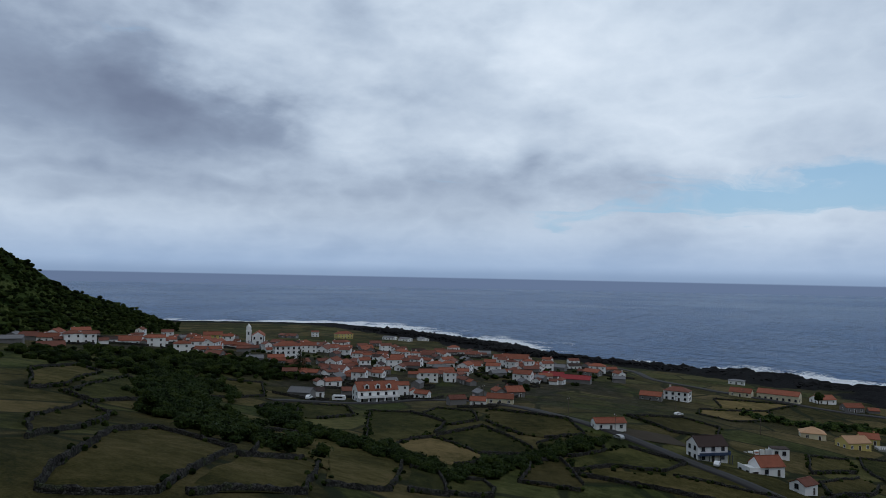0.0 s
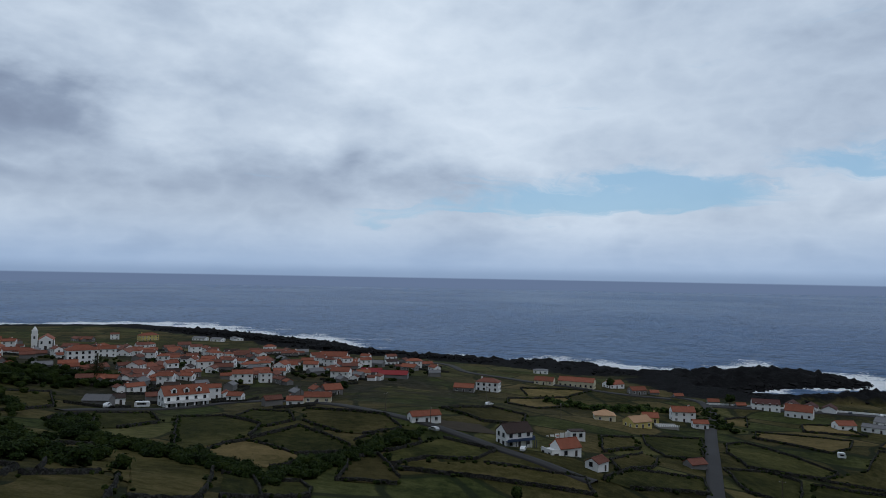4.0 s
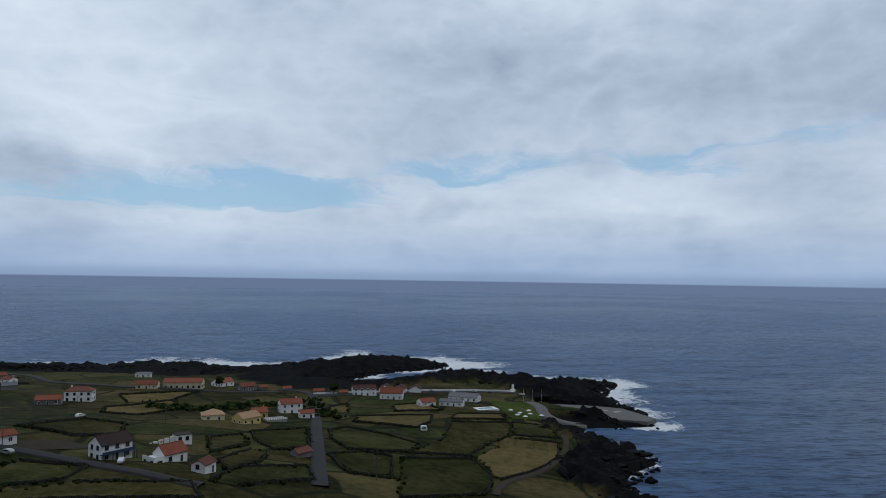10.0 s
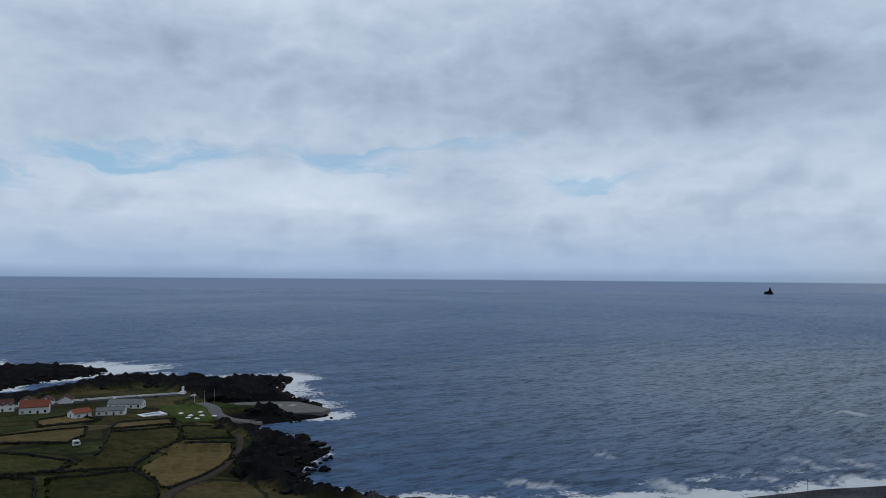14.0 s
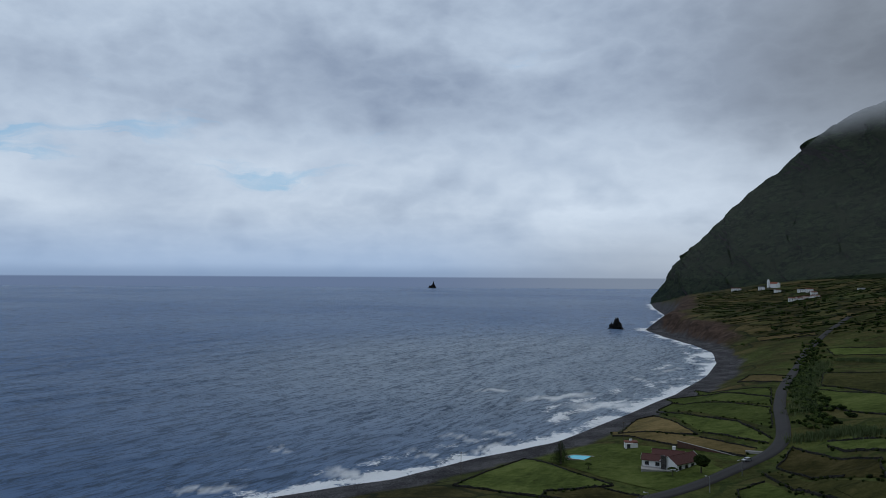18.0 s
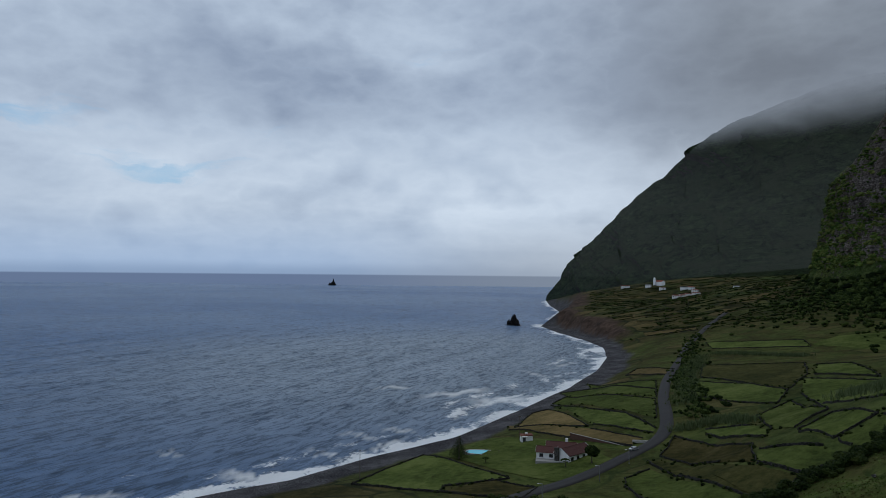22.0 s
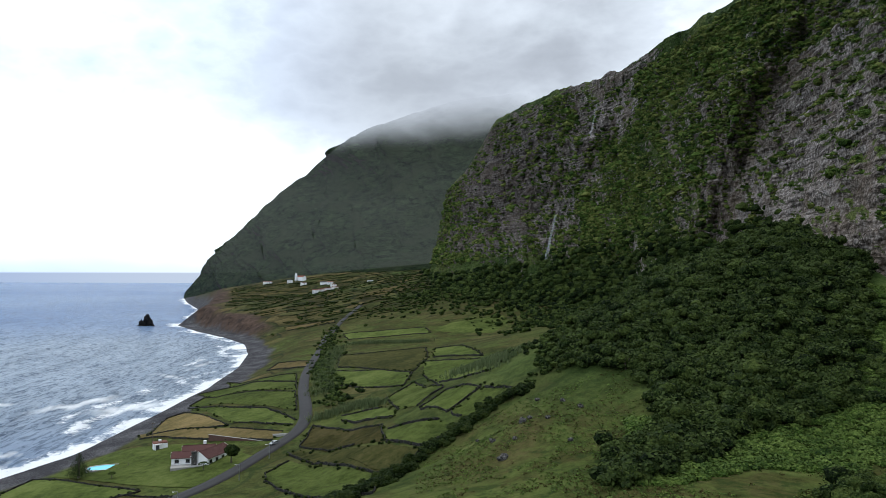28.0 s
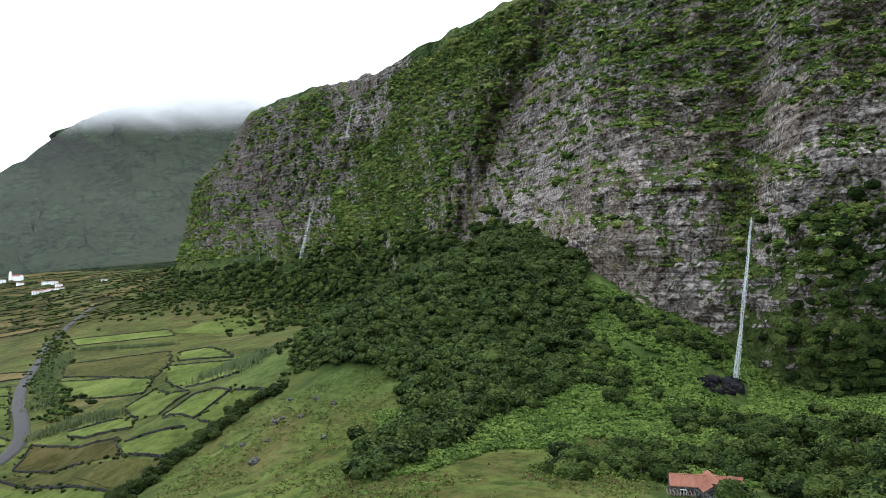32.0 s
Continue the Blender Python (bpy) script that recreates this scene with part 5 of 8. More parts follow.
def house(x, y, l, w, storeys, turn, wall, roof, label, hip=False, rise=None, chimney=True, windows=True, dark=False, name="house", category="house", group="", eave=None, base=None, doors=True, rng=random):
    thing = tagged(new(name), label, category, group)
    z = seat(x, y, turn, l, w) if base is None else base
    thing.matrix_world = pose(x, y, z, 0, 0, turn)
    eave = eave or (2.75 * storeys + 0.15)
    rise = rise or w * 0.27
    if hip:
        body = boxes("wall", [(-l / 2, l / 2, -w / 2, w / 2, -2.2, eave)], wall)
        rv, rf = hip_roof(l, w, eave, rise)
    else:
        bv, bf = gable_body(l, w, eave, rise)
        body = poly("wall", bv, bf, wall)
        rv, rf = gable_roof(l, w, eave, rise)
    part("wall", body, thing)
    top = part("roof", poly("roof", rv, rf, roof), thing)
    k = l / 2 - (w / 2 if hip else -0.1)
    part("ridge", boxes("ridge", [(-max(k, 0.3), max(k, 0.3), -0.14, 0.14, eave + rise + 0.12, eave + rise + 0.34)], roof), top)
    if chimney:
        cx = l * rng.choice((-0.32, 0.3))
        ch = part("chimney", boxes("chimney", [(cx - 0.4, cx + 0.4, w * 0.16 - 0.35, w * 0.16 + 0.35, eave, eave + rise + 0.8)], wall), top)
        part("chimney_cap", boxes("chimney_cap", [(cx - 0.5, cx + 0.5, w * 0.16 - 0.45, w * 0.16 + 0.45, eave + rise + 0.8, eave + rise + 0.95)], roof), ch)
    if windows:
        n = max(2, int(l / 3.4))
        for s in range(int(storeys)):
            for i in range(n):
                u = -l / 2 + l * (i + 0.5) / n
                if doors and s == 0 and i == n // 2:
                    add_door(thing, u, -w / 2, 0.05, 180)
                else:
                    add_window(thing, u, -w / 2 - 0.01, 0.95 + 2.75 * s, 180, dark)
                add_window(thing, u, w / 2 + 0.01, 0.95 + 2.75 * s, 0, dark)
            for sx, tr in ((-1, 90), (1, -90)):
                for dy in ((-0.22, 0.22) if w > 7 else (0,)):
                    add_window(thing, sx * (l / 2 + 0.01), dy * w, 0.95 + 2.75 * s, tr, dark)
    return thing


# small village houses: x, y, length, kind
VILLAGE = [
    (-213.2, 349.0, 10.1, "g"),
    (-238.3, 407.4, 11.7, "r"),
    (-180.7, 325.2, 11.5, "R"),
    (-249.4, 454.0, 14.9, "w"),
    (-201.4, 383.3, 8.9, "w"),
    (-284.7, 554.1, 14.1, "w"),
    (-374.1, 789.9, 21.6, "y"),
    (-195.8, 416.2, 7.6, "d"),
    (-187.2, 421.3, 15.2, "w"),
    (-399.5, 942.9, 23.2, "w"),
    (-328.7, 803.4, 12.5, "o"),
    (-295.5, 690.4, 12.4, "w"),
    (-212.9, 517.9, 13.8, "w"),
    (-231.7, 594.4, 7.9, "w"),
    (-181.6, 506.4, 8.9, "w"),
    (-206.0, 585.8, 15.3, "o"),
    (-190.6, 585.8, 15.2, "y"),
    (-139.9, 409.8, 7.1, "o"),
    (-149.1, 465.7, 8.0, "w"),
    (-147.1, 488.3, 9.4, "w"),
    (-202.4, 676.4, 11.6, "w"),
    (-139.0, 488.6, 12.5, "w"),
    (-121.6, 489.1, 6.2, "w"),
    (-95.8, 414.1, 7.9, "o"),
]
VILLAGE += [
    (-121.1, 587.7, 8.6, "d"),
    (-111.2, 573.3, 7.2, "w"),
    (-92.2, 557.4, 15.1, "w"),
    (-90.0, 614.4, 10.2, "w"),
    (-65.9, 431.0, 10.8, "w"),
    (-112.2, 803.2, 20.0, "y"),
    (-146.0, 810.0, 8.5, "w"),
    (-71.7, 525.1, 8.7, "w"),
    (-61.1, 520.4, 10.8, "w"),
    (-54.6, 529.2, 8.8, "w"),
    (-64.7, 687.0, 11.4, "o"),
    (-31.7, 470.9, 9.7, "w"),
    (-30.7, 552.1, 11.4, "w"),
    (-11.5, 519.9, 10.7, "w"),
    (-19.8, 541.6, 6.7, "w"),
    (-2.0, 605.0, 7.5, "w"),
    (-58.2, 376.5, 9.4, "w"),
    (-66.4, 409.6, 6.0, "o"),
    (-71.3, 393.6, 6.6, "o"),
    (-51.8, 409.7, 7.6, "w"),
    (-49.6, 451.3, 7.5, "w"),
    (-57.2, 435.3, 5.4, "w"),
    (-59.3, 337.8, 6.4, "d"),
    (-46.3, 355.0, 5.9, "r"),
]
VILLAGE += [
    (-20.7, 363.4, 8.2, "w"),
    (-13.0, 390.8, 7.2, "g"),
    (-9.1, 351.9, 7.2, "w"),
    (-63.6, 322.8, 10.8, "g"),
    (-28.3, 396.0, 6.5, "g"),
    (-60.6, 403.5, 5.9, "w"),
    (-37.3, 422.4, 6.1, "w"),
    (-161.2, 755.0, 12.7, "o"),
    (-71.9, 635.9, 9.2, "o"),
    (-48.2, 605.1, 10.0, "w"),
    (7.2, 611.0, 11.3, "o"),
    (19.0, 617.7, 10.2, "w"),
    (4.9, 507.0, 9.4, "w"),
    (14.4, 458.8, 7.6, "w"),
    (5.3, 423.0, 6.1, "w"),
    (26.0, 519.3, 9.6, "w"),
    (37.0, 534.7, 8.8, "o"),
    (35.6, 480.7, 9.9, "w"),
    (51.9, 518.4, 8.6, "w"),
    (65.6, 529.0, 7.7, "w"),
    (77.4, 541.5, 10.1, "w"),
    (103.0, 547.4, 10.3, "d"),
    (116.8, 527.2, 12.2, "w"),
    (55.3, 453.6, 11.3, "o"),
]
VILLAGE += [
    (63.2, 448.6, 6.5, "g"),
    (49.1, 419.1, 5.2, "g"),
    (119.7, 474.1, 8.0, "g"),
    (28.5, 348.8, 5.8, "o"),
    (7.2, 319.9, 7.9, "r"),
    (19.1, 342.5, 6.4, "g"),
    (46.7, 528.9, 7.6, "w"),
    (-22.5, 840.7, 17.3, "i"),
    (-41.8, 809.9, 13.3, "i"),
    (-60.7, 820.8, 15.2, "i"),
    (-170.8, 759.0, 12.8, "o"),
    (16.6, 310.6, 5.1, "w"),
]
KINDS = {"w": ("whitewashed village house with an orange tiled roof", MAT_WHITE, (MAT_ORANGE, MAT_ORANGE, MAT_OLDTILE)), "o": ("low stone house with a weathered orange tiled roof", MAT_GREYWALL, (MAT_ORANGE, MAT_OLDTILE)),
         "r": ("dark stone outbuilding with a red roof", MAT_GREYWALL, (MAT_OLDTILE,)), "R": ("dark stone barn with a dull red roof", MAT_BASALT, (MAT_OLDTILE,)), "y": ("yellow rendered house with an orange tiled roof", MAT_YELLOW, (MAT_ORANGE,)),
         "g": ("bare grey outbuilding with a grey sheet roof", MAT_GREYWALL, (MAT_GREYROOF,)), "d": ("white house with a dark brown roof", MAT_WHITE, (MAT_DARKTILE,)), "i": ("long white workshop with a flat grey roof", MAT_WHITE, (MAT_GREYROOF,))}


def build_village():
    rng = random.Random(11)
    # smaller houses close by their neighbours along the lanes
    rows = list(VILLAGE)
    for x, y, l, kind in VILLAGE:
        if kind in "woyd" and math.hypot(x, y) < 720 and y < 620 and rng.random() < 0.95:
            for k in range(14):
                a, far = rng.uniform(0, 6.28), rng.uniform(11, 24)
                nx, ny = x + far * math.cos(a), y + far * math.sin(a)
                if all(math.hypot(nx - r[0], ny - r[1]) > (r[2] + 9) * 0.62 for r in rows) and ny > 385:
                    rows.append((nx, ny, rng.uniform(7, 12), rng.choice("wwwwoodrg")))
                    if k > 5:
                        break
    for x, y, l, kind in rows:
        label, wall, roofs = KINDS[kind]
        l = min(max(l, 7.0), 20.0)
        w = min(max(l * rng.uniform(0.5, 0.66), 5.0), 9.0)
        face = -math.degrees(math.atan2(x, y))
        turn = face + rng.choice((0, 0, 12, -14, 24, -28, 70, -65)) + rng.uniform(-6, 6)
        storeys = 2 if (kind in "wy" and rng.random() < 0.45) else 1
        if kind == "i":
            storeys, w = 1, 9.0
        house(x, y, l, w, storeys, turn, wall, rng.choice(roofs), label, hip=rng.random() < 0.28 and kind in "wy", chimney=rng.random() < 0.5 and kind != "i", windows=kind not in "rgR", rise=1.2 if kind == "i" else None, group="village houses", rng=rng)
        if rng.random() < 0.6 and y < 640:
            c, s = math.cos(radians(turn)), math.sin(radians(turn))
            e = [(x + c * u - s * w2, y + s * u + c * w2) for u, w2 in ((-l / 2 - 5, -w / 2 - 5), (l / 2 + 5, -w / 2 - 5), (l / 2 + 5, w / 2 + 4))]
            for p, q in zip(e[:-1], e[1:]):
                tagged(new("garden_wall", wall_along(p, q, np.random.default_rng(int(abs(x) * 7)), 1.3, 0.35)), "dark basalt garden wall beside a village house", "wall", "garden walls")
        if rng.random() < 0.55 and kind in "wo":
            c, s = math.cos(radians(turn)), math.sin(radians(turn))
            k = rng.choice((-1, 1))
            ax, ay = x + c * k * (l / 2 + 2.6) - s * rng.uniform(-1, 3), y + s * k * (l / 2 + 2.6) + c * rng.uniform(-1, 3)
            house(ax, ay, 5.0, 4.2, 1, turn + 90 * rng.choice((0, 1)), wall if rng.random() < 0.6 else MAT_GREYWALL, rng.choice((MAT_OLDTILE, MAT_ORANGE)), "small lean-to beside a village house", chimney=False, windows=False, eave=2.3, name="outbuilding", category="outbuilding", group="village outbuildings", rng=rng)


build_village()


def turn_to(x, y, off=0.0):
    """The turn at which a building's front looks towards the hovering eye's side of the bay, plus off."""
    return -math.degrees(math.atan2(x, y)) + off


def named_houses():
    R = random.Random(3)
    # barn by the road, long side in view
    house(61, 256, 11.5, 5.0, 1, turn_to(61, 256, 22), MAT_WHITE, MAT_ORANGE, "long low white barn with an orange tiled roof by the road", chimney=False, name="barn", category="barn", rise=1.3, rng=R)
    # two-storey house with dark roof and balconies
    h = house(88, 233, 10.5, 7.2, 2, turn_to(88, 233, 32), MAT_WHITE, MAT_DARKTILE, "two-storey white house with a dark roof and dark blue balconies", chimney=False, dark=True, rise=2.5, eave=5.2, rng=R)
    part("balcony", boxes("balcony", [(-5.6, 5.6, -4.9, -3.55, 2.4, 2.6), (-5.6, 5.6, -4.95, -4.85, 2.6, 3.4), (5.2, 6.4, -3.6, 3.6, 2.4, 2.6), (6.3, 6.4, -3.6, 3.6, 2.6, 3.4)], MAT_BLUE), h, "dark blue painted balcony")
    for px in (-5.3, -2, 2, 5.3, 6.2):
        part("post", boxes("post", [(px - 0.12, px + 0.12, -4.85, -4.6, -1.5, 2.4)], MAT_TRIM), h)
    # white house, orange roof, flat-roofed terrace in front
    h = house(103, 223, 8.4, 6.4, 1, turn_to(103, 223, 35), MAT_WHITE, MAT_ORANGE, "white house with a bright orange roof and a walled terrace", dark=True, rise=2.5, eave=3.1, rng=R)
    part("terrace", boxes("terrace", [(-8.0, -4.2, -3.4, 3.0, -2.0, 2.3), (-8.0, -7.8, -3.4, 3.0, 2.3, 3.1), (-8.0, -4.2, -3.4, -3.2, 2.3, 3.1)], MAT_WHITE), h, "white flat-roofed terrace with a parapet")
    for yy in (-2.2, 1.5):
        add_window(h, -8.02, yy, 0.6, 90, True)
    add_door(h, -6.0, -3.42, -0.3, 180, 1.8, 1.0)
    # lime-washed shed
    h = house(106, 206, 6.2, 4.8, 1, turn_to(106, 206, 58), MAT_WHITE, MAT_OLDTILE, "pale grey shed with an old brown tiled roof", chimney=False, eave=3.0, windows=False, rng=R)
    add_window(h, -3.12, 0.2, 1.8, 90, True)
    add_door(h, 1.2, -2.42, 0, 180)
    # roofless white walls behind it
    r = tagged(new("ruin"), "roofless white walls of an unfinished house", "ruin")
    r.matrix_world = pose(116, 254, seat(116, 254, 0, 14, 4), 0, 0, turn_to(116, 254, 18))
    for i in range(5):
        part("wall", boxes("wall", [(-7 + 2.0 * i, -5.4 + 2.0 * i, -0.25, 0.25, -1.5, 1.3 + 0.35 * i)], MAT_WHITE), r)
    part("room", boxes("room", [(2.6, 8.4, -2.2, 2.2, -1.5, 3.2)], MAT_WHITE), r)
    part("roof", boxes("roof", [(2.4, 8.6, -2.4, 2.4, 3.2, 3.4)], MAT_DARKTILE), r)
    for xx in (4.0, 6.6):
        add_window(r, xx, -2.22, 1.2, 180, True)
    # grey-roofed two-storey house with low orange annex
    house(138, 411, 14, 8, 2, turn_to(138, 411, -14), MAT_WHITE, MAT_OLDTILE, "two-storey white house with a faded brown roof", hip=True, dark=True, rng=R)
    house(120, 402, 12, 7, 1, turn_to(120, 402, -10), MAT_GREYWALL, MAT_ORANGE, "low stone house with an orange roof", chimney=False, rng=R)
    # long orange-roofed building by the coast road
    h = house(211, 440, 24, 9, 1, turn_to(211, 440, -12), MAT_CREAM, MAT_ORANGE, "long cream building with a wide orange roof by the coast road", dark=True, rise=2.2, eave=4.2, chimney=False, rng=R)
    house(190, 446, 13, 8, 1, turn_to(190, 446, -12), MAT_CREAM, MAT_ORANGE, "low cream wing with an orange roof", chimney=False, rng=R)
    house(216, 515, 11, 6, 1, turn_to(216, 515, -6), MAT_WHITE, MAT_GREYROOF, "small white flat-roofed house on the shore", hip=True, rise=0.8, chimney=False, rng=R)
    house(177, 303, 11, 8, 1, turn_to(177, 303, 40), MAT_YELLOW, MAT_TANTILE, "yellow house with a tan tiled roof", chimney=False, eave=3.2, rng=R)
    house(168, 319, 10, 8, 1, turn_to(168, 319, 8), MAT_CREAM, MAT_TANTILE, "cream house with a pale tan roof", hip=True, chimney=False, rng=R)
    house(197, 325, 8, 7, 1, turn_to(197, 325, 10), MAT_YELLOW, MAT_ORANGE, "small yellow house with an orange roof", rng=R)
    t = tagged(new("terrace"), "grey parapet terrace beside a yellow house", "terrace")
    t.matrix_world = pose(196, 308, seat(196, 308, 0, 12, 8), 0, 0, turn_to(196, 308, 16))
    part("deck", boxes("deck", [(-5, 5, -4, 4, -2, 1.6)], MAT_CONCRETE), t)
    for i in range(12):
        part("baluster", boxes("baluster", [(-5 + i * 0.88, -4.6 + i * 0.88, -4, -3.8, 1.6, 2.5)], MAT_WHITETRIM), t)
    h = house(222, 334, 12, 8, 2, turn_to(222, 334, 14), MAT_WHITE, MAT_ORANGE, "two-storey white house with an orange roof near the lane", rng=R)
    house(219, 314, 7.5, 5, 1, turn_to(219, 314, 14), MAT_WHITE, MAT_ORANGE, "small white annex with an orange roof", chimney=False, rng=R)
    house(157, 228, 7, 5, 1, turn_to(157, 228, 40), MAT_GREYWALL, MAT_OLDTILE, "low hut with a brown tiled roof", chimney=False, windows=False, eave=1.9, name="hut", category="hut", rng=R)
    house(241, 445, 13, 8, 1, turn_to(241, 445, 40), MAT_WHITE, MAT_ORANGE, "white gabled house with an orange roof near the lava shore", rng=R)
    house(246, 422, 11, 7, 1, turn_to(246, 422, 30), MAT_GREYWALL, MAT_ORANGE, "low stone house with an orange roof", chimney=False, rng=R)
    house(309, 376, 16, 8, 2, turn_to(309, 376, 8), MAT_WHITE, MAT_MAROON, "long two-storey white house with a brown roof", chimney=False, eave=4.6, rng=R)
    house(314, 353, 15, 9, 1, turn_to(314, 353, -6), MAT_WHITE, MAT_ORANGE, "white house with a large bright orange roof", eave=4.2, rise=3.2, chimney=False, rng=R)
    for i in range(3):
        house(334 + 9 * i, 382 - 6 * i, 11, 8, 1, turn_to(340, 380, 84), MAT_WHITE, MAT_MAROON, "white gabled shed with a maroon roof at the harbour", chimney=False, windows=False, group="harbour sheds", rng=R)
    house(311, 317, 10, 7, 1, turn_to(311, 317, 30), MAT_WHITE, MAT_ORANGE, "low restaurant wing with an orange roof", chimney=False, rng=R)
    house(326, 309, 15, 8, 1, turn_to(326, 309, -10), MAT_WHITE, MAT_GREYROOF, "low restaurant wing with a pale grey roof", chimney=False, rise=1.2, rng=R)
    house(352, 322, 20, 10, 1, turn_to(352, 322, -16), MAT_WHITE, MAT_GREYROOF, "long grey-roofed harbour building", chimney=False, rise=2.2, rng=R)
    house(285, 395, 7, 5, 1, turn_to(285, 395, 10), MAT_GREYWALL, MAT_ORANGE, "low hut with a red roof at the lane end", chimney=False, windows=False, eave=1.6, name="hut", category="hut", group="lane huts", rng=R)
    for px, py in ((270, 411), (258, 421), (297, 384)):
        house(px, py, 6, 4.5, 1, turn_to(px, py, 20), MAT_GREYWALL, MAT_ORANGE, "low hut with a red roof at the lane end", chimney=False, windows=False, eave=1.6, name="hut", category="hut", group="lane huts", rng=R)
    house(-100, 456, 17, 10, 3, turn_to(-100, 456, 10), MAT_WHITE, MAT_ORANGE, "three-storey white building with rows of windows", hip=True, dark=True, chimney=False, rng=R)
    house(27, 319, 12, 6, 1, turn_to(27, 319, -4), MAT_CREAM, MAT_ORANGE, "cream roadside house with an orange roof", chimney=False, rng=R)
    house(36, 349, 9, 8, 1, turn_to(36, 349, 20), MAT_GREYWALL, MAT_ORANGE, "stone house with an orange roof", rng=R)
    for sx, sy, sl in ((88, 459, 19), (75, 470, 14)):
        house(sx, sy, sl, 10, 1, turn_to(sx, sy, -8), MAT_GREYWALL, MAT_REDTILE, "long shed with a dark red sheet roof", chimney=False, windows=False, name="shed", category="shed", rise=2.0, group="red sheds", rng=R)
    house(58, 547, 20, 11, 2, turn_to(58, 547, -8), MAT_WHITE, MAT_ORANGE, "large white hall with a broad orange roof", chimney=False, rng=R)
    # large house with an arcade and dormers
    h = house(-32, 344, 20, 11, 2, turn_to(-32, 344, 16), MAT_WHITE, MAT_ORANGE, "large white house with an arcade and roof dormers", eave=6.0, rise=3.4, chimney=False, dark=True, rng=R)
    for i in range(5):
        k = part("arch", boxes("arch", [(-9.6 + 4 * i, -9.0 + 4 * i, -8.2, -5.5, -1.5, 2.8)], MAT_WHITE), h)
    part("gallery", boxes("gallery", [(-10, 10, -8.4, -5.5, 2.8, 3.2), (-10, 10, -8.4, -8.2, 3.2, 4.0)], MAT_WHITE), h)
    for i in range(3):
        dv, df = gable_body(2.2, 2.4, 2.0, 0.8, 0.4)
        dm = part("dormer", poly("dormer", dv, df, MAT_WHITE), h, at=pose(-5.5 + 5.5 * i, -3.6, 6.4, 0, 0, 90))
        rv, rf = gable_roof(2.2, 2.4, 2.0, 0.8, 0.2, 0.12)
        part("dormer_roof", poly("dormer_roof", rv, rf, MAT_ORANGE), dm)
        add_window(dm, -1.12, 0, 0.5, 90, True)


named_houses()


def church(x, y, turn, k, label, tower_side=-1):
    c = tagged(new("church"), label, "church")
    c.matrix_world = pose(x, y, seat(x, y, turn, 12 * k, 9 * k), 0, 0, turn) @ Matrix.Scale(k, 4)
    bv, bf = gable_body(22, 10, 7.5, 3.2)
    part("nave", poly("nave", bv, bf, MAT_WHITE), c, at=pose(0, 8, 0, 0, 0, 90))
    rv, rf = gable_roof(21.4, 10, 7.5, 3.2)
    part("roof", poly("roof", rv, rf, MAT_ORANGE), c, at=pose(0, 8.4, 0, 0, 0, 90))
    tx = tower_side * 7.2
    t = part("tower", boxes("tower", [(tx - 2, tx + 2, -3, 1, -2, 11.5), (tx - 2.3, tx + 2.3, -3.3, 1.3, 11.5, 11.9), (tx - 1.8, tx + 1.8, -2.8, 0.8, 11.9, 14.5), (tx - 2.1, tx + 2.1, -3.1, 1.1, 14.5, 14.8)], MAT_WHITE), c)
    d = part("dome", tube("dome", 1.7, 1.2, 1.2, MAT_WHITE, 12), t, at=pose(tx, -1, 14.8))
    part("lantern", tube("lantern", 1.2, 0.15, 1.6, MAT_WHITE, 12), d, at=pose(0, 0, 1.2))
    for sx in (-1, 1):
        part("corner_stone", boxes("corner_stone", [(sx * 4.8 - 0.35, sx * 4.8 + 0.35, -3.12, -2.95, -1, 7.6)], MAT_BASALT), c)
    part("belfry_opening", boxes("belfry_opening", [(tx - 0.6, tx + 0.6, -3.05, -2.7, 8.6, 10.8)], MAT_TRIM), t)
    add_door(c, 0, -3.05, 0, 180, 1.7, 1.7)
    for sx in (-2.6, 2.6):
        add_window(c, sx, -3.02, 5.0, 180, True, 1.0, 1.4)
    return c


church(-149, 570, 12, 1.0, "white parish church with a domed bell tower")
church(*polar(122.5, 1630), 100, 1.0, "small white chapel with a bell tower on the far shelf", 1)


def far_hamlet():
    R = random.Random(8)
    for x, y, l, off in ((1428, -827, 20, 4), (1313, -849, 11, 30), (1269, -872, 16, -6), (1258, -880, 13, 8), (1228, -868, 11, 20), (1212, -843, 17, -8), (1110, -793, 14, 12), (1060, -752, 12, -20), (1040, -700, 15, 4), (1052, -718, 10, 40), (1085, -770, 11, -5), (1190, -822, 12, 10),
                         (1118, -880, 11, 8), (1370, -850, 12, 6)):
        house(x, y, l, 8, 2, turn_to(x, y, off), MAT_WHITE, R.choice((MAT_OLDTILE, MAT_OLDTILE, MAT_MAROON, MAT_GREYROOF)), "small white house of the far hamlet", chimney=False, rise=1.1, group="far hamlet", rng=R)


far_hamlet()


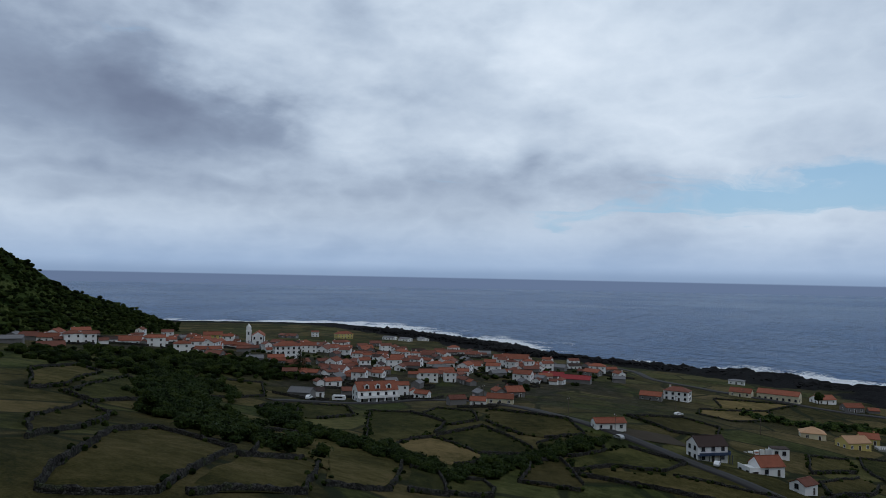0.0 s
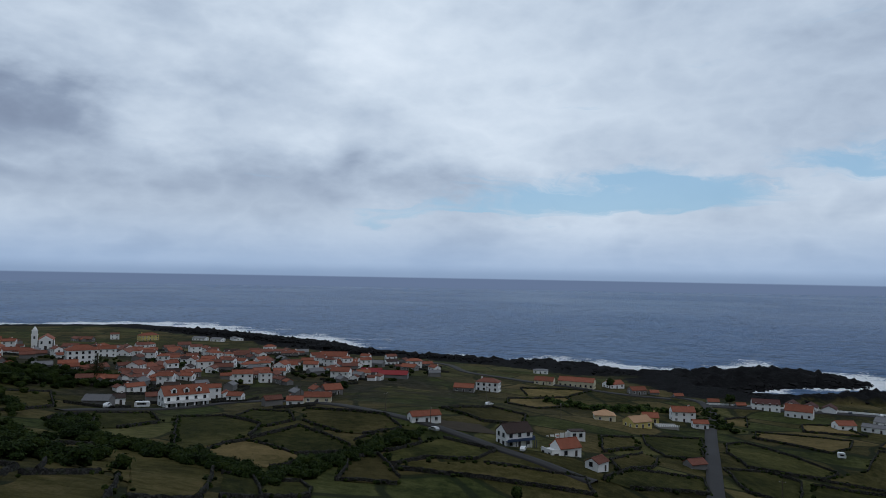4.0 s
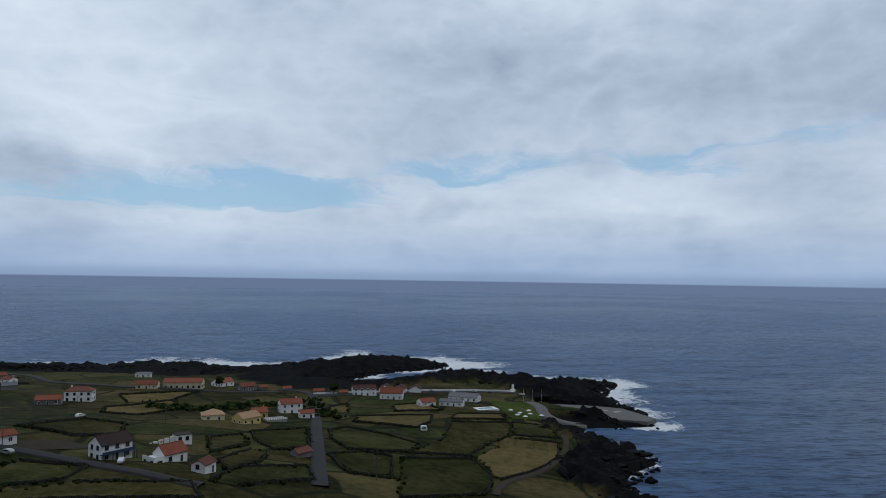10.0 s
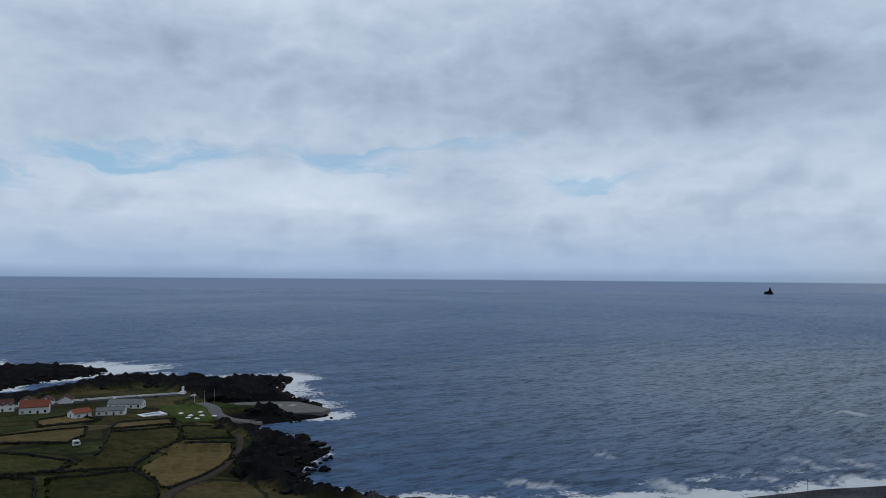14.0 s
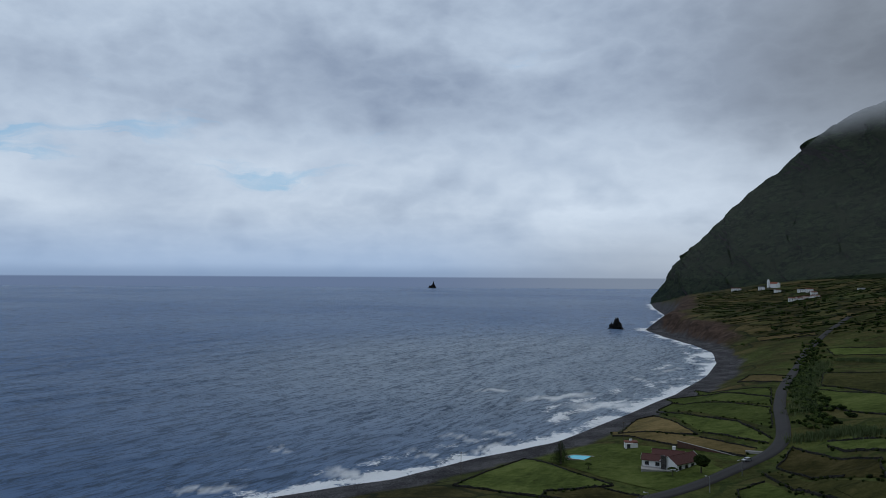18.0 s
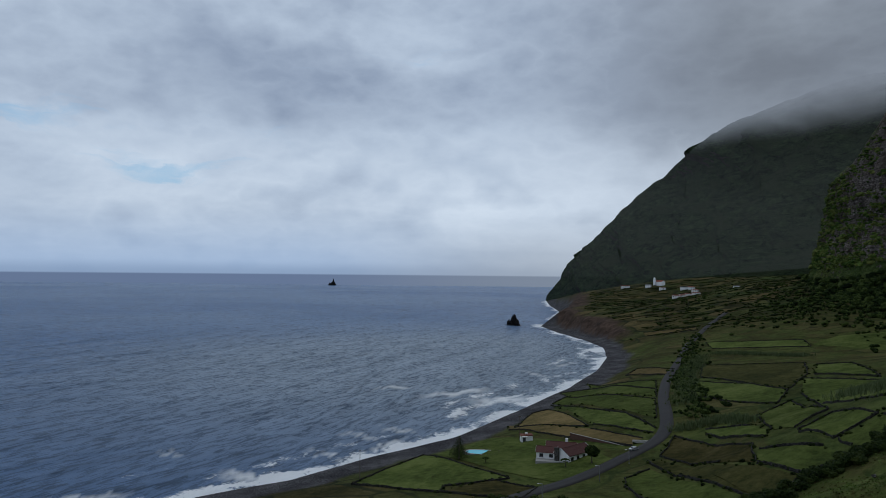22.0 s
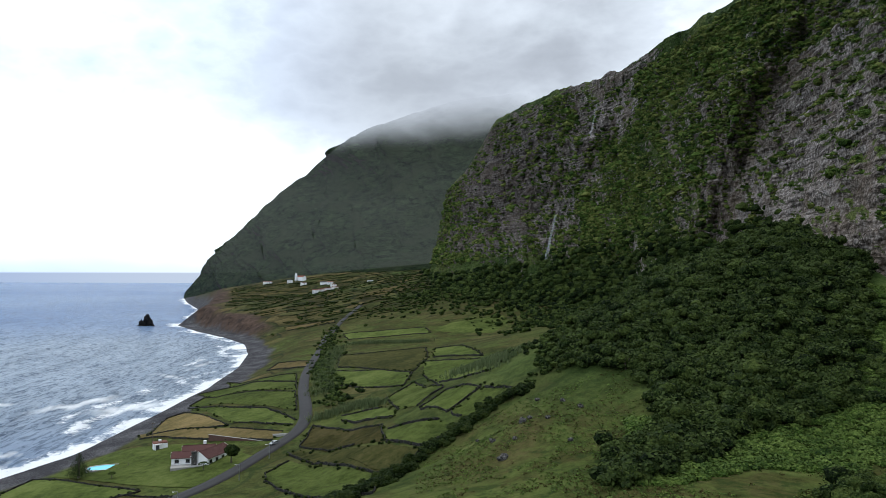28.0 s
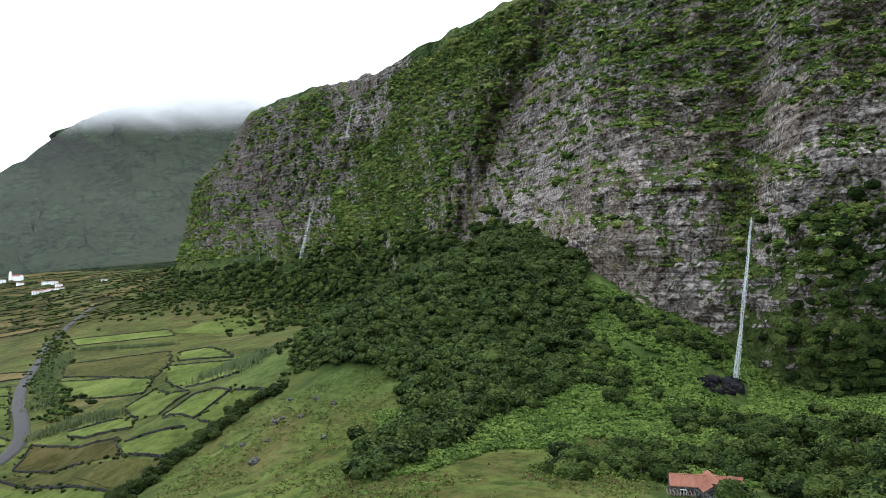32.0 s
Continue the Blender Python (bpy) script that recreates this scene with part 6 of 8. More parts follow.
# ---- the villa with the pool ----
def villa():
    h = tagged(new("villa"), "single-storey white villa with maroon roofs and a stone chimney", "house")
    x, y = 282, -133
    h.matrix_world = pose(x, y, ground(x, y) + 0.2, 0, 0, turn_to(x, y, 0))
    # gabled wing towards the garden, the range behind it and a low wing at its side
    for l, w, eave, rise, at, panes in ((16, 8.2, 3.0, 2.3, pose(4.4, 1.0, 0, 0, 0, 52), 4), (13, 6.6, 3.2, 1.7, pose(-0.6, 8.2, 0, 0, 0, -4), 3), (8.5, 6.4, 2.8, 1.6, pose(-6.8, 0.6, 0, 0, 0, -6), 2)):
        bv, bf = gable_body(l, w, eave, rise)
        b = part("wing", poly("wing", bv, bf, MAT_WHITE), h, at=at)
        rv, rf = gable_roof(l, w, eave, rise, 0.5)
        r = part("roof", poly("roof", rv, rf, MAT_MAROON), b)
        part("ridge", boxes("ridge", [(-l / 2, l / 2, -0.15, 0.15, eave + rise + 0.14, eave + rise + 0.34)], MAT_MAROON), r)
        for sx in (-1, 1):
            part("verge_board", poly("verge_board", [(sx * (l / 2 + 0.52), -w / 2 - 0.4, eave - 0.35), (sx * (l / 2 + 0.52), 0, eave + rise + 0.05), (sx * (l / 2 + 0.52), w / 2 + 0.4, eave - 0.35), (sx * (l / 2 + 0.52), w / 2 + 0.4, eave - 0.02), (sx * (l / 2 + 0.52), 0, eave + rise + 0.40), (sx * (l / 2 + 0.52), -w / 2 - 0.4, eave - 0.02)], [(0, 1, 4, 5), (1, 2, 3, 4)], MAT_WHITETRIM), b)
        for i in range(panes):
            add_window(b, -l / 2 + l * (i + 0.5) / panes, -w / 2 - 0.01, 0.8, 180, True, 1.3)
    part("chimney", boxes("chimney", [(-3.6, -1.6, -5.4, -4.2, -0.5, 5.2), (-3.75, -1.45, -5.55, -4.05, 5.2, 5.5)], MAT_BASALT), h, "tall grey stone chimney")
    part("small_chimney", boxes("small_chimney", [(1.0, 2.3, 8.4, 9.4, 4, 6.6)], MAT_WHITE), h)
    part("terrace", boxes("terrace", [(-11.5, 6.0, -7.4, -2.0, -1.2, 0.12)], MAT_CONCRETE), h)
    for i in range(4):
        part("porch_post", boxes("porch_post", [(3.2 + 1.6 * i, 3.45 + 1.6 * i, -6.6 + 1.9 * i, -6.35 + 1.9 * i, 0, 2.9)], MAT_WHITETRIM), h)
    g = tagged(new("garden_hut"), "small white garden hut with a red tiled roof", "hut")
    gx, gy = 326, -134
    g.matrix_world = pose(gx, gy, ground(gx, gy), 0, 0, turn_to(gx, gy, 8))
    part("wall", boxes("wall", [(-3, 3, -2.2, 2.2, -1, 2.8), (-2.6, 0.4, -3.6, -2.2, 2.6, 2.8), (-2.6, -2.3, -3.6, -3.3, -1, 2.6)], MAT_WHITE), g)
    part("roof", boxes("roof", [(-3.2, 3.2, -2.4, 2.4, 2.8, 3.0), (-0.8, 3.0, -2.0, 2.0, 3.0, 3.25)], MAT_OLDTILE), g)
    part("chimney", boxes("chimney", [(-0.6, 0.6, 0.2, 1.2, 3.0, 4.0)], MAT_WHITE), g)
    part("doorway", boxes("doorway", [(-2.2, -0.6, -2.24, -2.1, 0, 2.1)], MAT_TRIM), g)
    # kidney-shaped pool
    px, py = 315, -107
    p = tagged(new("swimming_pool"), "kidney-shaped turquoise swimming pool with a pale rim", "pool")
    p.matrix_world = pose(px, py, ground(px, py) + 0.35, 0, 0, turn_to(px, py, -8))
    n = 40
    ring = []
    for i in range(n):
        a = 2 * math.pi * i / n
        r = 1 + 0.16 * math.cos(2 * a) - 0.22 * math.exp(-((a - 4.4) / 0.5) ** 2)
        ring.append((6.6 * r * math.cos(a), 5.2 * r * math.sin(a)))
    water = plain("pool_water", (0.07, 0.55, 0.66), 0.08, 0.06, 0.6, spec=0.5)
    part("water", poly("water", [(a, b, 0) for a, b in ring], [tuple(range(n))], water), p)
    v = [(a, b, -0.8) for a, b in ring] + [(a, b, 0.12) for a, b in ring] + [(a * 1.13, b * 1.18, 0.12) for a, b in ring] + [(a * 1.13, b * 1.18, -1.2) for a, b in ring]
    f = [(k * n + i, k * n + (i + 1) % n, (k + 1) * n + (i + 1) % n, (k + 1) * n + i) for k in range(3) for i in range(n)]
    part("rim", poly("rim", v, f, MAT_CONCRETE), p)
    for i in range(18):
        a = 3.4 + i * 0.22
        part("fence_post", boxes("fence_post", [(8.4 * math.cos(a) - 0.06, 8.4 * math.cos(a) + 0.06, 7.0 * math.sin(a) - 0.06, 7.0 * math.sin(a) + 0.06, -0.8, 1.0)], MAT_WOOD), p)


villa()


# ---- the mill house below the waterfall ----
def mill():
    x, y = 13.4, -137
    z = ground(x, y)
    t = turn_to(x, y, 0)
    h = tagged(new("mill_house"), "cross-shaped basalt mill house with salmon tiled roofs", "house")
    h.matrix_world = pose(x, y, 90 - 137.6 * 0.2790 - 3.7, 0, 0, t + 8) @ Matrix.Scale(0.9, 4)
    for l, w, eave, rise, at in ((14.0, 4.6, 3.3, 1.5, pose(0, 0.8, 0)), (8.4, 5.2, 3.3, 1.7, pose(1.2, -0.3, 0, 0, 0, 96))):
        bv, bf = gable_body(l, w, eave, rise)
        b = part("wall", poly("wall", bv, bf, MAT_BASALT), h, at=at)
        rv, rf = gable_roof(l, w, eave, rise, 0.3, 0.16)
        r = part("roof", poly("roof", rv, rf, MAT_PINKTILE), b)
        part("ridge", boxes("ridge", [(-l / 2 - 0.1, l / 2 + 0.1, -0.13, 0.13, eave + rise + 0.12, eave + rise + 0.30)], MAT_PINKTILE), r)
        # tile courses
        slope = math.hypot(w / 2 + 0.3, rise)
        for sgn in (-1, 1):
            for i in range(int(l / 0.42)):
                u = -l / 2 + 0.2 + i * 0.42
                y0, z0 = sgn * (w / 2 + 0.28), eave - rise * 0.3 / (w / 2) + 0.26
                y1, z1 = sgn * 0.15, eave + rise + 0.24
                part("tile", poly("tile", [(u - 0.1, y0, z0), (u + 0.1, y0, z0), (u + 0.1, y1, z1), (u - 0.1, y1, z1), (u, y0, z0 + 0.09), (u, y1, z1 + 0.09)], [(0, 3, 2, 1), (0, 4, 5, 3), (1, 2, 5, 4), (0, 1, 4), (2, 3, 5)], MAT_PINKTILE), r)
    add_window(h, 0.6, -4.42, 1.2, 186, True, 0.8, 0.8)
    add_window(h, -4.6, -1.52, 1.2, 180)
    g = part("pergola", boxes("pergola", [(-8.0, -2.4, -4.2, -4.0, 2.2, 2.35), (-8.0, -7.85, -4.2, -4.05, 0, 2.2), (-2.6, -2.45, -4.2, -4.05, 0, 2.2)], MAT_WOOD), h, "weathered timber pergola")
    for i in range(9):
        part("rafter", boxes("rafter", [(-7.9 + i * 0.66, -7.78 + i * 0.66, -4.4, -1.5, 2.35, 2.47)], MAT_WOOD), g)


mill()


# ---- harbour ----
def harbour():
    pier = tagged(new("pier"), "low concrete harbour pier on black lava", "pier")
    pier.matrix_world = pose(0, 0, 0)
    v = [(396, 290), (413, 290), (426, 272), (434, 250), (419, 217), (406, 216), (398, 232), (397, 256), (392, 272)]
    n = len(v)
    part("deck", poly("deck", [(a, b, -2) for a, b in v] + [(a, b, 2.9) for a, b in v], [tuple(range(n, 2 * n))[::-1]] + [(i, n + i, n + (i + 1) % n, (i + 1) % n) for i in range(n)], MAT_QUAY), pier)
    for a, b, l in ((412, 262, 8), (416, 254, 7), (420, 246, 7)):
        part("slab", boxes("slab", [(a - l / 2, a + l / 2, b - 1.8, b + 1.8, 2.9, 3.05)], MAT_CONCRETE), pier)
    # white parapet along the harbour road
    line, side, z = ROAD_LINES["harbour_road"]
    wv, wf = [], []
    for i, (p, s, h) in enumerate(zip(line, side, z)):
        q = p + s * 5.6
        hh = float(h)
        wv += [(*(q - s * 0.25), hh - 1.5), (*(q - s * 0.25), hh + 1.3), (*(q + s * 0.25), hh + 1.3), (*(q + s * 0.25), hh - 2.5)]
        if i:
            k = 4 * i
            wf += [(k - 4, k, k + 1, k - 3), (k - 3, k + 1, k + 2, k - 2), (k - 2, k + 2, k + 3, k - 1)]
    tagged(new("sea_wall", poly("sea_wall", wv, wf, MAT_WHITE)), "low white sea wall along the harbour road", "wall")
    # parasols on the lawn
    for x, y in ((340.4, 272.5), (333.6, 262), (340.3, 265.5), (353, 268.5), (336, 258), (346, 262), (352, 258)):
        u = tagged(new("parasol"), "open white parasol on a thin pole over the lawn", "parasol", "lawn parasols")
        u.matrix_world = pose(x, y, ground(x, y) + 0.1)
        part("pole", tube("pole", 0.04, 0.04, 2.6, MAT_METAL, 6), u)
        part("canopy", tube("canopy", 1.7, 0.05, 0.65, MAT_WHITETRIM, 8), u, at=pose(0, 0, 2.1))
        part("base", tube("base", 0.35, 0.3, 0.12, MAT_CONCRETE, 8), u)
    p = tagged(new("bathing_pool"), "small blue pool with a wide white deck by the restaurant", "pool")
    p.matrix_world = pose(335, 288, ground(335, 288) + 0.4, 0, 0, turn_to(335, 288, 24))
    part("deck", boxes("deck", [(-7, 7, -4.5, -2.4, -1.5, 0.1), (-7, 7, 2.4, 4.5, -1.5, 0.1), (-7, -4.6, -2.4, 2.4, -1.5, 0.1), (4.6, 7, -2.4, 2.4, -1.5, 0.1)], MAT_WHITE), p)
    part("water", boxes("water", [(-4.6, 4.6, -2.4, 2.4, -1.2, -0.15)], plain("pool_water_dark", (0.10, 0.24, 0.32), 0.08, 0.08, 0.6, spec=0.5)), p)
    m = tagged(new("monument"), "white harbour monument with a stepped base", "monument")
    m.matrix_world = pose(424, 338, ground(424, 338))
    part("base", boxes("base", [(-3, 3, -2, 2, -1, 1.2), (-1.8, 1.8, -1.4, 1.4, 1.2, 2.6)], MAT_WHITE), m)
    part("column", boxes("column", [(-0.7, 0.7, -0.6, 0.6, 2.6, 6.2)], MAT_WHITE), m)
    for i in range(3):
        f = tagged(new("flagpole"), "thin bare white flagpole by the harbour", "flagpole", "harbour flagpoles")
        fx, fy = 392 + 5 * i, 303 - 4 * i
        f.matrix_world = pose(fx, fy, ground(fx, fy))
        part("pole", tube("pole", 0.09, 0.05, 8.0, MAT_WHITETRIM, 6), f)
        part("finial", tube("finial", 0.12, 0.02, 0.25, MAT_WHITETRIM, 6), f, at=pose(0, 0, 8))


harbour()


# ---- vehicles, poles ----
def car(x, y, turn, paint, label, k=1.0, tall=1.0, z=None):
    c = tagged(new("car"), label, "car")
    c.matrix_world = pose(x, y, (ground(x, y) + 0.5) if z is None else z, 0, 0, turn) @ Matrix.Diagonal((k, 1, tall, 1))
    prof = [(-2.05, 0.35), (2.05, 0.35), (2.1, 0.75), (1.2, 0.95), (0.6, 1.42), (-1.3, 1.45), (-1.95, 1.0), (-2.1, 0.9)]
    n = len(prof)
    v = [(a, -0.82, b) for a, b in prof] + [(a, 0.82, b) for a, b in prof]
    part("body", poly("body", v, [tuple(range(n)), tuple(range(n, 2 * n))[::-1]] + [(i, n + i, n + (i + 1) % n, (i + 1) % n) for i in range(n)], paint), c)
    part("windscreen", poly("windscreen", [(1.16, -0.7, 1.0), (1.16, 0.7, 1.0), (0.66, 0.66, 1.40), (0.66, -0.66, 1.40)], [(0, 1, 2, 3)], MAT_GLASS), c, at=pose(0.03, 0, 0.02))
    for s in (-1, 1):
        part("side_window", poly("side_window", [(-1.6, s * 0.83, 1.0), (0.85, s * 0.83, 1.0), (0.5, s * 0.83, 1.36), (-1.2, s * 0.83, 1.38)], [(0, 1, 2, 3)], MAT_GLASS), c)
        for a in (-1.3, 1.3):
            w = part("wheel", tube("wheel", 0.32, 0.32, 0.2, MAT_RUBBER, 14), c, at=pose(a, s * 0.78 - 0.1, 0.32, -90))
            part("rim", tube("rim", 0.18, 0.18, 0.24, MAT_METAL, 10, -0.02), w)
    return c


SILVER = plain("silver_car_paint", (0.45, 0.46, 0.47), 0.3, 0.05, 1.0, metal=0.5)
WHITECAR = plain("white_car_paint", (0.70, 0.71, 0.72), 0.3, 0.05, 1.0)
DARKCAR = plain("dark_car_paint", (0.05, 0.06, 0.08), 0.3, 0.1, 1.0)
car(271, -161, 100, SILVER, "small silver car parked beside the valley road")
car(61, 241, 118, SILVER, "silver car on the shore road by the barn")
car(86, 219, 60, WHITECAR, "white car parked below the dark-roofed house")
car(110, 326, 20, WHITECAR, "white pick-up parked in a dry field")
car(-58, 311, 80, WHITECAR, "white van parked in the village yard", 1.15, 1.35)
for i, (px, py) in enumerate(((330, 371), (341, 371), (362, 364), (378, 357), (392, 349), (400, 340), (415, 322))):
    car(px, py, 20 + 17 * i, (WHITECAR, SILVER, DARKCAR)[i % 3], "car parked along the harbour road")


def caravan(x, y, turn, l, label):
    c = tagged(new("caravan"), label, "caravan")
    c.matrix_world = pose(x, y, ground(x, y) + 0.45, 0, 0, turn)
    prof = [(-l / 2, 0.5), (l / 2, 0.5), (l / 2 + 0.2, 1.3), (l / 2 - 0.15, 2.3), (l / 2 - 0.6, 2.6), (-l / 2 + 0.3, 2.6), (-l / 2, 2.2)]
    n = len(prof)
    v = [(a, -1.1, b) for a, b in prof] + [(a, 1.1, b) for a, b in prof]
    part("body", poly("body", v, [tuple(range(n)), tuple(range(n, 2 * n))[::-1]] + [(i, n + i, n + (i + 1) % n, (i + 1) % n) for i in range(n)], WHITECAR), c)
    for s in (-1, 1):
        part("side_window", boxes("side_window", [(-l * 0.3, l * 0.3, s * 1.11 - 0.02, s * 1.11 + 0.02, 1.35, 2.0)], MAT_GLASS), c)
        part("wheel", tube("wheel", 0.33, 0.33, 0.2, MAT_RUBBER, 12), c, at=pose(0, s * 0.95 - 0.1, 0.33, -90))


caravan(-47, 326, turn_to(-47, 326, -8), 6.0, "white caravan parked at the village edge")
caravan(243, 249, turn_to(243, 249, 6), 3.0, "small white trailer standing in a pasture")


def pole(x, y, h, label="weathered timber utility pole with a crossarm", lamp=False):
    p = tagged(new("street_lamp" if lamp else "utility_pole"), label, "street lamp" if lamp else "utility pole", "street lamps" if lamp else "utility poles")
    p.matrix_world = pose(x, y, ground(x, y) - 0.3, 0, 0, (x * 37 + y * 17) % 180)
    part("mast", tube("mast", 0.15, 0.09, h, MAT_METAL if lamp else MAT_WOOD, 8), p)
    if lamp:
        part("arm", boxes("arm", [(0, 1.3, -0.05, 0.05, h - 0.15, h)], MAT_METAL), p)
        part("lantern", boxes("lantern", [(1.0, 1.7, -0.14, 0.14, h - 0.2, h - 0.02)], MAT_WHITETRIM), p)
    else:
        part("crossarm", boxes("crossarm", [(-0.9, 0.9, -0.06, 0.06, h - 0.7, h - 0.55)], MAT_WOOD), p)
        for a in (-0.8, 0, 0.8):
            part("insulator", tube("insulator", 0.06, 0.04, 0.2, MAT_WHITETRIM, 6), p, at=pose(a, 0, h - 0.55))


for x, y, h in ((163.8, 191.5, 8.5), (49.9, 275.5, 8), (62.3, 251.4, 7), (289.4, -45.5, 13), (330.4, -132.2, 12.5), (136, 300, 8), (20, 330, 8), (180, 420, 8), (120, 360, 8), (-20, 420, 8), (244, 340, 8), (90, 470, 8)):
    pole(x, y, h)
for x, y in ((240.6, -128.5), (220.8, -96.6), (256, -150)):
    pole(x, y, 6.2, "grey metal street lamp by the valley road", True)
bench = tagged(new("trough"), "pair of long white concrete troughs by the road", "trough")
bench.matrix_world = pose(281, -171.5, ground(281, -171.5) + 0.3, 0, 0, 62)
part("basin", boxes("basin", [(-4.5, 4.5, -0.8, -0.3, -0.5, 0.5)], MAT_CONCRETE), bench)
part("basin", boxes("basin", [(-4.5, 4.5, 0.5, 1.0, -0.5, 0.5)], MAT_CONCRETE), bench)

w = tagged(new("retaining_wall"), "low red-brown rendered garden wall with a pale coping", "wall")
w.matrix_world = pose(295.5, -158, ground(295.5, -158), 0, 0, math.degrees(math.atan2(-14.1, -33.6)))
part("wall", boxes("wall", [(-18, 18, -0.2, 0.2, -2.5, 1.1)], plain("red_brown_render", (0.085, 0.045, 0.034), 0.9, 0.35, 0.6)), w)
part("coping", boxes("coping", [(-18.1, 18.1, -0.28, 0.28, 1.1, 1.24)], MAT_CONCRETE), w)


# ---- plants ----
def leaf_cloud(centres, radii, per, size, rng, lumpy=0.35, up=0.15):
    """Leaf sprays over rounded clumps: small tilted four-cornered blades on each clump's outside."""
    n = len(centres)
    d = rng.normal(size=(n, per, 3))
    d[..., 2] += up * 2
    d /= np.linalg.norm(d, axis=-1, keepdims=True)
    d[..., 2] = np.where(d[..., 2] < -0.35, -d[..., 2], d[..., 2])
    r = 1 - lumpy * rng.random((n, per, 1)) ** 1.5
    c = centres[:, None, :] + d * r * radii[:, None, :]
    nrm = d + rng.normal(0, 0.55, d.shape)
    nrm[..., 2] += 0.35
    nrm /= np.linalg.norm(nrm, axis=-1, keepdims=True)
    a = np.cross(nrm, rng.normal(size=d.shape))
    a /= np.linalg.norm(a, axis=-1, keepdims=True)
    b = np.cross(nrm, a)
    s = (size * (0.6 + 0.8 * rng.random((n, per, 1)))) * (radii.mean(1)[:, None, None] ** 0.5)
    v = np.stack([c - a * s, c - b * s * 0.7 + nrm * s * 0.15, c + a * s, c + b * s * 0.7 - nrm * s * 0.15], 2).reshape(-1, 3)
    return v, np.arange(len(v)).reshape(-1, 4)


def icosphere(sub):
    bm = bmesh.new()
    bmesh.ops.create_icosphere(bm, subdivisions=sub, radius=1)
    v, f = np.array([v.co for v in bm.verts]), np.array([[v.index for v in g.verts] for g in bm.faces])
    bm.free()
    return v, f


BALLS = {1: icosphere(1), 2: icosphere(2)}


def canopy(centres, radii, rng, sub=2, rough=0.17):
    """Uneven rounded heads of foliage, each with bulges and hollows of its own."""
    bv, bf = BALLS[sub]
    n = len(centres)
    lobes = rng.normal(size=(n, 5, 3))
    lobes /= np.linalg.norm(lobes, axis=-1, keepdims=True)
    bulge = np.clip(np.einsum("vk,nlk->nvl", bv, lobes), 0, 1) ** 3
    k = 0.80 + 0.32 * bulge.max(-1) + rng.normal(0, rough * 0.55, (n, len(bv)))
    v = centres[:, None, :] + bv[None] * k[..., None] * radii[:, None, :]
    return v.reshape(-1, 3), (bf[None] + (np.arange(n) * len(bv))[:, None, None]).reshape(-1, 3)


def stuff(name, v, q, mat, label, category="vegetation"):
    return tagged(new(name, mesh_from(name, v, q, mat, False)), label, category, kind="stuff")


def clumps_of(trees, rng, tall, spread, k):
    """Each tree becomes k clumps round its head. trees: rows of x, y, z, size."""
    n = len(trees)
    off = rng.normal(0, 1, (n, k, 3)) * np.array([spread, spread, spread * 0.45])
    c = trees[:, None, :3] + off * trees[:, 3][:, None, None]
    c[..., 2] += tall * trees[:, 3][:, None]
    r = np.repeat(trees[:, 3], k)[:, None] * (0.75 + 0.5 * rng.random((n * k, 1))) * np.array([[1, 1, 0.72]])
    return c.reshape(-1, 3), r


def scatter(n, rng, spots, wide, lo, hi):
    """Random plants round given spots or along a line of them."""
    p = np.array(spots, float)
    seg = np.r_[0, np.cumsum(np.linalg.norm(np.diff(p, axis=0), axis=1))] if len(p) > 1 else np.array([0.0, 1.0])
    t = rng.random(n) * seg[-1]
    x, y = (np.interp(t, seg, p[:, i]) if len(p) > 1 else np.full(n, p[0, i]) for i in (0, 1))
    x, y = x + rng.normal(0, wide, n), y + rng.normal(0, wide, n)
    return np.c_[x, y, land_height(x, y), rng.uniform(lo, hi, n)]


def trunks(trees, tall, rng):
    """Thin leaning stems below the heads, several to a tree."""
    v, q = [], []
    for x, y, z, s in trees:
        for k in range(3):
            a, lean = rng.uniform(0, 6.28), rng.uniform(0.2, 0.7) * s
            r0, r1 = 0.13 * s ** 0.5, 0.06 * s ** 0.5
            h = tall * s
            base = len(v)
            for f, r in ((-0.15, r0), (0.5, (r0 + r1) / 2), (1.0, r1)):
                cx, cy = x + math.cos(a) * lean * max(f, 0) ** 1.5, y + math.sin(a) * lean * max(f, 0) ** 1.5
                v += [(cx + r * math.cos(w), cy + r * math.sin(w), z + h * f) for w in (0, 1.57, 3.14, 4.71)]
            for f in (0, 4):
                q += [(base + f + i, base + f + (i + 1) % 4, base + f + 4 + (i + 1) % 4, base + f + 4 + i) for i in range(4)]
    return np.array(v), np.array(q)


def inside(x, y, outline):
    """Which spots lie inside an outline of the plan."""
    hit = np.zeros(np.shape(x), bool)
    for (ax, ay), (bx, by) in zip(outline, outline[1:] + outline[:1]):
        if ay != by:
            hit ^= ((ay > y) != (by > y)) & (x < (bx - ax) * (y - ay) / (by - ay) + ax)
    return hit


WOOD = [(73, -276), (63, -252), (64, -224), (56, -206), (64, -190), (75, -177), (73, -156), (77, -122), (84, -130), (94, -146), (92, -165), (102, -187), (122, -199), (147, -201), (166, -232), (168, -262), (164, -300), (150, -350), (128, -360), (105, -345), (80, -320)]
HAY_PATCH = [(72, -116), (68, -138), (62, -158), (45, -168), (44, -138), (52, -118)]
HILL_MEADOW = [(141, -128), (158, -162), (164, -187), (137, -189), (111, -180), (99, -161), (95, -147), (76, -117), (90, -90), (130, -90)]


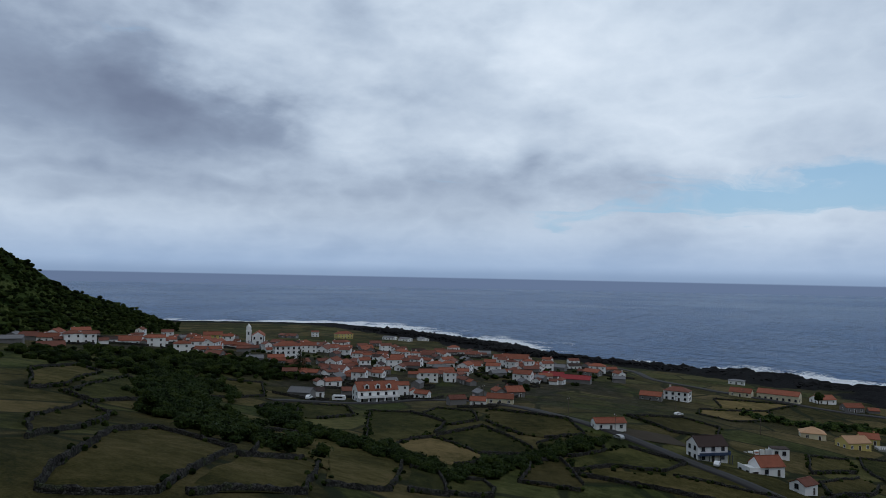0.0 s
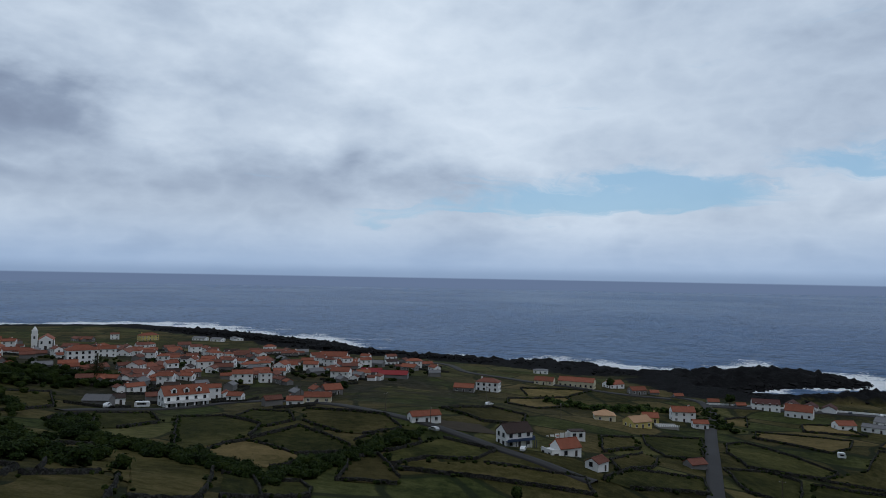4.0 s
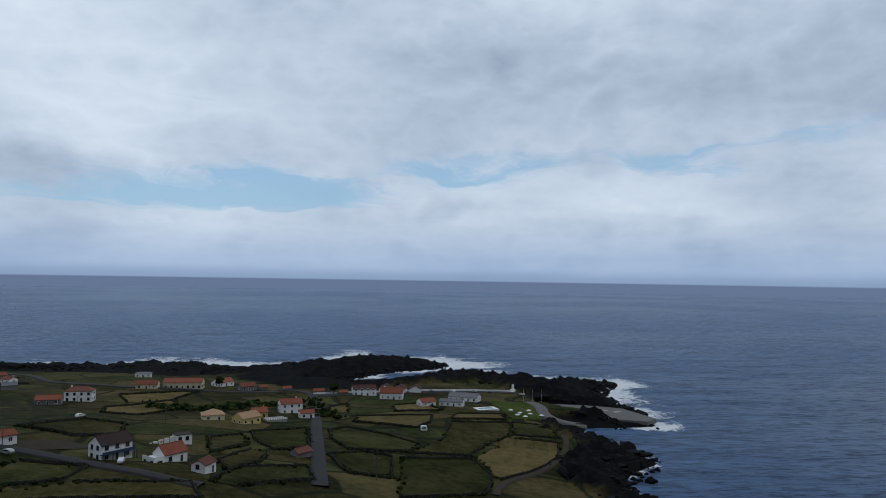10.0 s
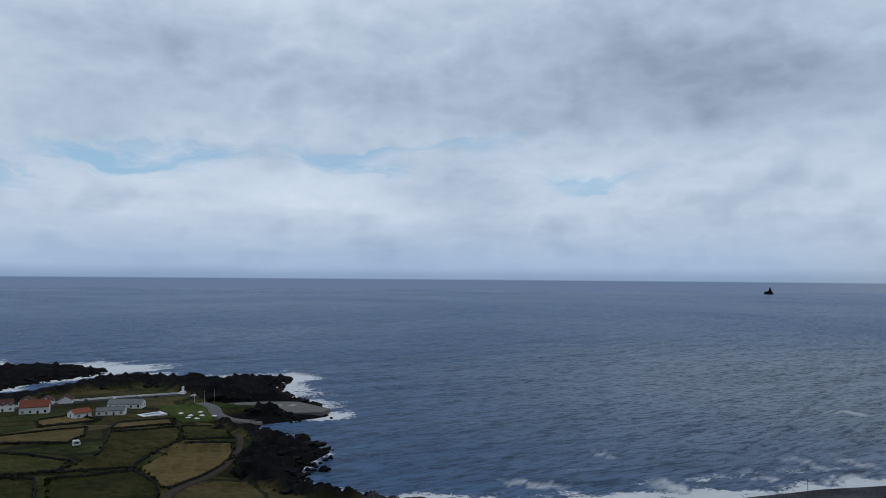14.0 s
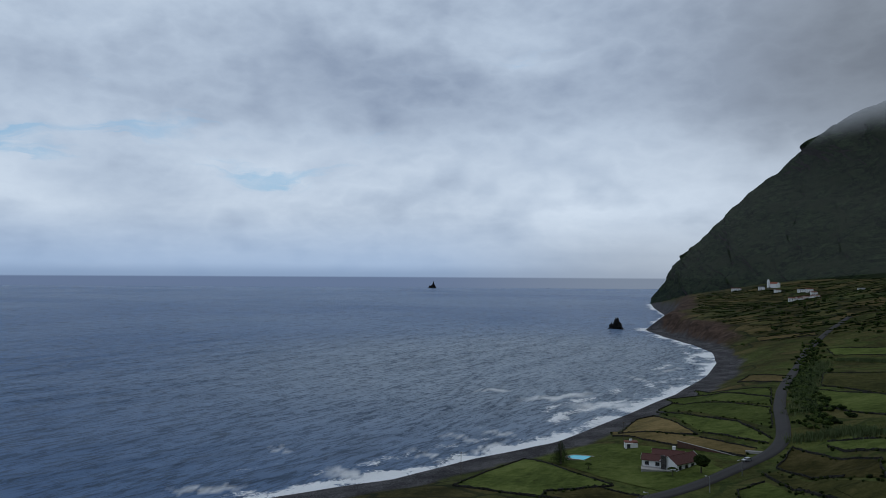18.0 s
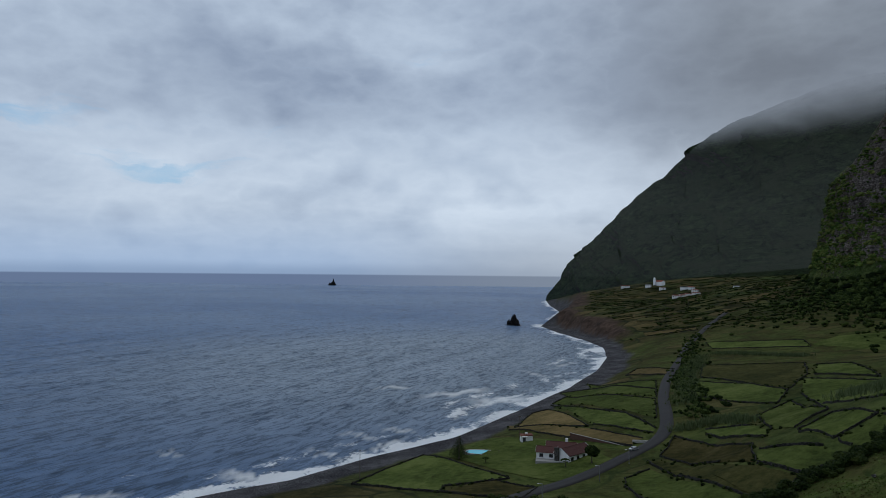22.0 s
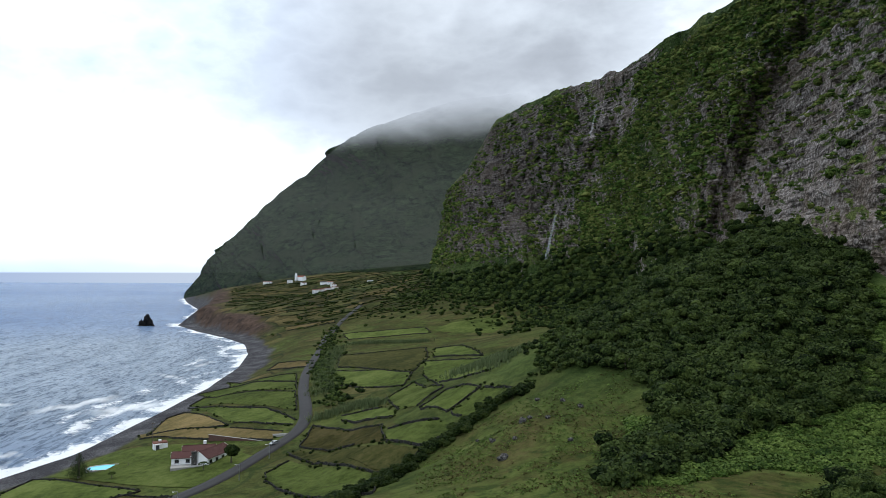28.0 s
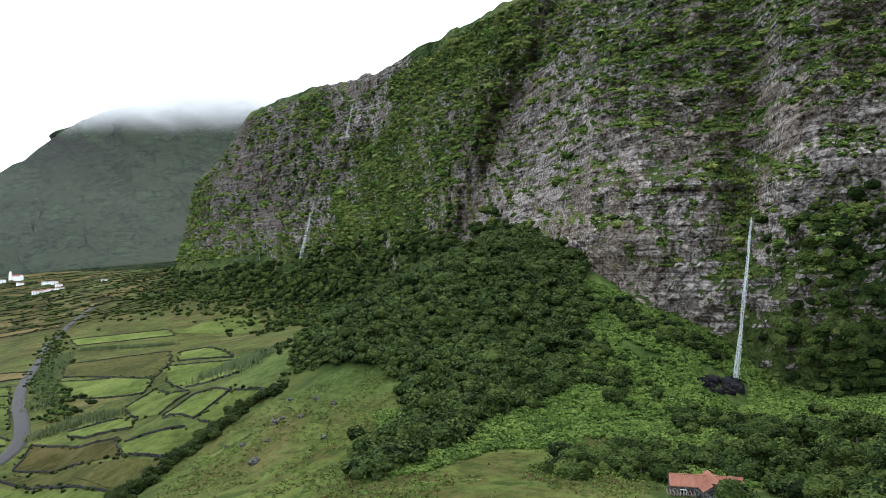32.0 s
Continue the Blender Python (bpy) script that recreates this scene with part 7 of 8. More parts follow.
def build_woods():
    rng = np.random.default_rng(7)
    # the debris cone under the cliff
    n = 7200
    x, y = rng.uniform(50, 176, n), rng.uniform(-362, -118, n)
    keep = inside(x, y, WOOD)
    t = np.c_[x, y, land_height(x, y), rng.uniform(0.8, 1.9, n) * np.where(rng.random(n) < 0.12, 1.5, 1.0)][keep]
    c, rad = clumps_of(t, rng, 0.95, 0.75, 3)
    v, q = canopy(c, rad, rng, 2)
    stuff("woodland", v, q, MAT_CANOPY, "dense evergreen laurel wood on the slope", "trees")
    v, q = leaf_cloud(c, rad * 1.14, 40, 0.34, rng, 0.22)
    stuff("woodland_leaves", v, q, MAT_LEAF, "leaf sprays over the laurel wood", "trees")
    tv, tq = trunks(t[t[:, 1] > -235][:200], 1.3, rng)
    stuff("woodland_stems", tv, tq, MAT_BARK, "thin grey stems at the wood's edge", "trees")
    # talus woods along the whole foot of the near cliff
    fr = NEAR_P[:, :60].reshape(-1, 3)
    lush = NEAR_L[:, :60].ravel()
    vv = np.broadcast_to(np.linspace(0, 60 / 190, 60), (NEAR_P.shape[0], 60)).ravel()
    az = np.degrees(np.arctan2(fr[:, 0], fr[:, 1])) % 360
    w = np.clip(1.25 - vv / np.interp(az, [133, 140, 146, 150, 157, 165, 172, 178, 184], [0.10, 0.14, 0.24, 0.26, 0.26, 0.14, 0.12, 0.26, 0.30]), 0, 1) * (az < 189)
    w = w * (0.3 + 1.0 * (fbm(fr[:, 0] / 30, fr[:, 1] / 30, fr[:, 2] / 30, seed=91) > 0.47))
    w *= np.interp(np.hypot(fr[:, 0], fr[:, 1]), [230, 400, 900, 1300], [0.55, 0.8, 1.3, 1.3])
    pick = rng.choice(len(fr), 4200, replace=False, p=w / w.sum())
    t = np.c_[fr[pick], rng.uniform(1.3, 2.8, len(pick))]
    t[:, 3] *= np.interp(np.hypot(t[:, 0], t[:, 1]), [300, 900], [1.0, 1.9])
    t = t[~((np.abs(np.degrees(np.arctan2(t[:, 0], t[:, 1])) % 360 - 176.6) < 1.6) & (t[:, 2] < 150))]
    c, rad = clumps_of(t, rng, 0.5, 0.8, 2)
    v, q = canopy(c, rad, rng, 1)
    stuff("talus_wood", v, q, MAT_CANOPY, "evergreen scrub wood along the cliff foot", "trees")
    # the wooded spur over the village
    fr = SPUR_P[:, 4:60].reshape(-1, 3)
    pick = rng.choice(len(fr), 2600, replace=False)
    t = np.c_[fr[pick], rng.uniform(1.6, 3.2, len(pick))]
    c, rad = clumps_of(t, rng, 0.2, 0.8, 2)
    v, q = canopy(c, rad, rng, 1)
    stuff("spur_wood", v, q, MAT_CANOPY_DARK, "dark scrub wood on the hillside over the village", "trees")
    # bushes and ferns clinging to the face
    fr = NEAR_P[:, 40:188].reshape(-1, 3)
    lush = NEAR_L[:, 40:188].ravel()
    az = np.degrees(np.arctan2(fr[:, 0], fr[:, 1])) % 360
    dist = np.hypot(fr[:, 0], fr[:, 1])
    spotty = fbm(fr[:, 0] / 22, fr[:, 1] / 22, fr[:, 2] / 16, seed=93, octaves=4)
    du, dv = np.gradient(NEAR_P, axis=0)[:, 40:188].reshape(-1, 3), np.gradient(NEAR_P, axis=1)[:, 40:188].reshape(-1, 3)
    nrm = np.cross(du, dv)
    nz = np.abs(nrm[:, 2]) / (np.linalg.norm(nrm, axis=1) + 1e-9)
    w = np.clip(lush * 1.5 - 0.15 + (spotty - 0.47) * 3.5 + (nz - 0.45) * 3.0 + np.interp(az, [175, 179, 190], [0, 0.9, 0.9]) * (fr[:, 2] < 140), 0.0, 2.4) * (az < 189) * (az > 133) + 1e-9
    pick = rng.choice(len(fr), 36000, replace=False, p=w / w.sum())
    c = fr[pick] + rng.normal(0, 0.5, (len(pick), 3)) + np.array([0, 0, 0.2])
    s = np.clip(np.exp(rng.normal(-0.42, 0.5, len(pick))), 0.25, 2.4) * np.interp(dist[pick], [250, 500, 1000], [0.85, 1.2, 1.8])
    half = len(pick) * 3 // 5
    long = rng.uniform(0.8, 2.0, (len(s), 2))
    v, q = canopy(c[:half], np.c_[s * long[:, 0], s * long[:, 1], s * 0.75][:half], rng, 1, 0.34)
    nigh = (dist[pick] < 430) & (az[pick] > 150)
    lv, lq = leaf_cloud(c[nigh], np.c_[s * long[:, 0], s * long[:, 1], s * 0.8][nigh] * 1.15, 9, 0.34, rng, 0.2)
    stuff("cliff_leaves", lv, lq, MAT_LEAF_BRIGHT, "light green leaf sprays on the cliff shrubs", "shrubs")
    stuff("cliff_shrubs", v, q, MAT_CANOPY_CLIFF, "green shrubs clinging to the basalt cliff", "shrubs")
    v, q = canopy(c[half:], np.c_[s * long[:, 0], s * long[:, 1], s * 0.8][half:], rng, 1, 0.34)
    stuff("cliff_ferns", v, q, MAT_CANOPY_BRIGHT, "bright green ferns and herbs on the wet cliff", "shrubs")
    # low herbs in the basin below the waterfall
    n = 14000
    az, d = rng.uniform(149, 188, n), rng.uniform(150, 290, n)
    x, y = d * np.sin(np.radians(az)), d * np.cos(np.radians(az))
    keep = ~inside(x, y, WOOD) & ~inside(x, y, HAY_PATCH) & ~inside(x, y, HILL_MEADOW) & ~((az < 152) & (d > 200)) & ~((az > 165) & (az < 171) & (d < 185) & (d > 172)) & ~((az > 171.5) & (az < 177.5) & (d < 146)) & ~((az > 174.0) & (az < 177.6) & (d > 228) & (d < 250)) & (fbm(az / 2, d / 12, seed=95) > 0.24)
    c = np.c_[x, y, land_height(x, y) + 0.3][keep]
    s = rng.uniform(0.7, 1.5, len(c))
    v, q = canopy(c, np.c_[s * 1.5, s * 1.5, s * 0.6], rng, 1)
    stuff("herb_thicket", v, q, MAT_CANOPY_BRIGHT, "bright green thicket of broad herbs and ferns", "shrubs")
    v, q = leaf_cloud(c, np.c_[s * 1.6, s * 1.6, s * 0.8], 18, 0.29, rng, 0.2)
    stuff("herb_leaves", v, q, MAT_LEAF_BRIGHT, "broad light green herb leaves over the thicket", "shrubs")


build_woods()


HEDGE_LINES = (  # spots along a hedge, number, spread, sizes, kind
    (((160, -112), (164, -126), (167, -145), (169, -158), (164, -167), (163, -176), (159, -183), (154, -190)), 190, 1.9, 0.9, 1.7, "dark"),
    (((-62, 262), (-45, 215), (-30, 194), (-12, 184), (0, 172)), 170, 2.6, 0.9, 1.8, "dark"),
    (((4, 168), (20, 198), (40, 222), (52, 236)), 120, 2.4, 0.8, 1.6, "dark"),
    (((-110, 300), (-85, 225), (-68, 190), (-52, 172), (-42, 160)), 300, 6.5, 1.0, 2.2, "dark"),
    (((-150, 340), (-130, 360), (-110, 385), (-85, 400)), 330, 16.0, 1.3, 2.6, "dark"),
    (((-175, 300), (-140, 320), (-120, 300)), 150, 16.0, 1.3, 2.4, "dark"),
    (((160, 372), (185, 352), (208, 362), (235, 352)), 160, 5.0, 0.8, 1.7, "leaf"),
    (((296, -212), (340, -240), (380, -262), (420, -285), (470, -322)), 220, 4.0, 0.8, 1.7, "leaf"),
    (((470, -322), (590, -410), (700, -500)), 130, 6.0, 0.9, 1.9, "leaf"),
    (((640, -560), (760, -680), (900, -790)), 230, 30.0, 1.0, 2.2, "leaf"),
    (((780, -560), (950, -660), (1150, -740)), 130, 40.0, 1.0, 2.2, "leaf"),
    (((735, -700), (616, -690), (463, -614), (312, -500), (225, -424)), 1500, 30.0, 1.6, 3.2, "leaf"),
    (((735, -660), (560, -590), (400, -500), (290, -410)), 200, 18.0, 1.0, 2.2, "leaf"),
    (((228, 300), (240, 330), (262, 372)), 60, 3.0, 0.7, 1.5, "dark"),
    (((-100, 470), (-40, 480), (30, 470), (90, 520)), 170, 26.0, 0.9, 2.0, "dark"),
    (((200, -60), (230, -80), (215, -100)), 40, 4.0, 0.6, 1.2, "leaf"),
    (((178, -245), (195, -290), (222, -335)), 230, 15.0, 0.7, 1.7, "leaf"),
    (((152, -198), (172, -230), (190, -262)), 90, 4.5, 0.7, 1.5, "leaf"),
    (((66, -262), (48, -258), (30, -260), (22, -258)), 150, 4.5, 1.0, 2.2, "leaf"),
    (((60, -230), (50, -215), (44, -205)), 60, 5.0, 0.9, 1.9, "leaf"),
    (((24, -205), (8, -195), (-6, -205)), 90, 7.0, 1.0, 2.2, "leaf"),
    (((30, -150), (40, -160), (22, -172), (-4, -168)), 90, 6.0, 1.2, 2.4, "leaf"),
    (((-10, -140), (-25, -165), (-35, -195)), 190, 12.0, 1.4, 2.8, "leaf"),
)


def build_hedges():
    rng = np.random.default_rng(21)
    lots = {"dark": ([], []), "leaf": ([], [])}
    stems = []
    for spots, n, wide, lo, hi, kind in HEDGE_LINES:
        t = scatter(n, rng, spots, wide, lo, hi)
        far = np.hypot(t[:, 0], t[:, 1]).mean()
        c, rad = clumps_of(t, rng, 0.75, 0.6, 3)
        lots[kind][0].append(canopy(c, rad, rng, 2 if far < 230 else 1))
        if far < 260:
            lots[kind][1].append(leaf_cloud(c, rad * 1.14, 44, 0.21, rng, 0.22)[0])
        if far < 230:
            stems.append(t[::4])
    for kind, mat, label in (("dark", (MAT_CANOPY_DARK, MAT_LEAF_DARK), "dark evergreen hedges and thickets between the fields"), ("leaf", (MAT_CANOPY, MAT_LEAF), "mid-green bushes and small trees of the hedgerows")):
        at = np.cumsum([0] + [len(v) for v, f in lots[kind][0]])
        v, f = np.concatenate([v for v, f in lots[kind][0]]), np.concatenate([f + k for (v, f), k in zip(lots[kind][0], at)])
        stuff("hedgerow", v, f, mat[0], label, "hedge")
        v = np.concatenate(lots[kind][1])
        stuff("hedge_leaves", v, np.arange(len(v)).reshape(-1, 4), mat[1], "leaf sprays on the " + label, "hedge")
    v, q = trunks(np.concatenate(stems), 0.9, rng)
    stuff("hedge_stems", v, q, MAT_BARK, "bare grey stems under the hedges", "hedge")


build_hedges()


def wall_growth():
    """Brambles and scrub that lean on the field walls."""
    rng = np.random.default_rng(33)
    c = []
    for kind, *k in FIELDS:
        if kind in ("lawn", "gravel", "bright"):
            continue
        for i in range(len(k)):
            a, b = np.array(k[i], float), np.array(k[(i + 1) % len(k)], float)
            far = np.hypot(*a)
            n = int(np.linalg.norm(b - a) * (0.20 if far < 170 else 0.25 if a[1] < 0 else 0.6) * rng.uniform(0.2, 1.6))
            t = rng.random(n)[:, None]
            c.append(np.c_[a + (b - a) * t + rng.normal(0, 0.7, (n, 2)), rng.uniform(0.25, 0.8, n)])
    c = np.concatenate(c)
    z = land_height(c[:, 0], c[:, 1])
    v, q = canopy(np.c_[c[:, :2], z + 0.4], np.c_[c[:, 2] * 1.2, c[:, 2] * 1.2, c[:, 2]], rng, 1)
    stuff("wall_scrub", v, q, MAT_CANOPY_DARK, "dark brambles growing along the field walls", "shrubs")


wall_growth()


def terraces():
    """Low dark hedges along the terraces of the far shelf, in broken level lines."""
    rng = np.random.default_rng(47)
    c = []
    for d in np.arange(900, 1660, 17.0):
        a = rng.uniform(114.5, 117.0)
        while a < 133:
            run = rng.uniform(0.4, 2.2)
            n = int(run * d * 0.0175 / 2.2)
            az = a + np.linspace(0, run, max(n, 2))
            dd = d + rng.uniform(-8, 8) + (az - a) * rng.uniform(-14, 14)
            c.append(np.c_[dd * np.sin(np.radians(az)), dd * np.cos(np.radians(az)), rng.uniform(0.7, 1.7) * np.exp(rng.normal(0, 0.35, len(az)))])
            a += run + rng.uniform(0.1, 1.0)
    c = np.concatenate(c)
    dc, s = coast_distance(c[:, 0], c[:, 1])
    c = c[dc > 70]
    v, q = canopy(np.c_[c[:, :2], land_height(c[:, 0], c[:, 1]) + 0.4], np.c_[c[:, 2] * 1.5, c[:, 2] * 1.5, c[:, 2] * 0.55], rng, 1)
    stuff("terrace_hedges", v, q, MAT_CANOPY_DARK, "dark low hedges along far terraced plots", "hedge")


terraces()


def meadow_tufts():
    """Coarse grass tufts and bracken on the steep meadow in front of the wood."""
    rng = np.random.default_rng(49)
    n = 16000
    az, d = rng.uniform(132, 172, n), rng.uniform(125, 235, n)
    x, y = d * np.sin(np.radians(az)), d * np.cos(np.radians(az))
    keep = (fbm(x / 9, y / 9, seed=97) > 0.44) & (np.hypot(x - CONE[0], y - CONE[1]) > 60)
    c = np.c_[x, y, land_height(x, y) + 0.15][keep]
    s = rng.uniform(0.25, 0.7, len(c))
    v, q = leaf_cloud(c, np.c_[s, s, s * 0.6], 5, 0.28, rng, 0.4)
    k = len(q) // 3
    stuff("grass_tufts", v[:8 * k], q[:2 * k], MAT_LEAF_BRIGHT, "coarse light green grass tufts on the meadow", "grass")
    stuff("dry_tufts", v[8 * k:], q[2 * k:] - 8 * k, MAT_DRY, "dry brown grass tufts on the meadow", "grass")


meadow_tufts()


def reeds():
    """Stands of pale giant cane: upright arching blades."""
    rng = np.random.default_rng(41)
    rows = []
    for spots, n, wide in ((((552, -411), (510, -425), (463, -430)), 1100, 3.5), (((257, -263), (225, -245), (191, -222)), 1300, 5.0), (((285, -191), (280, -214), (262, -212)), 700, 3.0), (((330, -226), (380, -262), (433, -299), (550, -396)), 1500, 4.0)):
        t = scatter(n, rng, spots, wide, 1.5, 3.0)
        rows.append(t)
    t = np.concatenate(rows)
    k = 3
    n = len(t) * k
    base = np.repeat(t, k, 0)
    a = rng.uniform(0, 6.28, n)
    d = np.c_[np.cos(a), np.sin(a), np.zeros(n)]
    w = np.c_[-np.sin(a), np.cos(a), np.zeros(n)] * 0.16
    b0 = base[:, :3] + d * 0.2
    top = b0 + d * base[:, 3:4] * 0.35 + np.array([0, 0, 1.0]) * base[:, 3:4]
    v = np.stack([b0 - w, b0 + w, top + w * 0.3, top - w * 0.3], 1).reshape(-1, 3)
    stuff("cane_stand", v, np.arange(len(v)).reshape(-1, 4), MAT_CANE, "pale green stands of tall cane", "reeds")


reeds()


def tree(name, x, y, h, crown, label, mat=None, seed=1):
    """A single tree: tapered trunk, limbs, and a crown of leaf sprays. crown: round, or tiers."""
    rng = np.random.default_rng(seed)
    t = tagged(new(name), label, "tree")
    t.matrix_world = pose(x, y, ground(x, y) - 0.2)
    part("trunk", tube("trunk", 0.05 * h ** 0.9 + 0.06, 0.03 * h ** 0.8, h * (0.95 if crown == "tiers" else 0.6), MAT_BARK, 9), t)
    cs, rs = [], []
    if crown == "tiers":
        n = int(h / 0.75)
        for i in range(n):
            f = i / n
            zz = h * (0.14 + 0.86 * f)
            r = h * 0.40 * (1 - f) ** 0.85 + 0.15
            for k in range(max(3, int(9 * (1 - f)) + 2)):
                a = k * 6.283 / max(3, int(9 * (1 - f)) + 2) + i * 0.7
                for g in (0.45, 0.85):
                    cs.append((r * g * math.cos(a), r * g * math.sin(a), zz + 0.12 * r * g))
                    rs.append((0.30 * r + 0.12, 0.30 * r + 0.12, 0.20))
    elif crown == "palm":
        for k in range(14):
            a = k * 0.449
            for g in (0.3, 0.6, 0.9):
                cs.append((g * h * 0.45 * math.cos(a), g * h * 0.45 * math.sin(a), h * (0.62 + 0.18 * math.sin(g * 3))))
                rs.append((0.35, 0.35, 0.15))
    else:
        for k in range(16):
            d = rng.normal(size=3)
            d /= np.linalg.norm(d)
            cs.append((d[0] * h * 0.27, d[1] * h * 0.27, h * 0.68 + d[2] * h * 0.2))
            rs.append((h * 0.19, h * 0.19, h * 0.16))
        for k in range(5):
            a = k * 1.256
            r0 = h * 0.016
            p0, p1 = Vector((0, 0, h * 0.4)), Vector((math.cos(a) * h * 0.26, math.sin(a) * h * 0.26, h * 0.68))
            limb = part("limb", tube("limb", r0, r0 * 0.4, (p1 - p0).length, MAT_BARK, 6), t)
            limb.matrix_local = Matrix.Translation(p0) @ (p1 - p0).to_track_quat("Z", "Y").to_matrix().to_4x4()
    v, q = leaf_cloud(np.array(cs), np.array(rs), 14 if crown == "tiers" else 90, 0.22 if crown != "round" else 0.24, rng)
    top = part("crown", mesh_from("crown", v, q, mat or MAT_LEAF, False), t)
    if crown == "round":
        v, q = canopy(np.array(cs), np.array(rs) * 0.9, rng, 2)
        part("inner_crown", mesh_from("inner_crown", v, q, MAT_CANOPY_DARK if mat else MAT_CANOPY, False), top)
    return t


tree("norfolk_pine", 309, -94, 11.0, "tiers", "dark tiered island pine on the villa lawn", MAT_LEAF_DARK, 2)
tree("tree", 267, -139, 7.6, "round", "round dark evergreen tree beside the villa", MAT_LEAF_DARK, 3)
tree("palm", 295, -102, 3.2, "palm", "small palm on the villa lawn", None, 4)
tree("palm", 269, -128, 4.2, "palm", "small palm beside the villa terrace", None, 5)
tree("norfolk_pine", -80, 400, 14.0, "tiers", "tall dark island pine at the village edge", MAT_LEAF_DARK, 6)
tree("tree", -73, 180, 7.0, "round", "spreading dark evergreen tree by a stone wall", MAT_LEAF_DARK, 7)
tree("tree", 27, -148, 5.5, "round", "small round evergreen tree near the mill", None, 8)
tree("tree", 66, 172, 4.5, "round", "small evergreen tree by a field wall", None, 9)
tree("tree", 233, 435, 8.0, "round", "dark round tree beside a white house", MAT_LEAF_DARK, 10)
tree("tree", 42, 352, 6.5, "round", "dark round tree beside a village house", MAT_LEAF_DARK, 11)
tree("tree", 290, 385, 8.0, "round", "dark round tree by the harbour houses", MAT_LEAF_DARK, 12)
for i, (tx, ty, th) in enumerate(((0, -150, 7), (-9, -158, 8), (-16, -150, 7.5), (-22, -142, 7), (36, -140, 5.5), (5, -165, 8), (-3, -178, 8.5), (-14, -180, 9), (-26, -172, 9))):
    tree("tree", tx, ty, th, "round", "broad evergreen tree in the basin below the falls", None, 20 + i)


# ---- rocks, stacks, falls ----
def boulder(name, x, y, z, sx, sy, sz, label, mat, seed, pointed=0.0, category="rock"):
    """A weathered rock: a rounded block with broken faces."""
    bm = bmesh.new()
    bmesh.ops.create_icosphere(bm, subdivisions=4 if max(sx, sz) > 4 else 2, radius=1)
    for v in bm.verts:
        p = v.co.copy()
        k = 1 + 0.55 * (noise.fractal(p * 1.3 + Vector((seed * 7.1, 0, 0)), 0.6, 2.1, 5))
        k = round(k * 7) / 7 * 0.5 + k * 0.5
        taper = 1 - pointed * max(p.z, 0)
        v.co = Vector((p.x * sx * k * taper, p.y * sy * k * taper, p.z * sz * k))
    me = bpy.data.meshes.new(name)
    bm.to_mesh(me)
    bm.free()
    me.materials.append(mat)
    ob = tagged(new(name, me), label, category)
    ob.matrix_world = pose(x, y, z)
    return ob


boulder("sea_rock", *polar(96.6, 4870), 0, 34, 18, 36, "distant pointed sea stack out in the ocean", MAT_LAVA, 3, 0.7)
boulder("sea_rock", *polar(96.35, 4880), 1, 26, 12, 16, "low shoulder of the distant sea stack", MAT_LAVA, 5, 0.5)
boulder("sea_rock", *polar(111.3, 1240), 1, 11, 9, 17, "black pointed rock standing off the headland", MAT_LAVA, 4, 0.55)
boulder("sea_rock", *polar(110.9, 1236), 0, 7, 6, 8, "lower black rock beside the pointed one", MAT_LAVA, 7, 0.3)
boulder("sea_rock", *polar(62.3, 332), 0.2, 3.4, 2.6, 2.6, "rounded black boulder in the shallow water", MAT_LAVA, 9)


def lava_blocks():
    """Broken lava along the shore: reefs and blocks, joined."""
    rng = np.random.default_rng(51)
    bm = bmesh.new()
    bmesh.ops.create_icosphere(bm, subdivisions=1, radius=1)
    base_v = np.array([v.co for v in bm.verts])
    base_f = np.array([[v.index for v in f.verts] for f in bm.faces])
    bm.free()
    a, b = COAST[5:BEACH_FIRST], COAST[6:BEACH_FIRST + 1]
    seg = np.linalg.norm(b - a, axis=1)
    n = 17000
    i = rng.choice(len(a), n, p=seg / seg.sum())
    t = rng.random(n)[:, None]
    inward = np.stack([-(b - a)[:, 1], (b - a)[:, 0]], -1) / seg[:, None] * -1
    p = a[i] + (b - a)[i] * t + inward[i] * (rng.normal(24, 30, n))[:, None]
    dc, s = coast_distance(p[:, 0], p[:, 1])
    p = p[(dc > -9) & (dc < 110) & (quay_distance(p[:, 0], p[:, 1]) > 17)]
    z = np.maximum(land_height(p[:, 0], p[:, 1]), -0.3)
    lm = lava_mask(p[:, 0], p[:, 1])[0]
    p, z = p[lm > 0.3], z[lm > 0.3]
    r = np.clip(np.exp(rng.normal(0.05, 0.55, len(p))), 0.4, 4.0)
    jag = 1 + rng.normal(0, 0.28, (len(p), len(base_v), 1))
    v = np.c_[p, z + 0.6][:, None, :] + base_v[None] * jag * (r[:, None] * np.array([[1.2, 1.2, 0.8]]))[:, None, :]
    f = base_f[None] + (np.arange(len(p)) * len(base_v))[:, None, None]
    me = mesh_from("lava_blocks", v.reshape(-1, 3), f.reshape(-1, 3), MAT_LAVA, False)
    tagged(new("lava_blocks", me), "jagged black lava blocks along the shore", "rocks", kind="stuff")


lava_blocks()


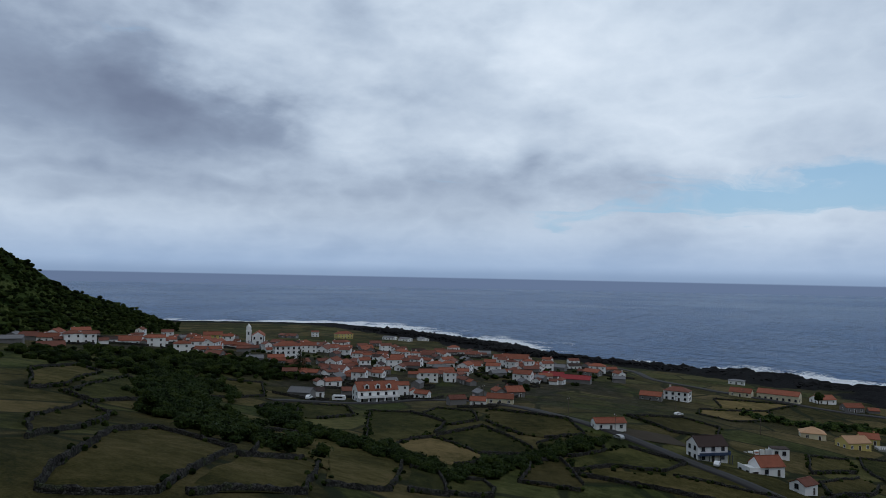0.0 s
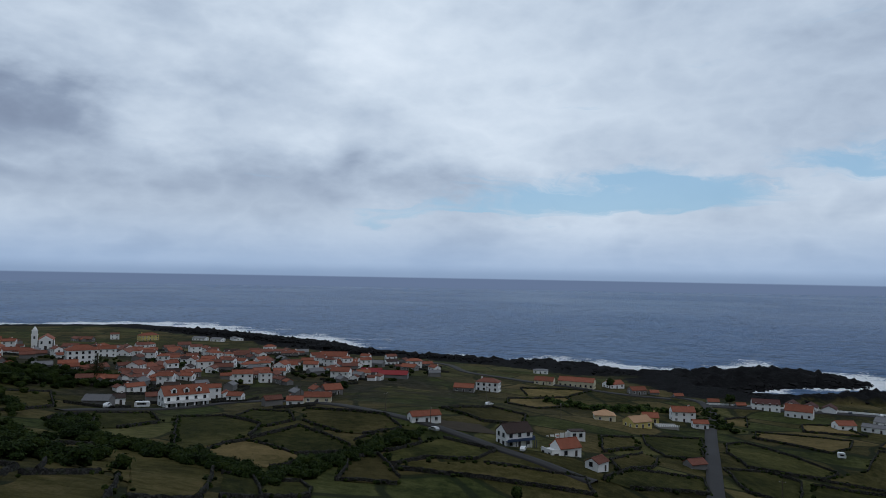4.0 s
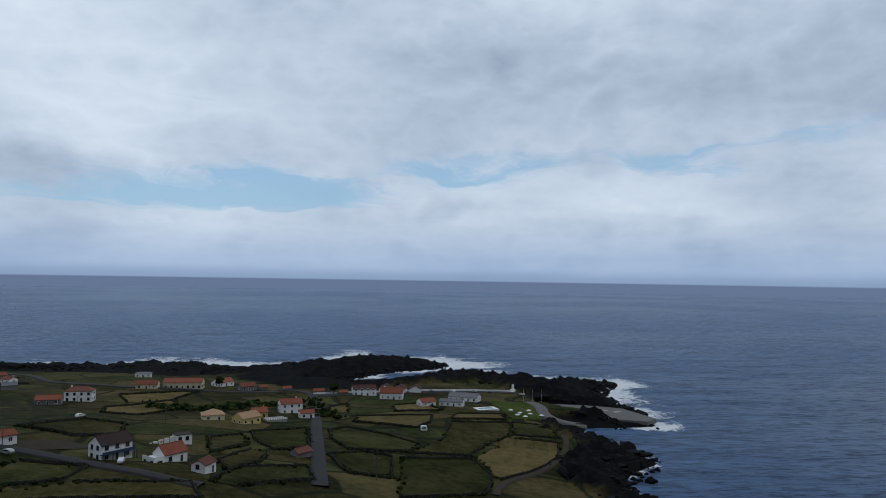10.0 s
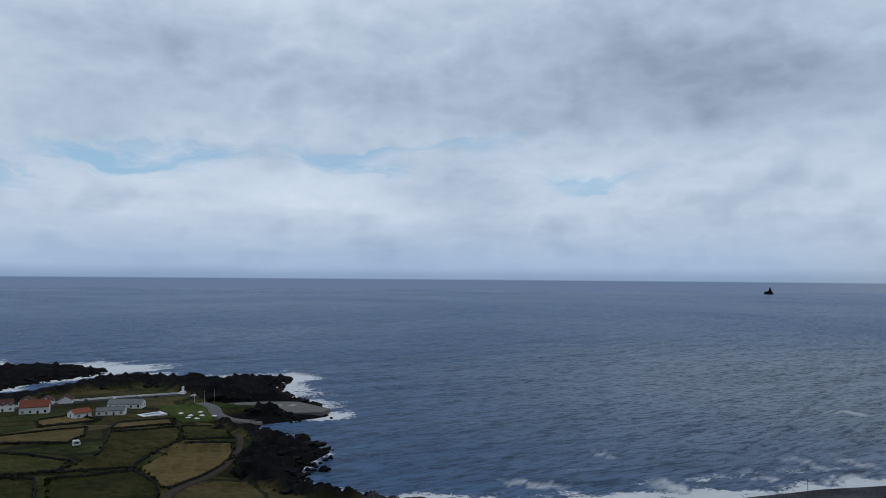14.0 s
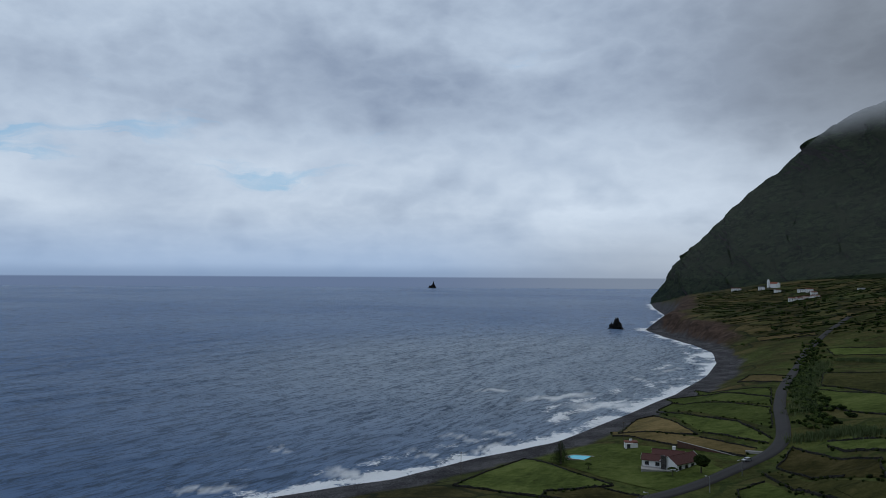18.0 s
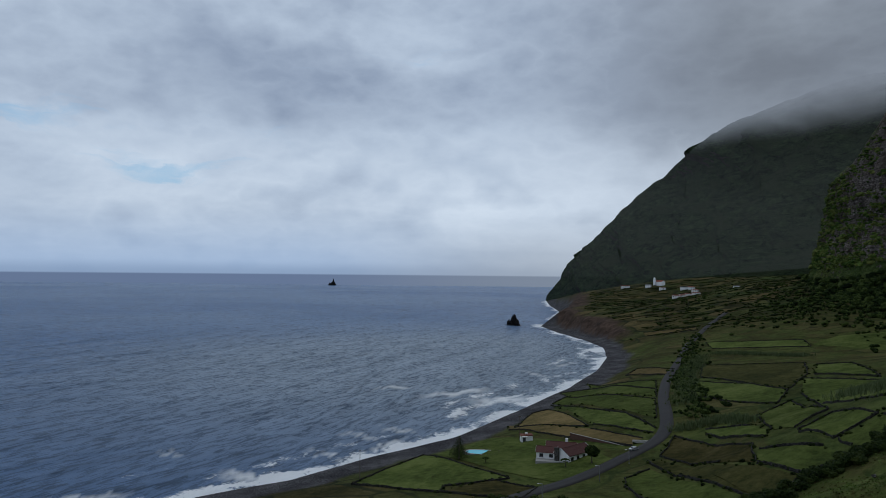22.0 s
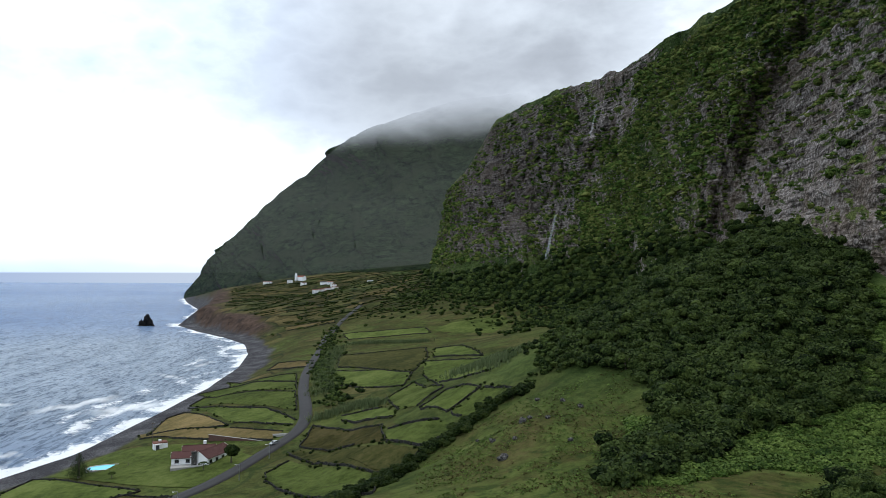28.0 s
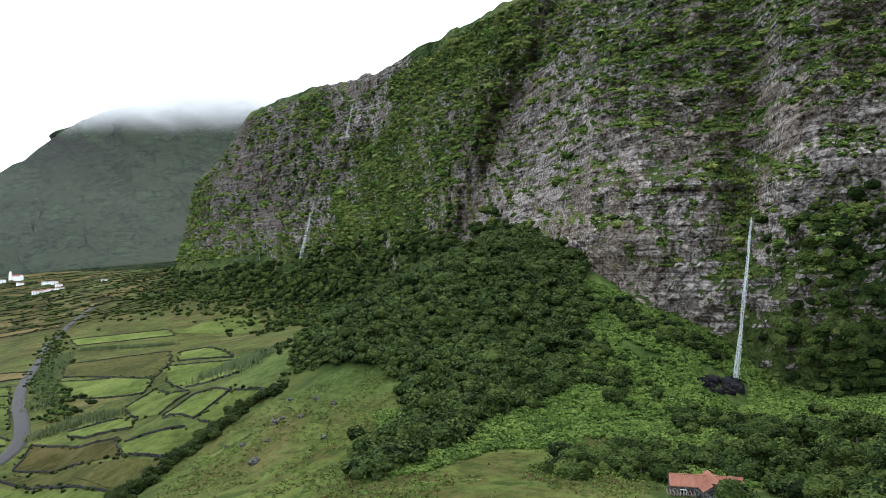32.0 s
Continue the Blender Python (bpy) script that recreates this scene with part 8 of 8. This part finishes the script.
def boulders_on_hill():
    rng = np.random.default_rng(55)
    for i, (az, d, s) in enumerate(((139.0, 190, 1.4), (140.6, 212, 1.3), (141.2, 214, 1.0), (142.6, 208, 0.8), (138.2, 205, 0.9), (143.8, 222, 1.0), (140.0, 200, 0.7), (145.2, 215, 0.9), (137.0, 215, 0.7), (144.4, 190, 0.8), (141.8, 230, 0.9))):
        x, y = polar(az, d)
        boulder("boulder", x, y, ground(x, y) + 0.3 * s, s, s * 0.8, s * 0.8, "grey lichened boulder on the grassy hill", MAT_BASALT, i)


boulders_on_hill()

MAT_FOAM = plain("falling_water", (0.62, 0.66, 0.68), 0.5, 0.10, 0.7)
MAT_FOAM.node_tree.nodes["Principled BSDF"].inputs["Alpha"].default_value = 0.20


def waterfall(name, label, top, foot, width, strands, seed, lean=0.0):
    """Falling water: many thin broken strands that spread a little on the way down."""
    rng = np.random.default_rng(seed)
    top, foot = np.array(top, float), np.array(foot, float)
    away = -foot[:2] / np.linalg.norm(foot[:2])
    side = np.array([away[1], -away[0]])
    v, q = [], []
    n = 26
    for k in range(strands):
        o0, o1 = rng.normal(0, width * 0.18), rng.normal(0, width * 0.42)
        t0 = 0 if k < strands // 2 else rng.uniform(0, 0.8)
        t1 = 1 if k < strands // 2 else min(1, t0 + rng.uniform(0.1, 0.4))
        w = rng.uniform(0.05, 0.16) * width
        f = np.linspace(t0, t1, n)
        fall = f ** 1.15
        wave = (fbm(f * 6, f * 0 + k, seed=seed, octaves=2) - 0.5) * width * 0.5
        c = top + (foot - top) * fall[:, None]
        c[:, :2] += side * (o0 + (o1 - o0) * f + wave)[:, None] + away * (0.6 + 1.2 * np.sin(np.pi * f) * lean)[:, None]
        ww = w * (0.5 + 0.7 * fbm(f * 9, f * 0 + k * 3.3, seed=seed + 5, octaves=2)) * np.clip(np.minimum(f - t0, t1 - f) * 40 + 0.1, 0, 1)
        base = len(v)
        for p, wd in zip(c, ww):
            v += [(*(p[:2] - side * wd), p[2]), (*(p[:2] + side * wd), p[2])]
        q += [(base + 2 * i, base + 2 * i + 1, base + 2 * i + 3, base + 2 * i + 2) for i in range(n - 1)]
    return tagged(new(name, mesh_from(name, v, np.array(q), MAT_FOAM, True)), label, "waterfall", kind="stuff")


def on_ray(az, el, d):
    return (*polar(az, d), EYE + d * math.tan(radians(el)))


waterfall("waterfall", "tall thin white waterfall down a mossy cliff", on_ray(177.8, 4.0, 266), on_ray(176.4, -9.7, 244), 1.55, 15, 1, 1.0)
waterfall("waterfall", "faint trickle of water above the main fall", on_ray(178.2, 14.0, 372), on_ray(177.9, 4.2, 272), 0.22, 3, 2)
waterfall("waterfall", "thin white waterfall in a distant gully", on_ray(143.3, 4.6, 755), on_ray(142.4, 0.9, 735), 2.4, 16, 3)
waterfall("waterfall", "thin high waterfall near the cliff's brow", on_ray(146.6, 13.4, 790), on_ray(146.0, 10.7, 760), 1.5, 10, 4)
for i in range(26):
    a = random.uniform(174.0, 177.3)
    d = 243 - (177 - a) * 4.0 + random.uniform(-5, 5)
    bx, by = polar(a, d)
    s = random.uniform(0.5, 1.9)
    boulder("boulder", bx, by, ground(bx, by) + 0.5, s * 1.2, s, s, "wet black boulder at the foot of the waterfall", MAT_LAVA, 60 + i)
waterfall("cascade", "white cascade over black boulders below the fall", on_ray(176.2, -9.3, 236), on_ray(174.5, -10.7, 226), 1.5, 22, 6)
